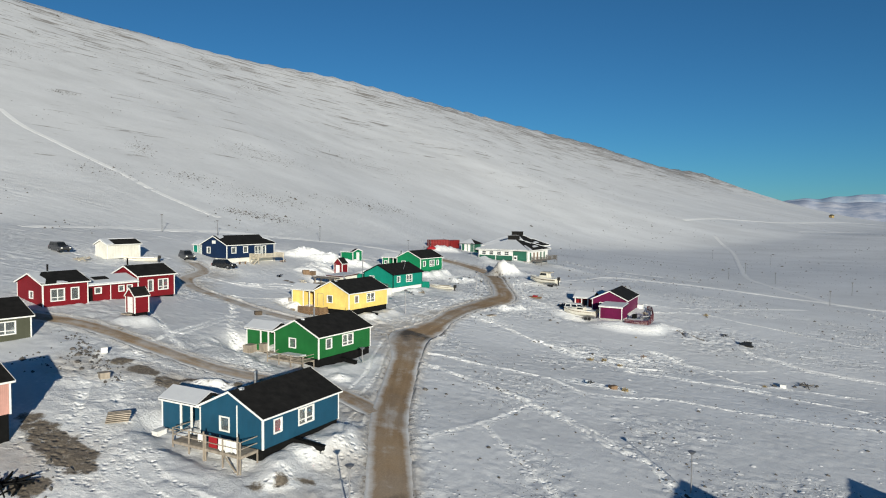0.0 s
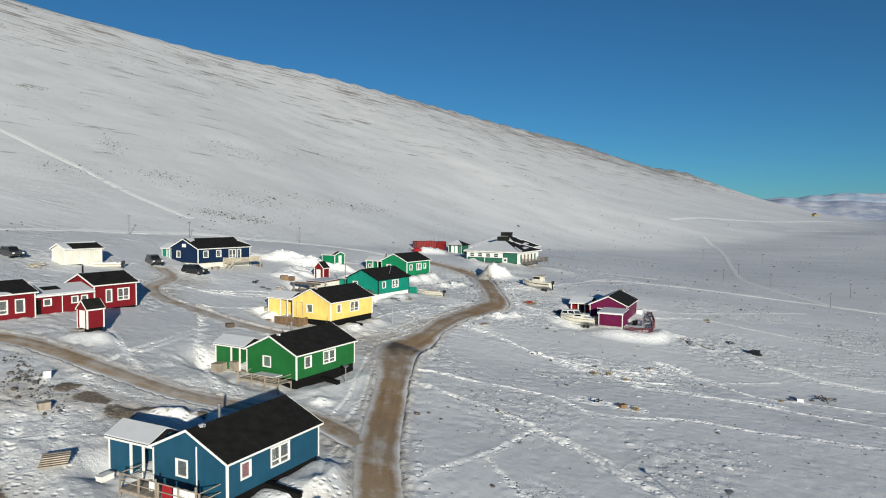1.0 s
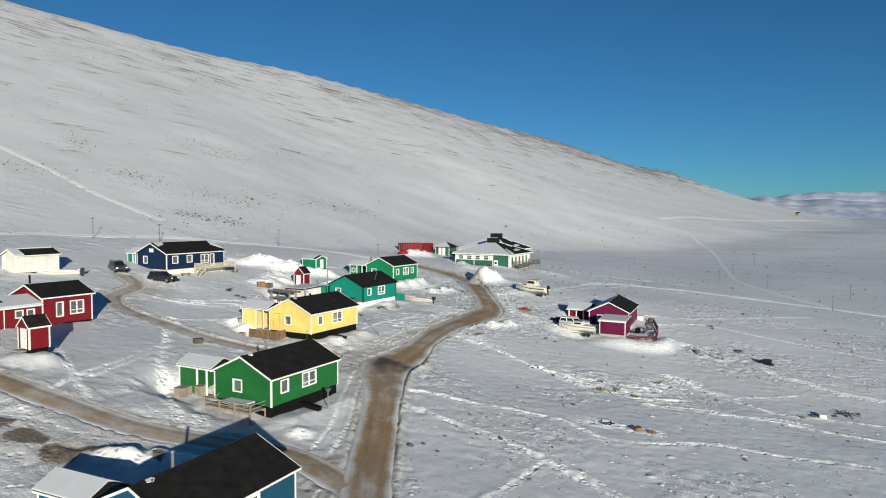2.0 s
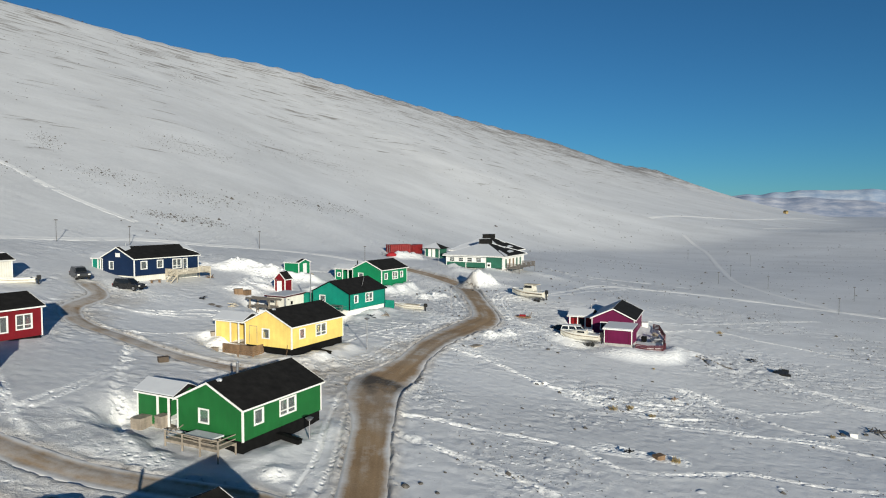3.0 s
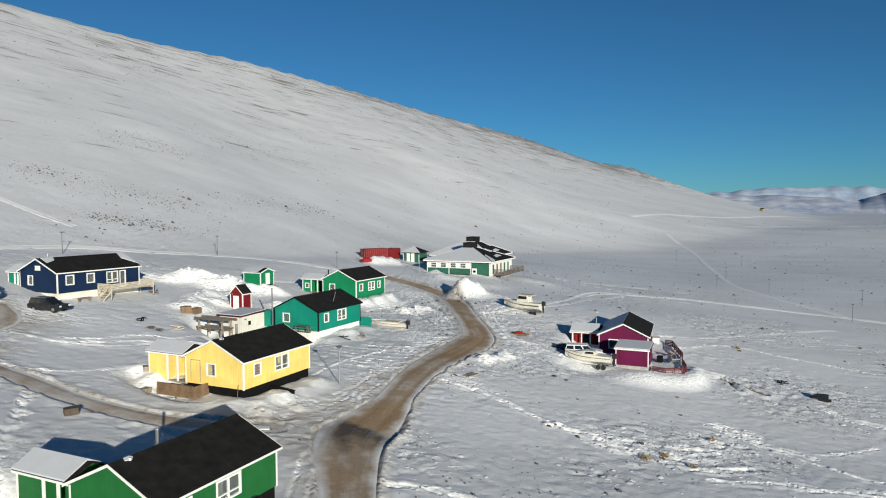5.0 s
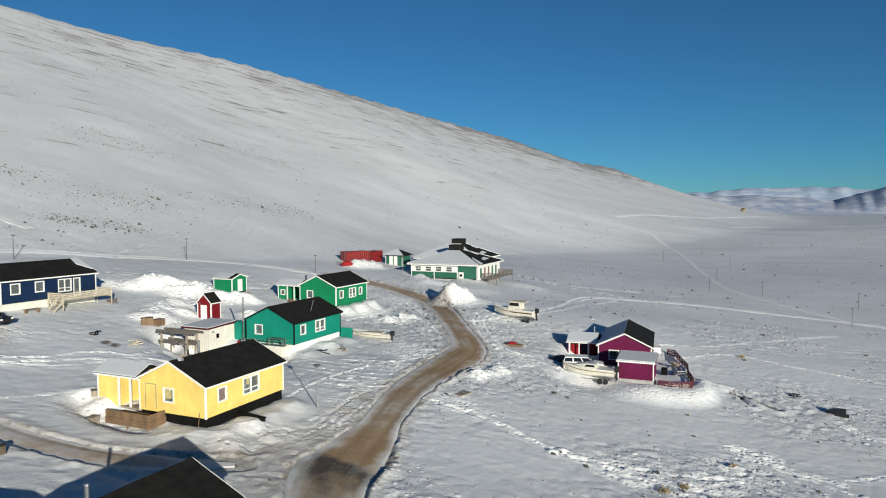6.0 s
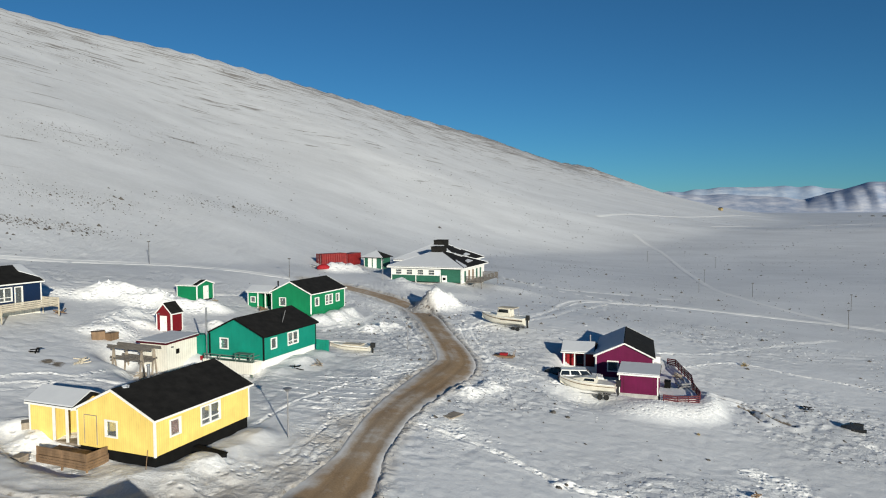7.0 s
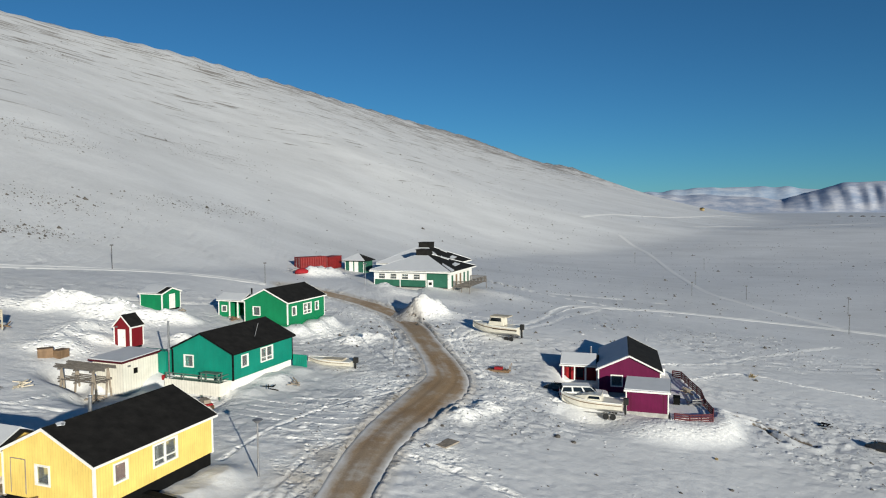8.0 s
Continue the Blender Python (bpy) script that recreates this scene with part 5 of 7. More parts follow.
part("roof_window", Solid().prism([(1.6, .75, 2.93), (1.6, 1.7, 3.2), (1.6, 1.7, 3.27), (1.6, .75, 3.0)], (2.0, 0, 0)), FELT, link, "bare black patch of roof")
part("fascia", Solid().box(-.02, -.39, 2.28, 7.22, -.355, 2.46), WHITE, link)
part("plinth", Solid().box(.05, .1, -1.2, 7.15, 4.9, -.02), DARK, link)
part("downpipe", Solid().rod((3.3, -.06, -.3), (3.3, -.06, 2.3), .05), WHITE, link)
part("entry_door", Solid().box(.25, -.03, 0, .85, 0, 2.0), DARK, link)
part("snow_patch", Solid().prism([(-.22, .1, 3.19), (.3, -.1, 3.11), (.9, .9, 3.49), (.7, 2.0, 3.9), (1.3, 2.8, 4.2), (-.22, 2.9, 4.24)], (0, 0, .08)), ROOF_SNOW, red_left)
part("snow_patch", Solid().prism([(1.6, -.2, 3.08), (3.0, -.22, 3.07), (2.6, .15, 3.21), (1.9, .3, 3.26)], (0, 0, .06)), ROOF_SNOW, red_left)
flue(red_left, 2.2, 3.0, 4.2, .9, mat=DARK)
flue(red_right, .4, 2.9, 4.25, 1.0, mat=DARK)

# navy house: side entry, deck, flue, bench
porch(navy, PAINT["teal"], 12.1, 7.4, 2.6, 2.8, 2.45, 3.2, opening=1.2)
flue(navy, 1.5, 3.9, 4.2, .5, .09)
part("snow_patch", Solid().prism([(.3, 2.3, 3.72), (.3, 3.6, 4.27), (1.9, 3.5, 4.24), (1.6, 2.8, 3.95)], (0, 0, .08)), ROOF_SNOW, navy)
part("snow_patch", Solid().prism([(11.0, 2.2, 3.66), (11.4, 3.65, 4.3), (12.3, 3.65, 4.3), (12.3, .6, 2.95)], (0, 0, .08)), ROOF_SNOW, navy)
part("attic_window", Solid().box(-.05, 3.2, 2.75, 0, 4.2, 3.35), WHITE, navy)
terrace("deck", NAVY @ pose(5.6, -2.6, 0), 0, 0, 6.6, 2.55, -.05, 1.3, "bleached wooden deck on posts beside the navy house", CREAM_WOOD, .8, True, "swe")
stairs = thing("stairs", NAVY @ pose(5.0, -2.4, 0), "short wooden stairs up to the bleached deck", "stairs")
for i in range(4):
    part("tread", Solid().box(.5 - i * .28, 0, -.3 - i * .27, .78 - i * .28, 1.1, -.25 - i * .27), CREAM_WOOD, stairs)
for y in (0, 1.1):
    part("stringer", Solid().beam((.7, y, -.25), (-.5, y, -1.35), .05, .18), CREAM_WOOD, stairs)
    part("handrail", Solid().beam((.7, y, .6), (-.5, y, -.45), .05, .07), CREAM_WOOD, stairs)

# decks of the three near houses
bdeck = terrace("deck", BLUE, -1.9, .55, -.06, 8.1, -.02, 1.6, "grey weathered timber deck on tall posts beside a blue house", PALE_WOOD, 1.1, False, "wsn")
part("edge_board", Solid().box(-1.97, .5, -.24, -1.93, 8.15, -.03), PALE_WOOD, bdeck)
part("edge_board", Solid().box(-1.93, .46, -.24, -.06, .5, -.03), PALE_WOOD, bdeck)
part("brace", Solid().beam((-1.9, 2.4, -.2), (-1.9, 1.0, -1.4), .09, .1), PALE_WOOD, bdeck)
terrace("deck", GREEN, -1.9, .7, -.06, 6.3, -.15, 1.5, "snowy grey timber deck beside a green house", PALE_WOOD, .7, False, "ws")
ydeck = terrace("deck", YELLOW, -1.75, 4.2, -.06, 8.8, -.25, 1.4, "brown boarded timber deck with solid parapet beside a yellow house", BROWN_WOOD, .5, True, "ws", boards_n=3)
for k in range(3):
    part("skirt_board", Solid().box(-1.84, 4.15, -.47 - k * .19, -1.81, 8.85, -.3 - k * .19), BROWN_WOOD, ydeck)
    part("skirt_board", Solid().box(-1.8, 4.11, -.47 - k * .19, -.06, 4.14, -.3 - k * .19), BROWN_WOOD, ydeck)
for m, rail_y in ((BLUE, .5), (BLUE, 4.2)):
    ob = thing("clothes_post", m @ pose(-2.03, rail_y + .2, 0), "thin grey timber post rising from a deck rail", "post")
    part("pole", Solid().box(-.05, -.05, -1.5, .05, .05, 1.5 if rail_y < 2 else 1.35), PALE_WOOD, ob)
wash = Solid().box(-1.86, 3.1, .12, -1.8, 4.0, 1.06)
single("blanket", wash, RED_CLOTH, BLUE, "red blanket hung over a deck rail", "laundry", "laundry on the deck rail")
def hung(y0, y1, drop):
    n = 10
    ring = [(-1.84 + .03 * math.sin(i * 1.7), y0 + (y1 - y0) * i / n, 1.06) for i in range(n + 1)]
    low = [(-1.86 + .06 * math.sin(i * 1.7 + 1), y0 + (y1 - y0) * i / n, 1.06 - drop - .1 * math.sin(i * 2.3)) for i in range(n + 1)]
    back = [(p[0] + .04, p[1], p[2]) for p in ring]
    lowb = [(p[0] + .04, p[1], p[2]) for p in low]
    return Solid().loft([ring + back[::-1], low + lowb[::-1]])
single("sheet", hung(.9, 2.9, .95), WHITE_CLOTH, BLUE, "white sheets drying over a deck rail", "laundry", "laundry on the deck rail")
single("sheet", hung(4.6, 5.2, .6), WHITE_CLOTH, BLUE, "white sheets drying over a deck rail", "laundry", "laundry on the deck rail")
outlet(BLUE, 3.9, .2, 3.1, -.3)
outlet(GREEN, 4.1, .2, 2.4, -.65)
outlet(YELLOW, 3.8, .2, 2.7, -.65)
pallets = thing("pallet_stack", GREEN @ pose(-.9, 2.6, -.25), "snow-covered stack of boards on a deck", "pallets")
for i, (x, y, tw) in enumerate(((0, 0, 4), (.1, .4, -7), (-.05, 1.3, 5))):
    for j in range(4):
        part("plank", Solid().beam((x - .5 + j * .3, y - 1.0, .12 + i * .16), (x - .4 + j * .3, y + 1.0 + tw * .02, .12 + i * .16), .25, .08), PALE_WOOD, pallets)
part("snow_layer", Solid().prism([(-.55, -.8, .52), (.65, -.9, .52), (.6, 2.0, .52), (-.5, 2.1, .52)], (0, 0, .12)), ROOF_SNOW, pallets)


def crate(name, m, w, d, h, mat, label, slats=4):
    ob = thing(name, m, label, "crate")
    part("box", Solid().box(-w / 2 + .03, -d / 2 + .03, 0, w / 2 - .03, d / 2 - .03, h - .04), mat, ob)
    for i in range(slats):
        z = h * (i + .12) / slats
        part("slat", Solid().box(-w / 2, -d / 2, z, w / 2, -d / 2 + .03, z + h / slats * .75), mat, ob)
        part("slat", Solid().box(-w / 2, -d / 2 + .03, z, -w / 2 + .03, d / 2, z + h / slats * .75), mat, ob)
    part("lid", Solid().box(-w / 2 - .03, -d / 2 - .03, h - .04, w / 2 + .03, d / 2 + .03, h), mat, ob)
    return ob


crate("crate", beside(GREEN, -.6, 10.6, 0, 8), 1.3, 1.1, .95, PALE_WOOD, "grey wooden crate beside a green house porch")
crate("crate", GREEN @ pose(-.1, 8.7, -.05), .9, .8, 1.0, PALE_WOOD, "tall wooden box at the porch entry")
crate("crate", on_snow(-26.5, 97.1, 30), 1.0, .7, .55, mottled("dull_brown_wood", (.10, .075, .055), .8), "low brown wooden crate standing on the snow")
crate("crate", beside(BLUE, -1.2, 10.6, 0, 5), 1.1, .6, .45, WHITE, "white box lying on the snow beside a porch", 2)
crate("crate", on_snow(-35.4, 70.8, 20), .6, .6, .6, WHITE, "white plastic box standing on rubble snow", 2)
crate("crate", on_snow(-32.6, 65.0, 40), .9, .8, .6, PALE_WOOD, "small weathered wooden box on the snow", 3)
crate("crate", beside(YELLOW, -2.6, 9.4, 0, 12), .8, .7, .5, PALE_WOOD, "wooden box beside the yellow house deck", 3)
crate("crate", on_snow(-24.6, 110.4, 20, -.05), 1.2, .9, .5, PALE_WOOD, "wooden box with thick snow on its lid", 3)
for x, y, turn in ((-27.5, 56.9, 25),):
    ob = thing("pallet_stack", on_snow(x, y, turn), "leaning stack of grey timber pallets on the snow", "pallets")
    for i in range(5):
        for j in range(3):
            part("plank", Solid().box(-.9 + .05 * i, -.55 + j * .4, .05 + i * .16, .9 + .05 * i, -.3 + j * .4, .13 + i * .16), PALE_WOOD, ob)
bench = thing("bench", beside(NAVY, 2.6, -1.4), "low brown wooden bench in the snow by a house", "bench")
part("seat", Solid().box(-.9, -.25, .38, .9, .25, .44), BROWN_WOOD, bench)
for x in (-.75, .65):
    part("leg", Solid().box(x, -.2, -.1, x + .08, .2, .38), BROWN_WOOD, bench)

GREEN_GREY = mottled("green_grey_table", (.10, .16, .135), .7, 2.0, .25, .3)
# teal house: deck over white panels, white store with a flat roof, drying rack, flues
terrace("deck", TEAL, -1.35, .5, -.06, 6.6, -.15, 1.6, "deck with grey rail over white panels by a teal house", mottled("green_grey_wood", (.12, .17, .145), .8, 2.0, .25, .3), .75, False, "ws")
table = thing("table", TEAL @ pose(-.7, 1.9, -.15), "grey-green garden table standing on a deck", "table")
part("tabletop", Solid().box(-.4, -1.0, .86, .4, 1.0, .92), GREEN_GREY, table)
for x in (-.32, .32):
    for y in (-.9, .9):
        part("leg", Solid().box(x - .04, y - .04, 0, x + .04, y + .04, .86), GREEN_GREY, table)
single("deck_skirt", Solid().box(-1.45, .4, -1.2, -1.41, 6.75, .0).box(-1.41, .4, -1.2, -.05, .44, .0), CREAM, TEAL, "white boarded skirt below a deck", "panel")
store = thing("store_annex", TEAL @ pose(-2.5, 8.5, 0), "white flat-roofed store with dark red edge by a teal house", "shed")
part("wall", Solid().box(-2.15, 0, -.9, 2.15, .12, 2.0), CREAM, store)
part("wall", Solid().box(-2.15, 3.5, -.9, 2.15, 3.62, 2.0), CREAM, store)
part("wall", Solid().box(-2.15, .125, -.9, -2.03, 3.495, 2.0), CREAM, store)
part("wall", Solid().box(2.03, .125, -.9, 2.15, 3.495, 2.0), CREAM, store)
part("roof", Solid().prism([(-2.4, -.2, 2.0), (-2.4, 3.85, 2.0), (-2.4, 3.85, 2.12), (-2.4, -.2, 2.12)], (4.8, 0, .2)), FELT, store)
part("snow_layer", Solid().prism([(-2.35, -.1, 2.125), (-2.35, 3.8, 2.125), (-2.35, 3.8, 2.24), (-2.35, -.1, 2.2)], (4.7, 0, .2)), ROOF_SNOW, store)
part("roof_edge", Solid().box(-2.45, -.24, 1.96, -2.41, 3.89, 2.14), RED_RAIL, store)
part("roof_edge", Solid().prism([(-2.41, -.24, 1.96), (-2.41, -.24, 2.13), (2.4, -.24, 2.33), (2.4, -.24, 2.16)], (0, .03, 0)), RED_RAIL, store)
part("hatch", Solid().box(-.9, -.04, .75, -.45, -.003, 1.25), DARK, store)
part("wall_lamp", Solid().box(-1.6, -.14, 1.5, -1.35, -.003, 1.65), GREY_METAL, store)
part("passage", Solid().box(2.2, -.9, -.9, 3.2, 2.4, 2.25), PAINT["teal"], store, "teal boarded passage to the house")
part("red_panel", Solid().box(1.55, -1.1, -.9, 2.15, -.95, .1), RED_CLOTH, store, "red panel leaning by the store")
flue(teal, -.5, 7.0, 2.6, 2.6, .09)
part("foot_pipe", Solid().rod((-.5, 7.0, -.9), (-.5, 7.0, 2.5), .06), STEEL, teal)
mast = thing("roof_mast", TEAL @ pose(4.9, 1.2, 3.0), "thin metal aerial mast on a black roof", "aerial")
part("rod", Solid().rod((0, 0, 0), (.4, -.2, 1.5), .03), GREY_METAL, mast)
GREY_WOOD = mottled("dark_grey_timber", (0.15, 0.135, 0.12), 0.85, 2.0, 0.3, 0.4, 0.02)
rack = thing("drying_rack", TEAL @ pose(-5.9, 11.7, 0), "weathered drying rack of poles on trestles", "rack")
for x in (-.8, .8):
    for y in (-1.9, 1.9):
        part("leg", Solid().beam((x - .3, y, -1.4), (x, y, 1.7), .13, .13), PALE_WOOD, rack)
        part("leg", Solid().beam((x + .35, y, -1.4), (x, y, 1.7), .13, .13), PALE_WOOD, rack)
for z in (.45, 1.6):
    for y in (-1.9, 0, 1.9):
        part("beam", Solid().beam((-1.2, y, z), (1.2, y, z + .03), .1, .14), GREY_WOOD, rack)
for i in range(8):
    x = -1.1 + i * .31
    part("pole", Solid().rod((x, -2.2 - .35 * (i * 7 % 4), 1.74), (x + .1 * (i % 3 - 1), 2.4 + .3 * (i * 5 % 4), 1.78), .06), GREY_WOOD, rack)
for i in range(5):
    x = -1.0 + i * .5
    part("pole", Solid().rod((x, -2.1 - .3 * (i * 3 % 4), .6), (x + .1, 2.3 + .25 * (i * 5 % 3), .62), .065), GREY_WOOD, rack)
single("barrel", Solid().rod((0, 0, 0), (0, 0, .9), .3, n=14), mottled("blue_plastic", (.02, .06, .2), .5), beside(TEAL, -4.5, 12.0), "blue plastic barrel under a drying rack", "barrel")
side_fence = thing("screen_fence", TEAL @ pose(9.85, -1.7, 0), "low teal boarded screen beside a teal house", "fence")
for i in range(8):
    part("board", Solid().box(.0, i * .22, -.9, .05, i * .22 + .2, .5), PAINT["teal"], side_fence)
part("rail", Solid().box(.05, 0, .2, .1, 1.75, .3), PAINT["teal"], side_fence)
wreck = thing("sledge", beside(TEAL, -3.2, .6, 0, 60), "old red sledge with junk, half in snow", "sled")
part("bed", Solid().box(-.9, -.4, .3, .9, .4, .42), RED_CLOTH, wreck)
for y in (-.42, .36):
    part("runner", Solid().box(-1.1, y, -.05, 1.1, y + .06, .3), BROWN_WOOD, wreck)
part("load", Solid().box(-.6, -.3, .42, .5, .3, .75), PALE_WOOD, wreck)


def branch_pile(m, n, spread, mat, label, name="timber_pile"):
    ob = thing(name, m, label, "timber")
    rnd = random.Random(int(spread * 100) + n)
    for i in range(n):
        a, c = rnd.uniform(0, 3.1), Vector((rnd.uniform(-spread, spread) * .5, rnd.uniform(-spread, spread) * .5, .08 + rnd.uniform(0, .45)))
        d = Vector((math.cos(a), math.sin(a), rnd.uniform(-.15, .3))) * rnd.uniform(.5, 1.1) * spread * .7
        part("pole", Solid().beam(c - d, c + d, .09, .09), mat, ob)
    return ob


branch_pile(beside(TEAL, -6.8, 9.6), 12, 1.1, PALE_WOOD, "heap of old poles below a drying rack")
branch_pile(beside(TEAL, 4.4, -3.6), 6, .9, PALE_WOOD, "few broken timbers lying in the snow")
branch_pile(beside(TEAL, 1.8, -2.6), 4, .8, DARK, "dark scrap timber lying beside a house")
branch_pile(on_snow(-26.2, 125.8), 9, .9, CREAM_WOOD, "pale driftwood logs lying in the snow")
crate("crate", on_snow(-27.2, 134.2, 20, -.1), 1.3, 1.0, .9, BROWN_WOOD, "broken brown crate half buried by shovelled snow", 3)
crate("crate", on_snow(-26.0, 134.6, 65, -.1), 1.2, .9, .8, BROWN_WOOD, "broken brown crate half buried by shovelled snow", 3)
branch_pile(on_snow(-18.2, 155.0), 10, 1.0, PALE_WOOD, "heap of timber by a small green shed")
branch_pile(beside(EMERALD, -.9, 7.6), 12, .9, BROWN_WOOD, "stack of scrap and sledge parts by a porch")
branch_pile(on_snow(-29.4, 45.4), 18, 1.6, DARK, "dark heap of scrap timber half buried by snow")
branch_pile(on_snow(55.0, 102.6), 9, 1.6, STONE, "scattered dark scrap lying on the snow")
branch_pile(beside(NAVY, 13.4, -1.4), 7, .9, BROWN_WOOD, "brown timber heaped at the end of a deck")
branch_pile(on_snow(-59.5, 112.0), 12, 1.6, CREAM_WOOD, "pale planks heaped before a white shed")
branch_pile(on_snow(-4.9, 197.6), 10, 1.3, GREY_METAL, "heap of scrap metal half under snow")


def bicycle(m):
    ob = thing("bicycle", m, "old black bicycle lying against snow", "bicycle")
    for x in (-.52, .52):
        ring = [Vector((x + .33 * math.cos(a), 0, .33 + .33 * math.sin(a))) for a in np.linspace(0, 2 * math.pi, 17)]
        s = Solid()
        for p, q in zip(ring, ring[1:]):
            s.rod(p, q, .022, n=5)
        part("wheel", s, RUBBER, ob)
    part("frame", Solid().rod((-.52, 0, .33), (-.15, 0, .8), .02).rod((-.15, 0, .8), (.4, 0, .85), .02).rod((.4, 0, .95), (.52, 0, .33), .02).rod((0, 0, .3), (.4, 0, .85), .02).rod((0, 0, .3), (-.52, 0, .33), .02).rod((0, 0, .3), (-.2, 0, .9), .02), GREY_METAL, ob)
    part("handlebar", Solid().rod((.38, -.28, 1.0), (.38, .28, 1.0), .02), GREY_METAL, ob)
    part("saddle", Solid().box(-.32, -.06, .9, -.08, .06, .96), RUBBER, ob)


bicycle(on_snow(-17.6, 125.4, 20))
# emerald house entry and flue
flue(emerald, .8, 6.0, 3.4, .8, .1, DARK)
# Dark sheet behind the pane stands in for an unlit porch room.
window(emerald, lambda a, d, z: (.06 + d * .3, a, z), 9.5, 1.2, 10.2, 1.9, blind=CAR_GLASS)
# small green shed: its gable with the door turns to the houses
gshed = gable_house("shed", spot(-19.0, 157.9, 8.95, 151.0), PAINT["emerald"], "small green garden shed with white trim and snowy roof", L=3.4, W=3.5, h=2.1, rise=.6, category="shed", over=.15, room=False)
door(gshed, FRONT, 1.2, 2.1, 1.8)
for sgn in (0, 1):
    y0, y1 = (-.1, 1.75) if sgn == 0 else (3.6, 1.75)
    part("snow_layer", Solid().prism([(.7, y0, 2.13), (.7, y1, 2.72), (.7, y1, 2.8), (.7, y0, 2.2)], (2.8, 0, 0)), ROOF_SNOW, gshed)

# house shoulders beyond the edge of view, whose shadows fall on the snow
for x, y, turn, paint, words in ((25.9, 28.6, 60, "red", "red boarded house with black roof on a snowy slope"), (44.2, 33.9, 60, "green", "green boarded house with black roof on a snowy slope")):
    z = float(land(x - 3.8, y + 32)) + .8
    gable_house("house", spot(x, y, z, turn), PAINT[paint], words, side=[(1.3, 1.0, 2.2, 2.05), two_light(4.3, .85, 6.2, 2.15)], plinth=3.0, **TYPE)
gable_house("house", spot(-38.2, 43.2, 4.4, 58), boarded("pink_boards", (.62, .33, .27)), "pale pink boarded house with a dark roof", side=[(1.3, 1.0, 2.2, 2.05)], plinth=3.0, **TYPE)

# small things on the near houses
part("hatch", Solid().box(-.03, 5.2, .25, -.003, 6.3, 2.2), PAINT["yellow"], yellow, "boarded yellow door panel")
part("hatch_edge", Solid().box(-.045, 5.14, .2, -.003, 5.19, 2.25).box(-.045, 6.31, .2, -.003, 6.36, 2.25).box(-.045, 5.2, 2.21, -.003, 6.3, 2.26), PALE_WOOD, yellow)
shovel = thing("shovel", YELLOW @ pose(-.55, .35, -1.0), "long-handled snow shovel leaning by a yellow wall", "shovel")
part("handle", Solid().rod((0, 0, 0), (.35, .1, 1.5), .025), BROWN_WOOD, shovel)
part("blade", Solid().box(-.05, -.2, -.35, .02, .2, .05), GREY_METAL, shovel)
part("downpipe", Solid().rod((-.05, 2.75, -.2), (-.05, 2.75, 3.2), .05), WHITE, blue, "white downpipe")
for ob, x in ((green, 1.0), (yellow, .9), (blue, 1.1)):
    part("roof_vent", Solid().rod((x, 3.25, 4.0), (x, 3.25, 4.3), .08, .06, 8), WHITE if ob is green else STEEL, ob)
    part("snow_patch", Solid().prism([(x - .3, 3.3, 4.18), (x + .1, 3.2, 4.13), (x + .3, 3.36, 4.2), (x + .15, 3.5, 4.27), (x - .25, 3.5, 4.27)], (0, 0, .07)), ROOF_SNOW, ob)
rails = thing("ladder_rack", GREEN @ pose(-.7, 6.1, -.2), "grey timber steps with a rail up to a deck", "stairs")
for i in range(3):
    part("tread", Solid().box(-.4, .1 + i * .28, -.2 - i * .22, .4, .36 + i * .28, -.15 - i * .22), PALE_WOOD, rails)
for x in (-.42, .42):
    part("stringer", Solid().beam((x, 0, -.1), (x, .95, -.85), .05, .16), PALE_WOOD, rails)
    part("handrail", Solid().beam((x, 0, .75), (x, .95, .1), .05, .07), PALE_WOOD, rails)


# ---- the school and its yard ----
SCHOOL = spot(22.59, 185.1, 7.19, 59.1)
school = thing("school_house", SCHOOL, "green and white hall with snowy hipped roofs and dark louvre boxes", "hall")
GREENB = PAINT["bottle"]


def hip_block(ob, x0, y0, x1, y1, h, top, bare, over=.7):
    cx, cy = (x0 + x1) / 2, (y0 + y1) / 2
    c = [(x0 - over, y0 - over), (x1 + over, y0 - over), (x1 + over, y1 + over), (x0 - over, y1 + over)]
    t = [(cx - .9, cy - .9), (cx + .9, cy - .9), (cx + .9, cy + .9), (cx - .9, cy + .9)]
    for i in range(4):
        j = (i + 1) % 4
        ring = [Vector((*c[i], h)), Vector((*c[j], h)), Vector((*t[j], top)), Vector((*t[i], top))]
        part("roof_slope", Solid().prism(ring, (0, 0, -.15)), FELT, ob)
        n = (ring[1] - ring[0]).cross(ring[2] - ring[0]).normalized()
        up = n * .02
        if i in bare:
            # torn snow: strips left along the lower edge and the ridge
            for k, (a, b, lo, hi) in enumerate(((.02, .16, .0, .45), (.40, .72, .2, .36), (.80, .97, .55, .8))):
                q = lambda s_, r_: (ring[0].lerp(ring[1], s_)).lerp(ring[3].lerp(ring[2], s_), r_) + up
                part("snow_patch", Solid().prism([q(a, lo), q(b, lo + .04), q(b * .9 + a * .1, hi), q(a + .04, hi - .05)], n * .1), ROOF_SNOW, ob)
        else:
            m_ = sum(ring, Vector()) / 4
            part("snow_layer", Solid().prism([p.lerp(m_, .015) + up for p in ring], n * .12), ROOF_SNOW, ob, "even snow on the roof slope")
    part("eave_board", Solid().box(x0 - over, y0 - over - .03, h - .25, x1 + over, y0 - over, h - .02).box(x0 - over - .03, y0 - over, h - .25, x0 - over, y1 + over, h - .02).box(x1 + over, y0 - over, h - .25, x1 + over + .03, y1 + over, h - .02), WHITE, ob)


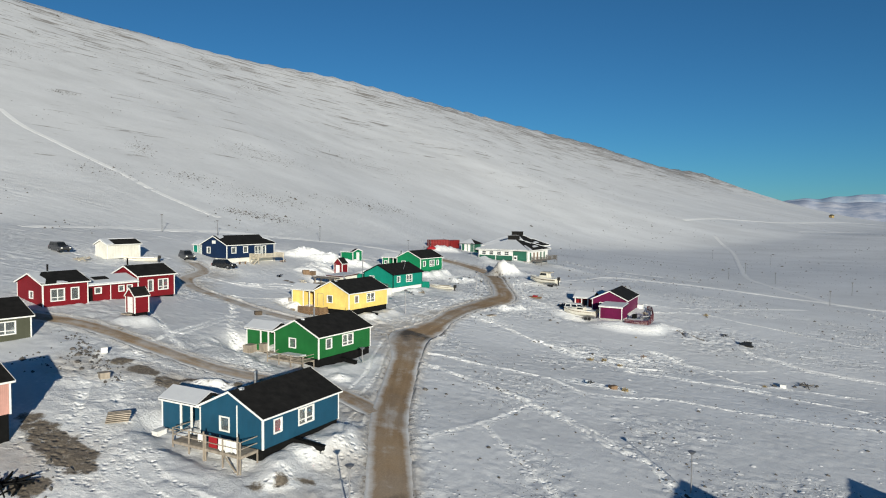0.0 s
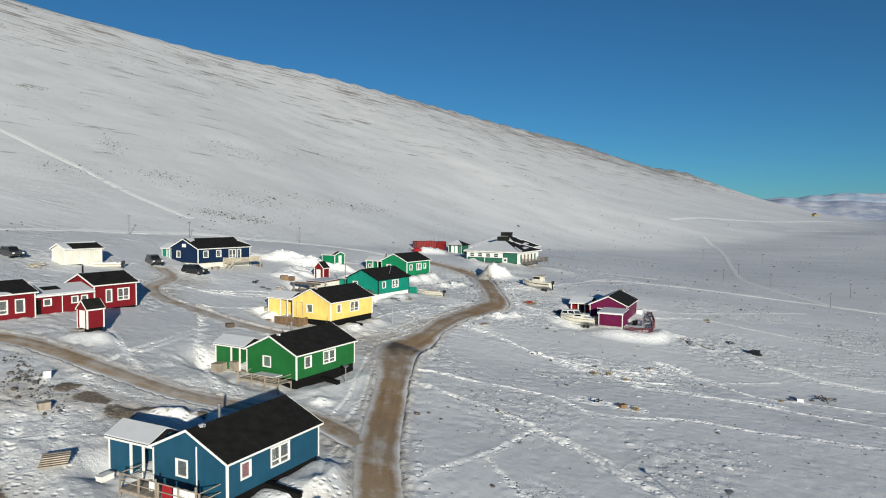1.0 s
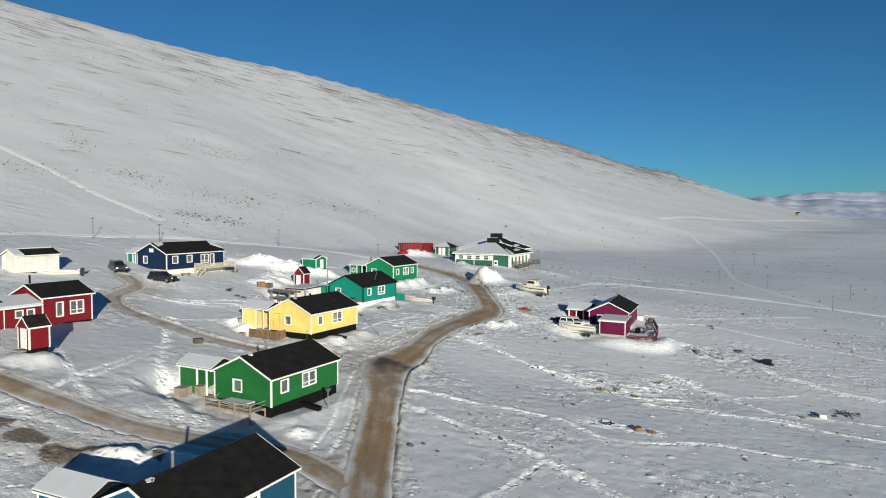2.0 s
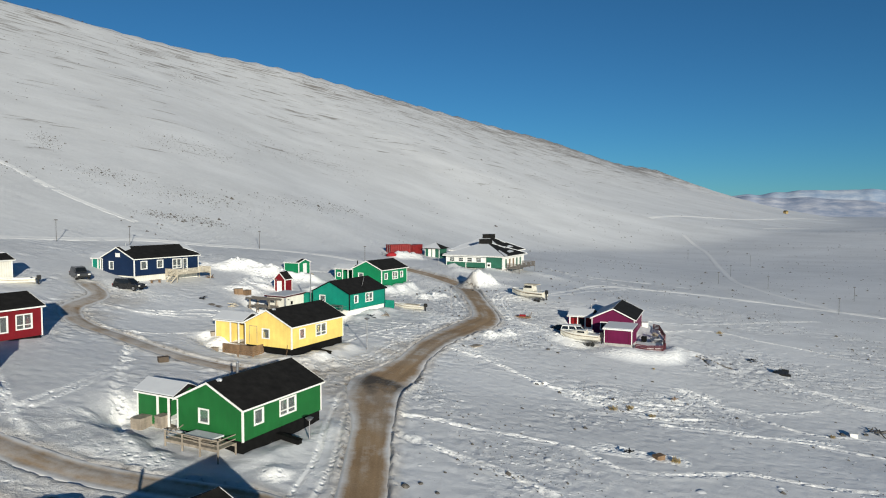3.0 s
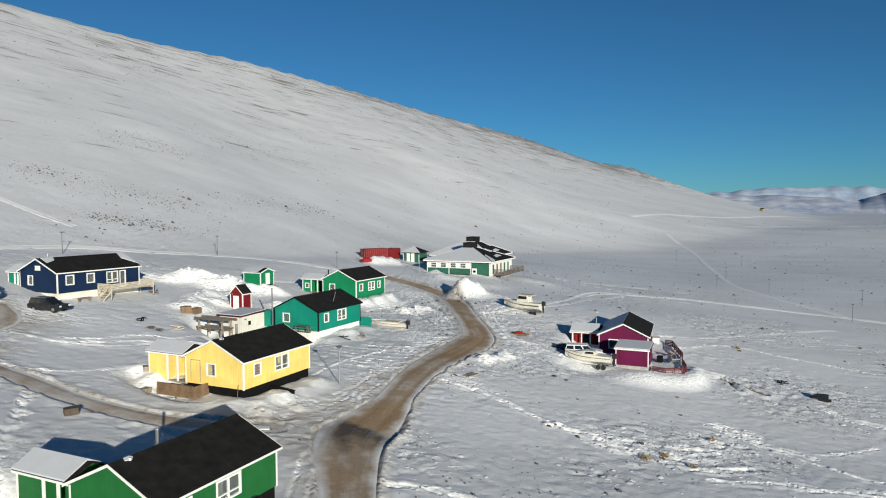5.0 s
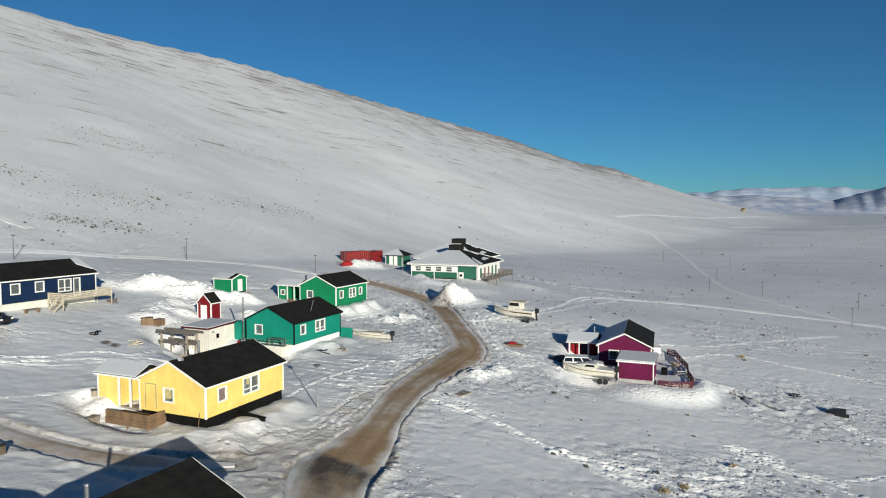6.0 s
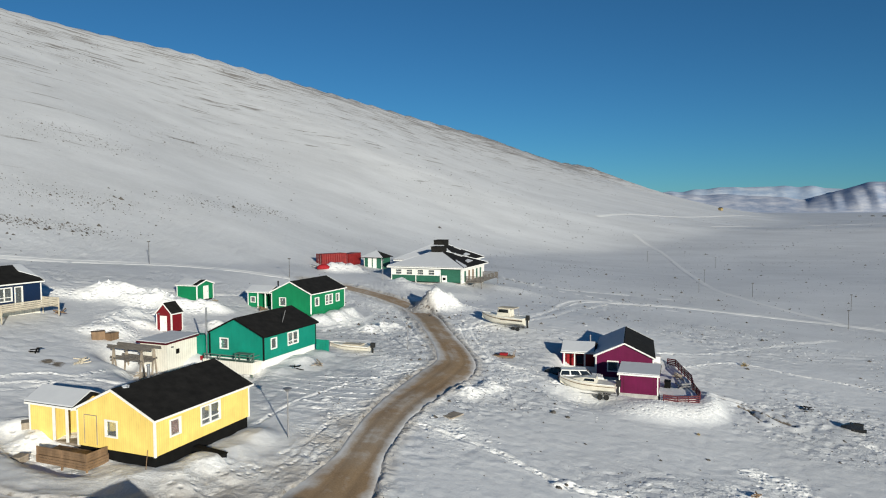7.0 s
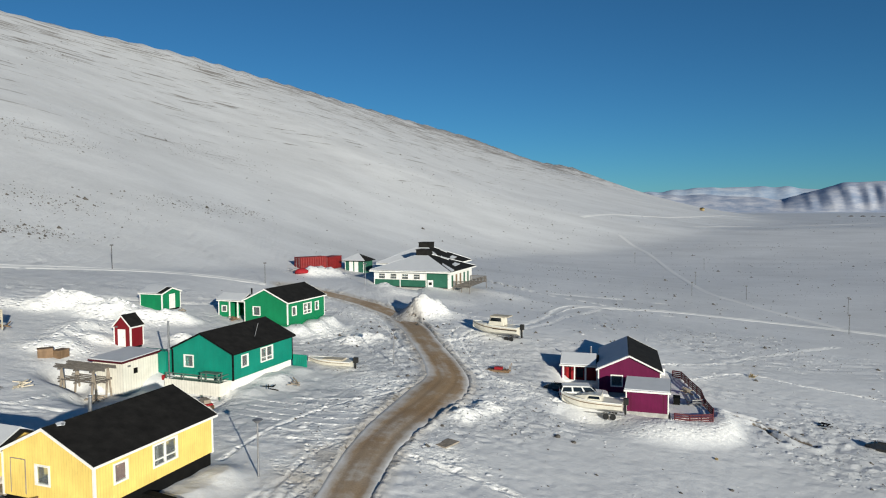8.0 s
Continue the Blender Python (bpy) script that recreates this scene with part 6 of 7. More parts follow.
hip_block(school, 0, 0, 14.3, 14.9, 2.9, 5.5, (0,))
hip_block(school, 8.5, 3.5, 22.5, 17.5, 3.5, 6.6, (0,))
wins = [(5.6 + 2.35 * i, 1.35, 6.9 + 2.35 * i, 2.3) for i in range(4)]
s = Solid()
wall_panel(s, 14.9, 1.2, [], FRONT)
part("wall", s, GREENB, school)
s = Solid()
wall_panel(s, 10.6, 1.65, [(a - 4.3, b - 1.22, c - 4.3, d_ - 1.22) for a, b, c, d_ in wins], lambda a, d, z: (d, a + 4.3, z + 1.22))
part("wall_band", s, WHITE, school, "white upper wall band")
part("wall", Solid().box(0, 0, 1.21, .16, 4.29, 2.87), GREENB, school)
# Dark sheets behind the panes put in the gloom of the rooms.
for w in wins:
    window(school, FRONT, *w, frame_mat=WHITE, blind=CAR_GLASS, border=.06, cross=((1.85, w[0], w[2]),))
for y in (0, 4.3, 9.5, 14.76):
    part("pilaster", Solid().box(-.05, y, -.2, .1, y + .16, 2.87), WHITE, school)
part("entrance_hatch", Solid().box(-.06, 3.0, -.1, -.01, 4.1, 1.3), WHITE, school, "pale hatch with a dark opening")
part("hatch_opening", Solid().box(-.09, 3.25, .4, -.06, 3.85, .9), DARK, school)
part("wall", Solid().box(.17, 0, -.2, 14.3, .16, 2.87), WHITE, school, "white side wall")
part("wall", Solid().box(14.14, .17, -.2, 14.3, 14.9, 2.87), GREENB, school)
part("wall", Solid().box(.17, 14.74, -.2, 14.1, 14.9, 2.87), GREENB, school)
part("wall", Solid().box(8.7, 3.7, 2.9, 22.3, 17.3, 3.1), WHITE, school)
part("wall", Solid().box(14.4, 3.7, -.2, 22.3, 17.3, 2.9), GREENB, school)
for i in range(5):
    x = 1.6 + i * 2.4
    part("side_door", Solid().box(x, -.04, .0, x + .9, -.003, 2.1), BROWN_WOOD if i in (1, 2) else GREENB, school)
part("plinth", Solid().box(.1, .1, -1.4, 14.2, 14.8, -.21), CONCRETE, school)
for x, y, z in ((7.15, 7.45, 5.45), (15.5, 10.2, 6.4)):
    box_ = part("louvre_box", Solid().box(x - 1.5, y - 1.15, z, x + 1.5, y + 1.15, z + 1.05), FELT, school, "black louvred roof box")
    part("louvre_lid", Solid().box(x - 1.6, y - 1.25, z + 1.05, x + 1.6, y + 1.25, z + 1.13), FELT, box_)
terrace("deck", SCHOOL @ pose(2.0, -3.4, 0), 0, 0, 11.0, 3.2, .1, 1.4, "weathered timber deck with rails beside the hall", GREY_WOOD, 1.0, True, "wse", boards_n=4)

# hip-roofed pavilion
pav = thing("pavilion", spot(9.1, 207.6, 8.55, 59), "small green and white pavilion with snowy hipped roof", "hut")
part("wall", Solid().box(0, 0, -.4, .12, 4.4, 2.2), GREENB, pav)
part("wall", Solid().box(.13, 0, -.4, 4.2, .12, 2.2), GREENB, pav)
part("wall", Solid().box(4.08, .13, -.4, 4.2, 4.4, 2.2).box(.13, 4.28, -.4, 4.07, 4.4, 2.2), GREENB, pav)
for y in (.0, 1.3, 2.5, 4.28):
    w_ = .9 if y in (1.3, 2.5) else .12
    part("white_door" if w_ > .5 else "corner_board", Solid().box(-.05, y, -.35, -.003, y + w_, 2.0), WHITE, pav)
hip = [(-.5, -.5), (4.7, -.5), (4.7, 4.9), (-.5, 4.9)]
for i in range(4):
    a, b = hip[i], hip[(i + 1) % 4]
    ring = [Vector((*a, 2.2)), Vector((*b, 2.2)), Vector((2.1, 2.2, 3.6))]
    part("roof_slope", Solid().prism(ring, (0, 0, -.1)), FELT, pav)
    if i in (2, 3):
        n = (ring[1] - ring[0]).cross(ring[2] - ring[0]).normalized()
        part("snow_layer", Solid().prism([p + n * .02 for p in ring], n * .08), ROOF_SNOW, pav)


def container(m):
    """A corrugated steel shipping container with doors and corner castings."""
    ob = thing("shipping_container", m, "red corrugated steel shipping container in the snow", "container", "red containers")
    L, W, H = 6.06, 2.44, 2.59
    for y, sg in ((0, -1), (W, 1)):
        n = 44
        ring = [(L * i / n, y + sg * (.02 if (i // 2) % 2 else -.03), .15) for i in range(n + 1)]
        top = [(p[0], p[1], H - .12) for p in ring]
        in0 = [(p[0], y - sg * .08, .15) for p in ring]
        in1 = [(p[0], y - sg * .08, H - .12) for p in ring]
        part("side_panel", Solid().loft([ring + in0[::-1], top + in1[::-1]]), RED_METAL, ob)
    part("roof", Solid().box(.05, .05, H - .12, L - .05, W - .05, H - .02), RED_METAL, ob)
    part("floor", Solid().box(.05, .05, 0, L - .05, W - .05, .14), RED_METAL, ob)
    part("end_panel", Solid().box(L - .08, .08, .15, L - .02, W - .08, H - .13), RED_METAL, ob)
    for k in (0, 1):
        d = part("door", Solid().box(-.03, .1 + k * 1.13, .15, .03, 1.2 + k * 1.13, H - .13), RED_METAL, ob)
        part("lock_bar", Solid().rod((-.06, .45 + k * 1.13, .15), (-.06, .45 + k * 1.13, H - .13), .025), GREY_METAL, d)
    for x in (.08, L - .08):
        for y in (.04, W - .04):
            part("corner_post", Solid().box(x - .08, y - .06, 0, x + .08, y + .06, H), RED_METAL, ob)
    return ob


c1 = container(on_snow(-3.9, 203.4, 30, -.3))
for p, turn in (((1.9, 207.4), 62),):
    q = at(*p)
    copy_thing(c1, pose(q.x, q.y, q.z, 0, 0, turn))
tarp = Solid()
rings = []
for k, x in enumerate(np.linspace(-1.3, 1.3, 7)):
    r = .95 * math.sqrt(max(.05, 1 - (x / 1.45) ** 2)) * (1 + .06 * math.sin(k * 2.1))
    rings.append([(x, r * math.cos(a) * .9, max(0, r * math.sin(a))) for a in np.linspace(-.15, math.pi + .15, 11)])
tarp.loft(rings)
single("tarpaulin_bale", tarp, RED_CLOTH, on_snow(-3.6, 194.6, 20), "red tarpaulin bale half buried in snow", "bale", smooth=True)

# ---- purple house: wing, garage, fence ----
WX = 2.5
for q in ((WX, 7.0, -1.2, WX + .14, 11.1, .55), (WX, 8.3, .55, WX + .14, 8.5, 2.4), (WX, 10.9, .55, WX + .14, 11.1, 2.4), (WX, 6.95, .55, WX + .14, 7.15, 2.4), (WX, 9.6, .55, WX + .14, 9.75, 2.4)):
    part("wing_post", Solid().box(*q), WHITE, purple, "white painted post and sill")
part("wing_wall", Solid().box(WX, 11.105, -1.2, WX + 3.9, 11.22, 2.4), PAINT["purple"], purple)
part("wing_wall", Solid().box(WX + 3.78, 7.0, -1.2, WX + 3.9, 11.1, 2.4), PAINT["purple"], purple)
part("wing_back", Solid().box(WX + .8, 7.0, -1.2, WX + .9, 11.1, 2.4), PAINT["red"], purple, "dark red inner wall")
part("wing_window", Solid().box(WX + .74, 8.7, .7, WX + .795, 9.5, 1.8), CAR_GLASS, purple)
part("wing_door", Solid().box(WX + .74, 9.9, -.2, WX + .795, 10.7, 1.9), RED_CLOTH, purple)
part("wing_end", Solid().prism([(WX, 11.1, 2.405), (WX + 3.9, 11.1, 2.405), (WX + 1.95, 11.1, 3.2)], (0, .12, 0)), PAINT["purple"], purple)
for x0, x1 in ((WX - .35, WX + 1.95), (WX + 4.25, WX + 1.95)):
    w = x0 < WX + 1
    part("wing_roof", Solid().prism([(x0, 6.9, 2.42), (x1, 6.9, 3.32), (x1, 6.9, 3.22), (x0, 6.9, 2.32)], (0, 4.5, 0)), FELT, purple)
    part("snow_layer", Solid().prism([(x0 + (.04 if w else -.04), 7.2, 2.44), (x1, 7.2, 3.34), (x1, 7.2, 3.46), (x0 + (.1 if w else -.1), 7.2, 2.56)], (0, 4.15, 0)), ROOF_SNOW, purple)
part("wing_fascia", Solid().box(WX - .40, 7.1, 2.25, WX - .36, 11.42, 2.41), WHITE, purple)
# Thin pale layer over the roof slope on the wing's side.
part("thin_pale_layer", Solid().prism([(-.2, 7.05, 2.66), (-.2, 3.55, 4.3), (12.0, 3.55, 4.3), (12.0, 7.05, 2.66)], (0, .015, .05)), ROOF_SNOW, purple, "thin pale layer on the roof slope above the wing")
flue(purple, 5.6, 7.9, 3.0, 1.0, .1, GREY_METAL)
GARAGE = spot(33.3, 126.8, .5, 60.0)
gar = thing("garage", GARAGE, "plum purple garage with white trim and snowy roof", "garage")
part("wall", Solid().box(0, 0, -.1, .12, 4.25, 2.05), PAINT["purple"], gar)
part("wall", Solid().box(.13, 0, -.1, 3.8, .12, 2.2).box(.13, 4.13, -.1, 3.8, 4.25, 2.2).box(3.68, .13, -.1, 3.8, 4.12, 2.2), PAINT["purple"], gar)
part("roof", Solid().prism([(-.25, -.2, 2.06), (4.0, -.2, 2.4), (4.0, -.2, 2.52), (-.25, -.2, 2.18)], (0, 4.65, 0)), FELT, gar)
part("snow_layer", Solid().prism([(-.2, -.15, 2.19), (3.95, -.15, 2.525), (3.95, -.15, 2.66), (-.16, -.15, 2.3)], (0, 4.55, 0)), ROOF_SNOW, gar)
part("fascia", Solid().box(-.29, -.2, 2.0, -.255, 4.45, 2.18), WHITE, gar)
for y in (-.02, 4.15):
    part("corner_board", Solid().box(-.03, y, -.1, .1, y + .12, 2.0), WHITE, gar)
part("plinth", Solid().box(.02, .02, -.9, 3.75, 4.2, -.105), CONCRETE, gar)
for y in (.5, 3.7):
    part("door_seam", Solid().box(-.02, y, .0, -.002, y + .04, 1.95), RED_RAIL, gar)


def rail_fence(name, run, high, mat, label, rails=4):
    ob = thing(name, pose(*run[0]), label, "fence")
    inv = Matrix.Translation(-Vector(run[0]))
    for a, b in zip(run, run[1:]):
        a, b = inv @ Vector(a), inv @ Vector(b)
        n = max(1, round((b - a).length / 1.4))
        for i in range(n):
            p = a.lerp(b, i / n)
            part("post", Solid().box(p.x - .05, p.y - .05, p.z - .7, p.x + .05, p.y + .05, p.z + high), mat, ob)
        for k in range(rails):
            z = Vector((0, 0, high * (k + 1) / rails - .06))
            part("rail", Solid().beam(a + z, b + z, .035, .17), mat, ob)
    e = inv @ Vector(run[-1])
    part("post", Solid().box(e.x - .05, e.y - .05, e.z - .7, e.x + .05, e.y + .05, e.z + high), mat, ob)
    return ob


rail_fence("fence", [(33.8, 126.5, -.35), (35.4, 126.3, -.6), (37.9, 126.1, -.6), (38.9, 127.6, -.5)], .95, RED_RAIL, "maroon painted rail fence round a yard", 4)
rail_fence("fence", [(38.9, 127.7, -.5), (39.7, 130.4, -.35), (41.3, 133.7, -.25), (42.5, 138.3, -.15), (43.3, 141.3, -.05), (42.6, 142.2, -.05)], .95, RED_RAIL, "maroon painted rail fence curving round a yard", 4)
yard = [(33.6, 126.8), (37.7, 126.5), (38.6, 127.8), (39.4, 130.4), (41.0, 133.7), (42.2, 138.2), (43.0, 141.2), (40.9, 142.4)]
s = Solid().prism([(x, y, -.55 + .004 * (y - 126)) for x, y in yard] , (0, 0, .5))
single("terrace", s, SNOW, pose(0, 0, 0), "snow-covered terrace inside a maroon fence", "terrace")
branch_pile(pose(38.6, 130.6, .0), 16, 1.3, GREY_METAL, "heap of grey scrap on a snowy terrace", "scrap_heap")
branch_pile(pose(40.2, 134.5, .1), 10, 1.0, PALE_WOOD, "timber leaning by a terrace fence")
crate("crate", pose(37.0, 131.6, -.02, 0, 0, 60), 1.3, .7, .75, DARK, "dark box standing on a snowy terrace", 3)
crate("crate", pose(41.4, 143.0, .1, 0, 0, 64), 1.7, 1.0, 1.1, WHITE, "white box with snow on it behind a house", 2)


# ---- boats, vehicles, sledges ----
def hull(L, B, D, n=11):
    """A pointed hull, stern at x=0 and bow at x=L."""
    rings = []
    for i in range(n):
        u = i / (n - 1)
        w = B / 2 * (1 - max(0, (u - .35) / .65) ** 2.2) + .03
        keel = D * (.12 + .55 * max(0, (u - .55) / .45) ** 2)
        sheer = D * (1 + .3 * u * u)
        rings.append([(L * u, -w, sheer), (L * u, -w * .86, keel + D * .32), (L * u, 0, keel), (L * u, w * .86, keel + D * .32), (L * u, w, sheer)])
    return rings


def motor_boat(m, L, label, cuddy=True, trailer=True, house=False):
    ob = thing("motor_boat", m, label, "boat", "boats ashore")
    B, D, z0 = L * .36, L * (.2 if trailer else .15), .5 if trailer else .0
    up = lambda r: [[(x, y, z + z0) for x, y, z in q] for q in r]
    r = up(hull(L, B, D))
    part("hull", Solid().loft(r), GELCOAT, ob, smooth=False)
    stripe = Solid()
    for a, b in zip(r, r[1:]):
        for k, m_ in ((0, 1), (4, 3)):
            e = Vector((0, -.02 if k == 0 else .02, 0))
            p = [Vector(q[k]).lerp(Vector(q[m_]), f_) + e for q, f_ in ((a, .3), (b, .3), (b, .42), (a, .42))]
            stripe.add(p, [(0, 1, 2, 3)])
    part("stripe", stripe, BROWN_WOOD, ob, "thin brown stripe along the hull")
    rail = Solid()
    for a, b in zip(r, r[1:]):
        rail.beam(a[0], b[0], .05, .07).beam(a[4], b[4], .05, .07)
    part("gunwale", rail, WHITE, ob)
    if cuddy:
        zt = z0 + D
        c = Solid().loft([[(L * .32, -B * .36, zt), (L * .32, B * .36, zt), (L * .34, B * .30, zt + .56), (L * .34, -B * .30, zt + .56)], [(L * .62, -B * .34, zt + .05), (L * .62, B * .34, zt + .05), (L * .55, B * .27, zt + .56), (L * .55, -B * .27, zt + .56)], [(L * .86, -B * .14, zt + .12), (L * .86, B * .14, zt + .12), (L * .84, B * .12, zt + .22), (L * .84, -B * .12, zt + .22)]])
        cab = part("cuddy", c, GELCOAT, ob)
        part("windscreen", Solid().prism([(L * .60, -B * .29, zt + .2), (L * .60, B * .29, zt + .2), (L * .555, B * .25, zt + .5), (L * .555, -B * .25, zt + .5)], (.05, 0, .03)), CAR_GLASS, cab)
        for sg in (-1, 1):
            part("side_window", Solid().prism([(L * .36, sg * B * .345, zt + .2), (L * .56, sg * B * .325, zt + .2), (L * .53, sg * B * .305, zt + .46), (L * .37, sg * B * .315, zt + .46)], (0, sg * .03, 0)), CAR_GLASS, cab)
        part("roof_rack", Solid().rod((L * .34, -B * .3, zt + .8), (L * .34, B * .3, zt + .8), .03).rod((L * .34, -B * .3, zt + .5), (L * .34, -B * .3, zt + .8), .03).rod((L * .34, B * .3, zt + .5), (L * .34, B * .3, zt + .8), .03), GREY_METAL, cab)
        part("bow_rail", Solid().rod((L * .62, -B * .38, zt + .15), (L * .97, 0, zt + .5), .02).rod((L * .62, B * .38, zt + .15), (L * .97, 0, zt + .5), .02), STEEL, ob)
    if house:
        zt = z0 + D
        wh = part("wheelhouse", Solid().loft([[(L * .30, -B * .34, zt + .1), (L * .62, -B * .32, zt + .1), (L * .56, -B * .28, zt + 1.25), (L * .33, -B * .29, zt + 1.25)], [(L * .30, B * .34, zt + .1), (L * .62, B * .32, zt + .1), (L * .56, B * .28, zt + 1.25), (L * .33, B * .29, zt + 1.25)]]), GELCOAT, ob)
        part("canopy", Solid().box(L * .2, -B * .33, zt + 1.25, L * .58, B * .33, zt + 1.36), CREAM_WOOD, wh, "tan canopy over the wheelhouse")
        for sg in (-1, 1):
            part("side_window", Solid().prism([(L * .34, sg * B * .335, zt + .65), (L * .58, sg * B * .315, zt + .65), (L * .55, sg * B * .297, zt + 1.12), (L * .35, sg * B * .305, zt + 1.12)], (0, sg * .02, 0)), CAR_GLASS, wh)
            part("canopy_post", Solid().rod((L * .21, sg * B * .32, zt), (L * .21, sg * B * .32, zt + 1.25), .03), GREY_METAL, wh)
        part("windscreen", Solid().prism([(L * .60, -B * .28, zt + .65), (L * .60, B * .28, zt + .65), (L * .575, B * .25, zt + 1.15), (L * .575, -B * .25, zt + 1.15)], (.03, 0, 0)), CAR_GLASS, wh)
        part("foredeck", Solid().loft([[(L * .58, -B * .34, zt + .02), (L * .58, B * .34, zt + .02), (L * .58, B * .25, zt + .3), (L * .58, -B * .25, zt + .3)], [(L * .93, -B * .12, zt + .12), (L * .93, B * .12, zt + .12), (L * .93, B * .08, zt + .2), (L * .93, -B * .08, zt + .2)]]), GELCOAT, ob)
        part("rub_strake", Solid().beam((0, -B * .5, z0 + D * .72), (L * .5, -B * .49, z0 + D * .78), .04, .08).beam((0, B * .5, z0 + D * .72), (L * .5, B * .49, z0 + D * .78), .04, .08), RUBBER, ob)
    part("outboard", Solid().box(-.55, -.2, z0 + D * .75, -.05, .2, z0 + D + .35).box(-.35, -.07, z0 - .1, -.15, .07, z0 + D * .75), RUBBER, ob, "black outboard motor")
    if trailer:
        t = part("trailer", Solid().beam((-.3, -.5, .45), (L * .7, -.5, .48), .08, .1).beam((-.3, .5, .45), (L * .7, .5, .48), .08, .1).beam((L * .7, -.5, .48), (L * 1.12, 0, .4), .08, .1).beam((L * .7, .5, .48), (L * 1.12, 0, .4), .08, .1).beam((.9, -.85, .38), (.9, .85, .38), .08, .08).beam((1.6, -.85, .38), (1.6, .85, .38), .08, .08), GREY_METAL, ob, "galvanised boat trailer")
        for x in (.9, 1.6):
            for sg in (-1, 1):
                part("wheel", Solid().rod((x, sg * .85, .3), (x, sg * 1.03, .3), .3, n=16), RUBBER, t)
    return ob


def heading(a, b):
    return math.degrees(math.atan2(b[1] - a[1], b[0] - a[0]))


motor_boat(on_snow(28.5, 127.3, heading((28.5, 127.3), (23.4, 130.3)), .0), 6.2, "cream motor boat with cuddy on a trailer by a garage")
motor_boat(on_snow(25.2, 151.0, heading((25.2, 151.0), (20.6, 154.8)), .0), 7.0, "cream cabin boat on a trailer in the snow", False, True, True)
dinghy = motor_boat(on_snow(2.0, 137.5, 154, .0), 5.3, "open white dinghy lying on the snow beside a teal house", False, False)
part("thwart", Solid().box(1.2, -.7, .55, 1.5, .7, .6).box(2.4, -.7, .58, 2.7, .7, .63), BROWN_WOOD, dinghy)
part("tarpaulin", Solid().box(1.0, -.6, .75, 3.4, .6, .95), CREAM_WOOD, dinghy)


hulk = motor_boat(on_snow(-50.6, 120.4, 200, .0), 5.6, "old pale open boat hauled up beside a white shed", False, False)
part("thwart", Solid().box(1.2, -.7, .55, 1.5, .7, .6).box(2.6, -.7, .6, 2.9, .7, .65), PALE_WOOD, hulk)
part("tarpaulin", Solid().box(.6, -.75, .78, 2.6, .75, .98), WHITE_CLOTH, hulk)


def wheels(ob, spots, r=.36):
    for x, y in spots:
        sg = 1 if y > 0 else -1
        w = part("wheel", Solid().rod((x, y - sg * .12, r), (x, y + sg * .1, r), r, n=18), RUBBER, ob)
        part("rim", Solid().rod((x, y + sg * .09, r), (x, y + sg * .115, r), r * .6, n=14), GREY_METAL, w)


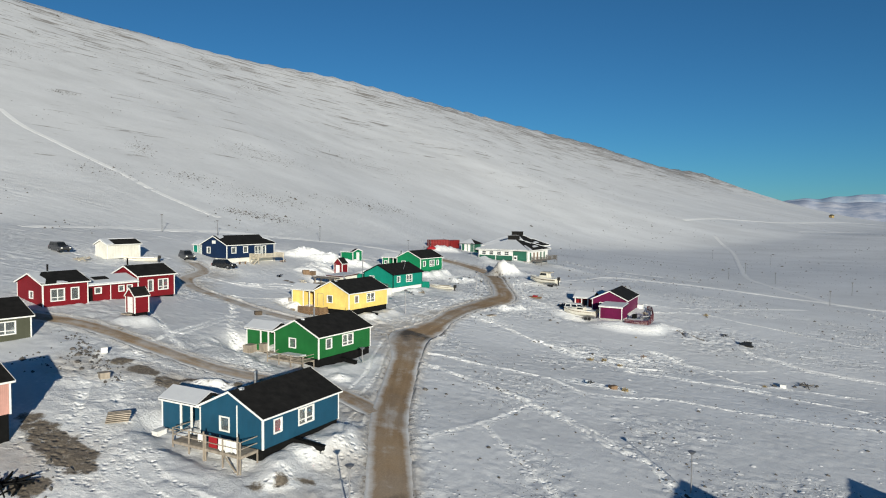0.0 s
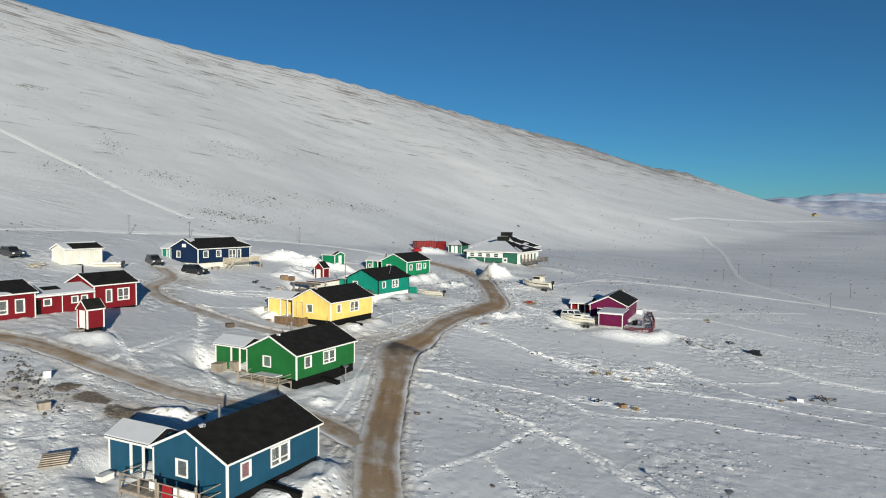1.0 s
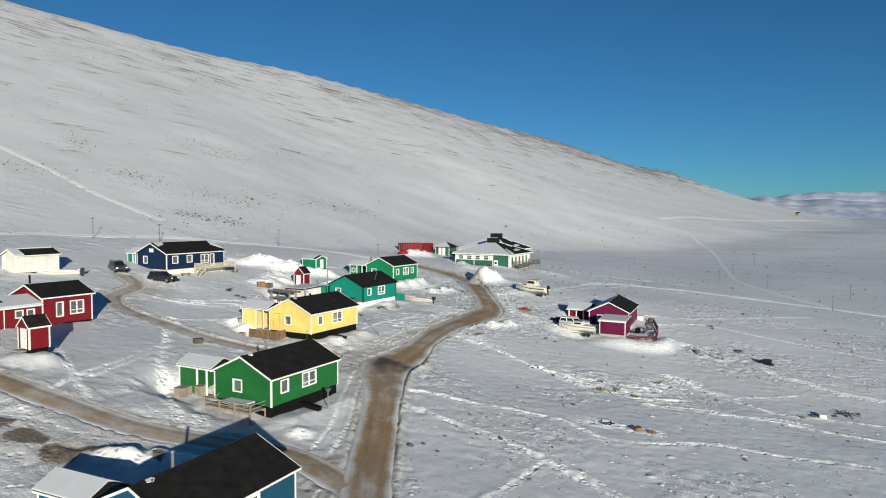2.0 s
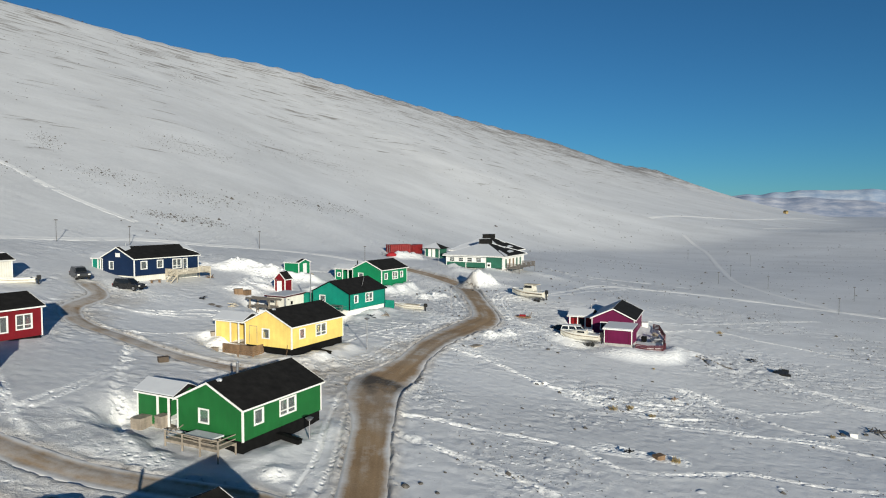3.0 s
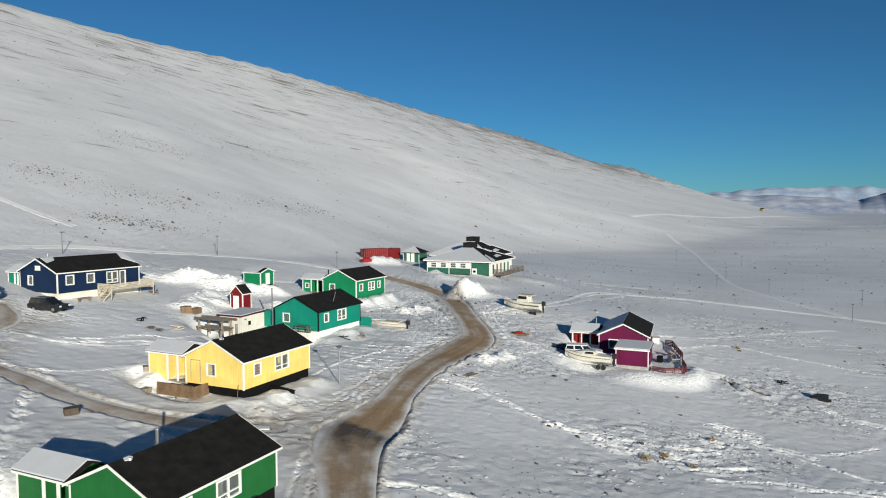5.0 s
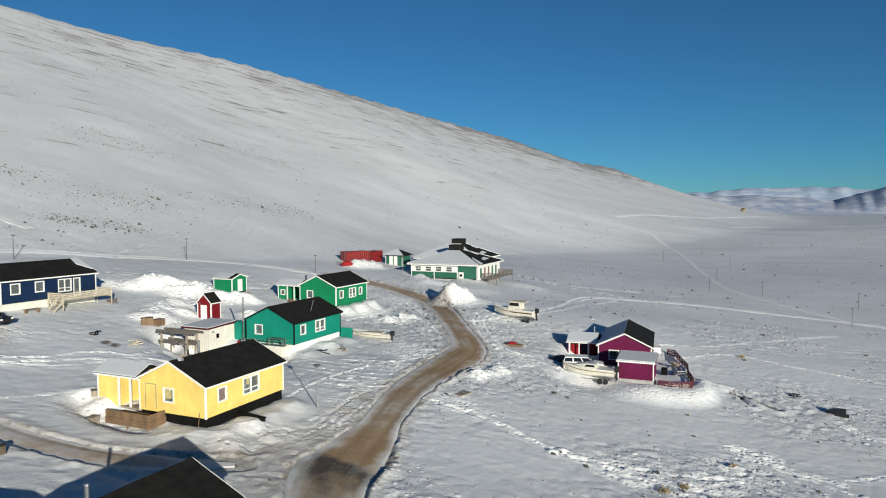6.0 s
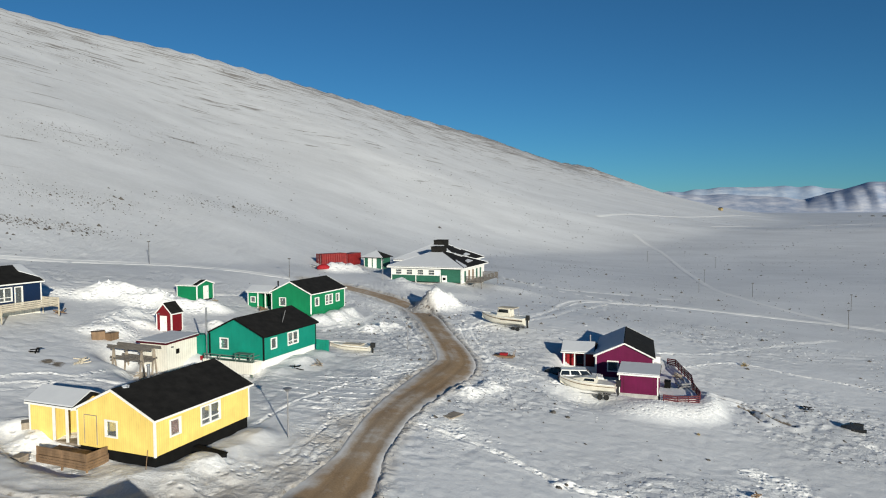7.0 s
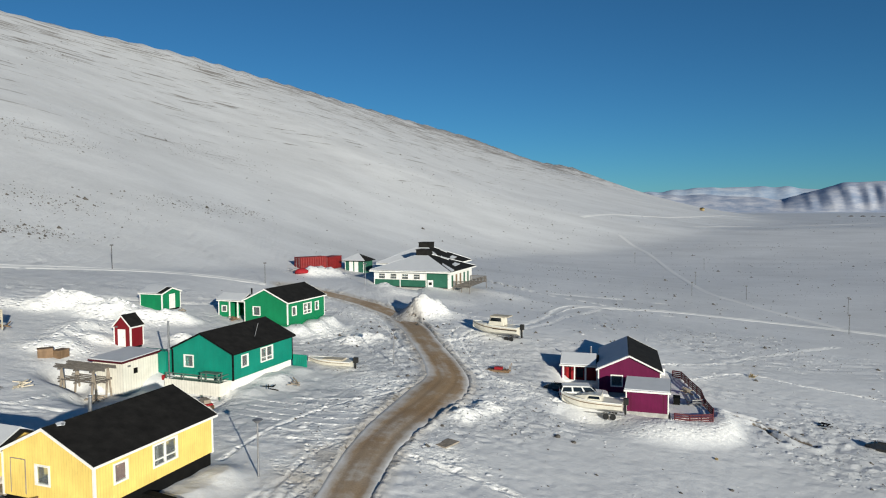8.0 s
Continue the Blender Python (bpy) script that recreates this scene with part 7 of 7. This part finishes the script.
def car(name, m, paint, label, pickup=False):
    """A tall estate car or pick-up: body, cabin, glass, lamps, bumpers, wheels."""
    ob = thing(name, m, label, "car", "parked cars")
    L, B = (5.1, 1.84) if pickup else (4.35, 1.84)
    low = [(-L / 2, .45), (-L / 2 + .05, .95), (L / 2 - 1.25, 1.0), (L / 2 - .15, .88), (L / 2, .7), (L / 2, .42), (L / 2 - .3, .3), (-L / 2 + .2, .3)]
    ring = lambda y, k: [(x * (1 - .02 * k), y, z - .03 * k) for x, z in low]
    part("body", Solid().loft([ring(-B / 2, 1), ring(-B / 2 + .12, 0), ring(B / 2 - .12, 0), ring(B / 2, 1)]), paint, ob)
    x0, x1 = -L / 2 + .08, L / 2 - 1.2
    t0, t1 = x0 + .25, x1 - .75
    cab = Solid().loft([[(x0, -B / 2 + .1, .95), (x1, -B / 2 + .1, .95), (t1, -B / 2 + .24, 1.62), (t0, -B / 2 + .24, 1.66)], [(x0, B / 2 - .1, .95), (x1, B / 2 - .1, .95), (t1, B / 2 - .24, 1.62), (t0, B / 2 - .24, 1.66)]])
    cabin = part("cabin", cab, paint, ob)
    n = 3
    for sg in (-1, 1):
        for i in range(n):
            a, b = (i + .08) / n, (i + .92) / n
            q = lambda u, w: (x0 + (x1 - x0) * u) * (1 - w) + (t0 + (t1 - t0) * u) * w
            yy = lambda w: sg * ((B / 2 - .1) * (1 - w) + (B / 2 - .24) * w + .012)
            part("side_window", Solid().prism([(q(a, .2), yy(.2), 1.08), (q(b, .2), yy(.2), 1.08), (q(b, .85), yy(.85), 1.54), (q(a, .85), yy(.85), 1.54)], (0, sg * .012, 0)), CAR_GLASS, cabin)
    part("windscreen", Solid().prism([(x1 - .08, -.68, 1.03), (x1 - .08, .68, 1.03), (t1 + .08, .6, 1.58), (t1 + .08, -.6, 1.58)], (.03, 0, .02)), CAR_GLASS, cabin)
    part("rear_window", Solid().prism([(x0 + .05, -.65, 1.08), (x0 + .05, .65, 1.08), (t0 - .06, .58, 1.55), (t0 - .06, -.58, 1.55)], (-.03, 0, .01)), CAR_GLASS, cabin)
    for sg in (-1, 1):
        part("roof_rail", Solid().beam((t0, sg * .62, 1.7), (t1, sg * .62, 1.67), .04, .05), GREY_METAL, cabin)
        part("headlight", Solid().box(L / 2 - .03, sg * .55, .62, L / 2 + .015, sg * .85, .8), WHITE, ob)
        part("tail_light", Solid().box(-L / 2 - .015, sg * .7, .7, -L / 2 + .05, sg * .88, .98), RED_CLOTH, ob)
        part("mirror", Solid().box(x1 - .35, sg * (B / 2 - .02), 1.02, x1 - .2, sg * (B / 2 + .16), 1.16), paint, ob)
    part("bumper", Solid().box(L / 2 - .05, -.8, .36, L / 2 + .06, .8, .56), RUBBER, ob)
    part("bumper", Solid().box(-L / 2 - .06, -.8, .36, -L / 2 + .05, .8, .56), RUBBER, ob)
    wheels(ob, [(x, y) for x in (-L / 2 + .9, L / 2 - .85) for y in (-B / 2 + .1, B / 2 - .1)])
    return ob


car("car", on_snow(-40.4, 125.4, -18, -.05), CAR_BLACK, "black estate car parked on snow by a navy house")
car("car", on_snow(-48.0, 127.2, -52, -.05), CAR_GREY, "dark grey estate car parked beside a navy house")
car("car", on_snow(-65.2, 115.6, -35, -.05), CAR_GREY, "dark car with snow on its bonnet, parked in the snow")
car("car", on_snow(25.9, 131.2, -16, .1), CAR_WHITE, "white pick-up with canopy parked behind a boat", True)


def snowmobile(m, label):
    ob = thing("snowmobile", m, label, "snowmobile", "snowmobiles")
    part("body", Solid().loft([[(-.9, -.28, .3), (-.9, .28, .3), (-.9, .2, .75), (-.9, -.2, .75)], [(.2, -.4, .3), (.2, .4, .3), (.25, .25, .85), (.25, -.25, .85)], [(.75, -.45, .3), (.75, .45, .3), (.7, .3, .75), (.7, -.3, .75)], [(1.3, -.25, .35), (1.3, .25, .35), (1.25, .15, .5), (1.25, -.15, .5)]]), CAR_BLACK, ob)
    part("seat", Solid().box(-.9, -.2, .75, .1, .2, .92), RUBBER, ob)
    part("track", Solid().box(-1.2, -.22, .0, .3, .22, .3), RUBBER, ob)
    part("windshield", Solid().prism([(.45, -.3, .8), (.45, .3, .8), (.3, .25, 1.0), (.3, -.25, 1.0)], (.03, 0, 0)), RUBBER, ob)
    part("handlebar", Solid().rod((.15, -.38, 1.0), (.15, .38, 1.0), .025), RUBBER, ob)
    for sg in (-1, 1):
        part("ski", Solid().beam((.5, sg * .45, .05), (1.5, sg * .45, .12), .14, .05), RUBBER, ob)
    return ob


snowmobile(on_snow(23.8, 134.0, 150), "black snowmobile parked in the shade of a house")
snowmobile(on_snow(55.0, 123.0, 135), "black snowmobile standing alone on the snow plain")


def dog_sled(m, label, load=None):
    ob = thing("sledge", m, label, "sled", "sledges")
    for y in (-.4, .4):
        part("runner", Solid().beam((-1.4, y, .1), (1.4, y, .16), .06, .2), BROWN_WOOD, ob)
        part("upright", Solid().beam((-1.3, y, .2), (-1.5, y, 1.0), .05, .06), BROWN_WOOD, ob)
    for i in range(7):
        part("slat", Solid().box(-1.2 + i * .36, -.5, .24, -1.0 + i * .36, .5, .28), BROWN_WOOD, ob)
    part("load", Solid().box(-.5, -.3, .28, .4, .3, .55), load or RED_CLOTH, ob)
    return ob


dog_sled(on_snow(18.6, 138.6, 150), "wooden sledge with a red load on the snow", RED_CLOTH)


def straw_clump(m, size, seed, label="clump of dry yellow straw lying on trampled snow"):
    """Loose straw: a low knot of bent blades."""
    rnd = random.Random(seed)
    s_ = Solid()
    for i in range(46):
        a, r = rnd.uniform(0, 6.28), size * rnd.uniform(.1, .75)
        p = Vector((r * math.cos(a), r * .8 * math.sin(a), rnd.uniform(0, .1)))
        q = p + Vector((rnd.uniform(-.4, .4), rnd.uniform(-.4, .4), rnd.uniform(.05, .55))) * size
        s_.beam(p, q, .05 * size + .015, .03 * size + .01)
    return single("straw_clump", s_, STRAW, m, label, "straw", "straw on the plain")


STRAW = mottled("dry_straw", (0.34, 0.255, 0.125), 0.9, 3.0, 0.3, 0.4, 0.03)
for k, (x, y, size) in enumerate(((21.8, 100.1, .7), (24.1, 101.3, .65), (25.9, 99.1, .5), (33.8, 119.2, .3), (56, 145.0, .8), (47.5, 99.8, .5), (23.4, 86.6, .7))):
    straw_clump(on_snow(x, y, k * 50, -.03), size, 70 + k)
crate("crate", on_snow(21.9, 87, 25, -.15), 1.0, .7, .5, BROWN_WOOD, "broken brown crate lying on trampled snow", 3)
crate("crate", on_snow(50.8, 100.9, 60, -.1), 1.2, .8, .6, WHITE, "white plastic crate standing on the open snow", 2)
branch_pile(on_snow(19.0, 86.9), 4, .5, DARK, "dark scrap timber lying on trampled snow")
branch_pile(on_snow(-30.6, 127.2), 7, .8, DARK, "dark scrap metal lying on a bare patch")
branch_pile(on_snow(31.4, 106.2), 4, .5, BROWN_WOOD, "few broken timbers lying in the snow")
branch_pile(on_snow(53.3, 128.4), 6, .8, DARK, "dark scrap lying on the open snow")


# ---- lamp posts and poles ----
def street_lamp(x, y, tall=4.0):
    ob = thing("street_lamp", on_snow(x, y, 0, -.3), "thin grey street lamp with a wide flat shade", "street lamp", "street lamps")
    part("pole", Solid().rod((0, 0, 0), (0, 0, tall), .06, .045, 10), GREY_METAL, ob)
    part("shade", Solid().rod((0, 0, tall - .02), (0, 0, tall + .22), .12, .34, 14).rod((0, 0, tall + .22), (0, 0, tall + .28), .36, .2, 14), GREY_METAL, ob, "flat grey lamp shade")
    return ob


for x, y, tall in ((-6.2, 110.7, 4.0), (-9.8, 82.2, 1.9), (6.7, 139.5, 4.0), (21.8, 58.6, 3.8), (-6.6, 48.0, 4.0), (7.6, 187.0, 4.0)):
    street_lamp(x, y, tall)
for x, y, tall in ((-32.4, 178, 5.0), (-9.6, 182.0, 4.6), (118.5, 197.7, 5.0), (104.3, 214.5, 4.6), (90, 215.5, 4.6), (134, 280, 5.0), (101, 178, 5.0), (-62, 150, 5.0), (118, 300, 5), (106, 240, 5), (-52.5, 158, 4.6)):
    ob = thing("utility_pole", on_snow(x, y, 0, -.3), "slim grey pole with a small head standing on the snow", "pole", "poles on the plain")
    part("pole", Solid().rod((0, 0, 0), (0, 0, tall * .8), .055, .045, 8), POLE_WOOD, ob)
    part("head", Solid().box(-.25, -.12, tall * .8, .25, .12, tall * .8 + .16), POLE_WOOD, ob)


# ---- stones ----
def stone_shape(size, seed, flat_=.6):
    rnd = random.Random(seed)
    rings = []
    for k, (z, r) in enumerate(((-.35, .75), (-.05, 1.0), (.3, .8), (.5, .35))):
        off = rnd.uniform(-.12, .12)
        rings.append([(size * (r * math.cos(a) * rnd.uniform(.75, 1.15) + off), size * (r * math.sin(a) * rnd.uniform(.7, 1.1)), size * flat_ * z * rnd.uniform(.8, 1.3)) for a in np.linspace(0, 2 * math.pi, 8)[:-1]])
    return Solid().loft(rings)


STONES = [(-2.0, 75.9, .5), (-.8, 76.6, .35), (.4, 75.4, .3), (14.1, 105.3, .45), (14.9, 105.8, .3), (22.8, 103.5, .4), (23.6, 100.5, .35), (31.4, 113.4, .35), (6.5, 134.6, .3), (7.6, 135.1, .35), (19.0, 120.8, .5), (20.2, 120.0, .4),
          (48.7, 126.5, .4), (52.8, 128, .35), (55.5, 143.6, .5), (4.3, 62.3, .35), (-36.5, 67.5, .5), (-35.5, 66.4, .45), (-37.4, 69.3, .6), (-38.6, 70.5, .5), (-34.2, 69, .45), (49.5, 101, .6), (53, 101.8, .5), (57.2, 103.4, .5), (8.5, 121.0, .3), (33, 106, .3)]
for i, (x, y, size) in enumerate(STONES):
    single("boulder", stone_shape(size * .7, i, 1.0), STONE, on_snow(x, y, i * 40), "dark stone showing through the snow", "stone", "stones in the snow")


def scatter(name, n, region, size, seed, mat, label, keep=None):
    """Many small stones in one mesh."""
    rnd = np.random.RandomState(seed)
    v, f = [], []
    pts = region(rnd, n)
    zz = snow(pts[:, 0], pts[:, 1])[0]
    sz = size * np.exp(rnd.randn(len(pts)) * .5)
    for (x, y), z, s_ in zip(pts, zz, sz):
        k, a0, up = len(v), rnd.rand() * 6, rnd.uniform(.3, .7)
        for j in range(5):
            a = a0 + j * 1.2566
            w = rnd.uniform(.7, 1.2)
            v.append((x + s_ * w * math.cos(a), y + s_ * w * math.sin(a), z - .3 * s_))
        v.append((x + rnd.uniform(-.2, .2) * s_, y + rnd.uniform(-.2, .2) * s_, z + s_ * up))
        f += [(k + j, k + (j + 1) % 5, k + 5) for j in range(5)]
    me = bpy.data.meshes.new(name)
    me.from_pydata(v, [], f)
    me.materials.append(mat)
    return tagged(new(name, me), label, "stones", kind="stuff")


def clear(p):
    """Leaves out what would fall on a road or in a house."""
    d = np.minimum.reduce([near_line(p[:, 0], p[:, 1], line) - half for line, half in LANES])
    ok = d > 1.2
    for m in (BLUE, GREEN, YELLOW, TEAL, EMERALD, NAVY, RED_L, RED_R, PURPLE, SCHOOL):
        c = m @ Vector((5, 5, 0))
        ok &= np.hypot(p[:, 0] - c.x, p[:, 1] - c.y) > 11
    return p[ok]


def plain(rnd, n):
    y = 55 + 240 * rnd.rand(n) ** 1.3
    x = -5 + (y * .95 + 15) * rnd.rand(n)
    keepers = rough_noise(x, y, 14, 11) + .5 * rnd.randn(n) > .25
    return clear(np.stack([x, y], -1)[keepers])


def slope_side(rnd, n):
    r, a = 150 + 330 * rnd.rand(n), np.radians(-48 + 66 * rnd.rand(n))
    x, y = r * np.sin(a), r * np.cos(a)
    keepers = rough_noise(x * .9 + y * .4, y * .5 - x * .3, 16, 12) + .2 * rnd.randn(n) > .62
    return np.stack([x, y], -1)[keepers]


def crest(rnd, n):
    run, down = -120 + 1150 * rnd.rand(n), 130 * rnd.rand(n) ** 2.2 - 3
    x = CREST[0] + run * CREST_WAY[0] + down * CREST_FALL[0]
    y = CREST[1] + run * CREST_WAY[1] + down * CREST_FALL[1]
    keepers = rough_noise(run * .4, down * 1.4, 22, 13) + .4 * rnd.randn(n) > .1
    return np.stack([x, y], -1)[keepers]


def village(rnd, n):
    p = np.stack([-60 + 75 * rnd.rand(n), 45 + 130 * rnd.rand(n)], -1)
    return clear(p[rough_noise(p[:, 0], p[:, 1], 9, 14) > .25])


def rubble(rnd, n):
    u = rnd.rand(n)
    line = np.stack([-41 + 9.5 * u, 74.5 - 9.5 * u], -1) + rnd.randn(n, 2) * .6
    loose = np.array([(-38.5, 66.5), (-30, 47)])[rnd.randint(0, 2, n)] + rnd.randn(n, 2) * (2.4, 1.4)
    return np.where((rnd.rand(n) < .65)[:, None], line, loose)


def humps(name, n, region, size, seed, label):
    """Many low snow-covered knobs of the ground in one mesh, steeper on their lee side."""
    rnd = np.random.RandomState(seed)
    pts = region(rnd, n)
    zz = snow(pts[:, 0], pts[:, 1])[0]
    v, f = [], []
    turns = np.arange(7) * (2 * math.pi / 7)
    for (x, y), z in zip(pts.tolist(), zz.tolist()):
        r, up, lean = size * math.exp(rnd.randn() * .4), rnd.uniform(.2, .45), rnd.uniform(-.3, .3)
        k = len(v)
        w = rnd.uniform(.75, 1.25, 7)
        for q, h in ((1.0, -.12), (.62, .6)):
            v += [(x + r * 1.3 * q * a * math.cos(b) + lean * h * r, y + r * q * a * math.sin(b), z + r * up * h) for a, b in zip(w, turns)]
        v.append((x + lean * r, y, z + r * up))
        f += [(k + j, k + (j + 1) % 7, k + 7 + (j + 1) % 7, k + 7 + j) for j in range(7)] + [(k + 7 + j, k + 7 + (j + 1) % 7, k + 14) for j in range(7)]
    me = bpy.data.meshes.new(name)
    me.from_pydata(v, [], f)
    me.polygons.foreach_set("use_smooth", [True] * len(f))
    me.materials.append(GROUND)
    return tagged(new(name, me), label, "snow", kind="stuff")


def rough_plain(rnd, n):
    y = 52 + 120 * rnd.rand(n) ** 1.2
    x = -4 + (y * .8 + 12) * rnd.rand(n)
    p = clear(np.stack([x, y], -1))
    return p[snow(p[:, 0], p[:, 1])[5] + .25 * rnd.randn(len(p)) > .45]


humps("snow_humps", 16000, rough_plain, .13, 31, "snow-covered tussocks and stones of a rough plain")
scatter("pebbles", 16000, rough_plain, .075, 32, STONE, "dark stone tips showing through the snow of a plain")
scatter("pebbles", 7000, plain, .12, 21, STONE, "scattered small dark stones on a snow plain")
SCREES = [(-69.3, 266.6, 18, 12), (-43, 321.6, 31, 16), (-57.2, 205.1, 26, 11), (-32.6, 236.6, 14, 6), (-20.1, 252.2, 10, 7), (-55.3, 186.5, 7, 3), (-48.1, 190, 10, 4), (-146.7, 263.8, 5, 3), (-76.4, 205.1, 9, 5), (-185.9, 299.7, 15, 8), (-93.3, 188, 10, 9), (-97.5, 220.5, 4, 8), (-113.3, 408.8, 14, 6), (-71.4, 259.7, 20, 12), (-43.8, 321.8, 32, 18), (-54.3, 209.6, 18, 7)]   # bands of loose rock on the hillside: x, y, length, breadth
scatter("rubble", 4200, lambda r, n: (lambda k, u, v: np.array([(SCREES[i][0] + .85 * SCREES[i][2] * p + .53 * SCREES[i][3] * q, SCREES[i][1] + .53 * SCREES[i][2] * p - .85 * SCREES[i][3] * q) for i, p, q in zip(k, u, v)]))(r.randint(0, len(SCREES), n), r.randn(n) * .5, r.randn(n) * .5), .13, 33, STONE, "bands of dark loose rock on the snowy hillside")
scatter("pebbles", 9000, slope_side, .22, 22, STONE, "scattered dark stones on the snowy hillside")
scatter("pebbles", 9000, crest, .2, 23, STONE, "stones swept bare along the crest of the hill")
scatter("pebbles", 6000, lambda r, n: (lambda y, k, w: np.stack([y * k, y], -1)[rough_noise(y * k, y, 30, 22) + .6 * w > .35])(150 + 420 * r.rand(n) ** 1.2, .12 + .72 * r.rand(n), r.randn(n)), .22, 27, STONE, "dark stones scattered far over the snow plain")
scatter("pebbles", 500, village, .10, 24, STONE, "small dark stones and clods in the village snow")
scatter("pebbles", 260, rubble, .16, 25, STONE, "dark rubble showing through thin snow")
scatter("snow_clods", 90, lambda r, n: np.array([h[:2] for h in HEAPS])[r.randint(0, 7, n)] + r.randn(n, 2) * 1.6, .18, 26, SNOW, "lumps of shovelled snow on the heaps")
slab = thing("slab", on_snow(8.2, 117.4, 40), "dark timber slab lying at the road edge", "slab")
part("plank", Solid().box(-.9, -.6, .02, .9, -.02, .12), PALE_WOOD, slab)
part("plank", Solid().box(-.9, .02, .02, .9, .6, .12), PALE_WOOD, slab)


# ---- tracks over the far plain ----
def sheet_height(x, y):
    """The height of the ground sheet itself between its points."""
    i, j = np.clip(np.searchsorted(xs, x) - 1, 0, len(xs) - 2), np.clip(np.searchsorted(ys, y) - 1, 0, len(ys) - 2)
    a, b = (x - xs[i]) / (xs[i + 1] - xs[i]), (y - ys[j]) / (ys[j + 1] - ys[j])
    return float((gz[j, i] * (1 - a) + gz[j, i + 1] * a) * (1 - b) + (gz[j + 1, i] * (1 - a) + gz[j + 1, i + 1] * a) * b)


TRACK_SNOW = snow_material("packed_track_snow", (0.77, 0.77, 0.765), 0.4)


def far_track(name, pts, half, label, step=3.0):
    """A pair of ruts with banked snow along them."""
    line = smooth_line(pts, step)
    prof = ((-1.9, -.10), (-1.35, .06), (-.9, -.01), (-.5, .03), (0, .04), (.5, .03), (.9, -.01), (1.35, .06), (1.9, -.10))
    co, k = [], len(prof)
    rnd = random.Random(len(pts))
    for i, (x, y) in enumerate(line):
        a, b = line[max(i - 1, 0)], line[min(i + 1, len(line) - 1)]
        d = Vector((b[0] - a[0], b[1] - a[1])).normalized()
        for s_, up in prof:
            w = s_ * half * rnd.uniform(.92, 1.08)
            px, py = x - d.y * w, y + d.x * w
            co.append((px, py, sheet_height(px, py) + .03 + up * half * rnd.uniform(.6, 1.3)))
    f = [(i * k + j, i * k + j + 1, (i + 1) * k + j + 1, (i + 1) * k + j) for i in range(len(line) - 1) for j in range(k - 1)]
    me = bpy.data.meshes.new(name)
    me.from_pydata(co, [], f)
    me.materials.append(TRACK_SNOW)
    return tagged(new(name, me), label, "track", kind="structure")


far_track("snow_track", [(38, 174), (41.9, 180.4), (47.9, 187.2), (54.9, 189), (68.7, 190.5), (80.8, 188.3), (92.1, 185.2), (102.7, 181.3), (116, 174), (150, 160), (190, 140)], .6, "snowmobile track across the snow plain")
far_track("snow_track", [(150.1, 379), (138.5, 328.8), (116.7, 269.1), (101.2, 228.1), (99.2, 211.2), (100.2, 196.8), (103.6, 182.6)], .55, "long vehicle track across the snow plain")
far_track("snow_track", [(144.4, 413.3), (180.7, 448.8), (239.9, 488.9), (315.3, 555.8), (420, 650)], .8, "far vehicle track along the shore plain", 8)
far_track("snow_track", [(224.8, 435.1), (277.1, 463.1), (319, 464.7), (420, 500)], .6, "far vehicle track along the shore plain", 8)
far_track("snow_track", [(-143.4, 221.7), (-130.6, 211.8), (-116, 204), (-103.2, 196.7), (-90.4, 189.9), (-79.7, 183.3), (-68.9, 178.7), (-57.7, 175.9)], .5, "track climbing the snowy hillside")
far_track("snow_track", [(-81, 130), (-67.3, 147.5), (-60.7, 154.6), (-52.8, 164.4), (-43.9, 170), (-34.2, 176.8), (-26.7, 180.9), (-19.5, 182.1), (-9.5, 182)], .6, "packed track behind the houses")
hut = thing("hut", pose(384, 680, sheet_height(384, 680), 0, 0, 30), "tiny ochre hut far out on the plain", "hut")
part("wall", Solid().box(-2, -1.5, 0, 2, 1.5, 2.4), mottled("ochre_boards", (.3, .22, .1), .7), hut)
part("roof", Solid().prism([(-2.2, -1.7, 2.4), (-2.2, 1.7, 2.4), (-2.2, 0, 3.4)], (4.4, 0, 0)), FELT, hut)
for i in range(14):
    a, r = radians(38.6 + i * .62 + .2 * math.sin(i * 7)), 900 + 30 * math.sin(i * 3.1)
    x, y = r * math.sin(a), r * math.cos(a)
    single("boulder", stone_shape(2.2 + 1.2 * math.sin(i * 5.3) ** 2, 60 + i), STONE, pose(x, y, sheet_height(x, y), 0, 0, i * 50), "dark boulder by the frozen shore", "stone", "shore boulders")
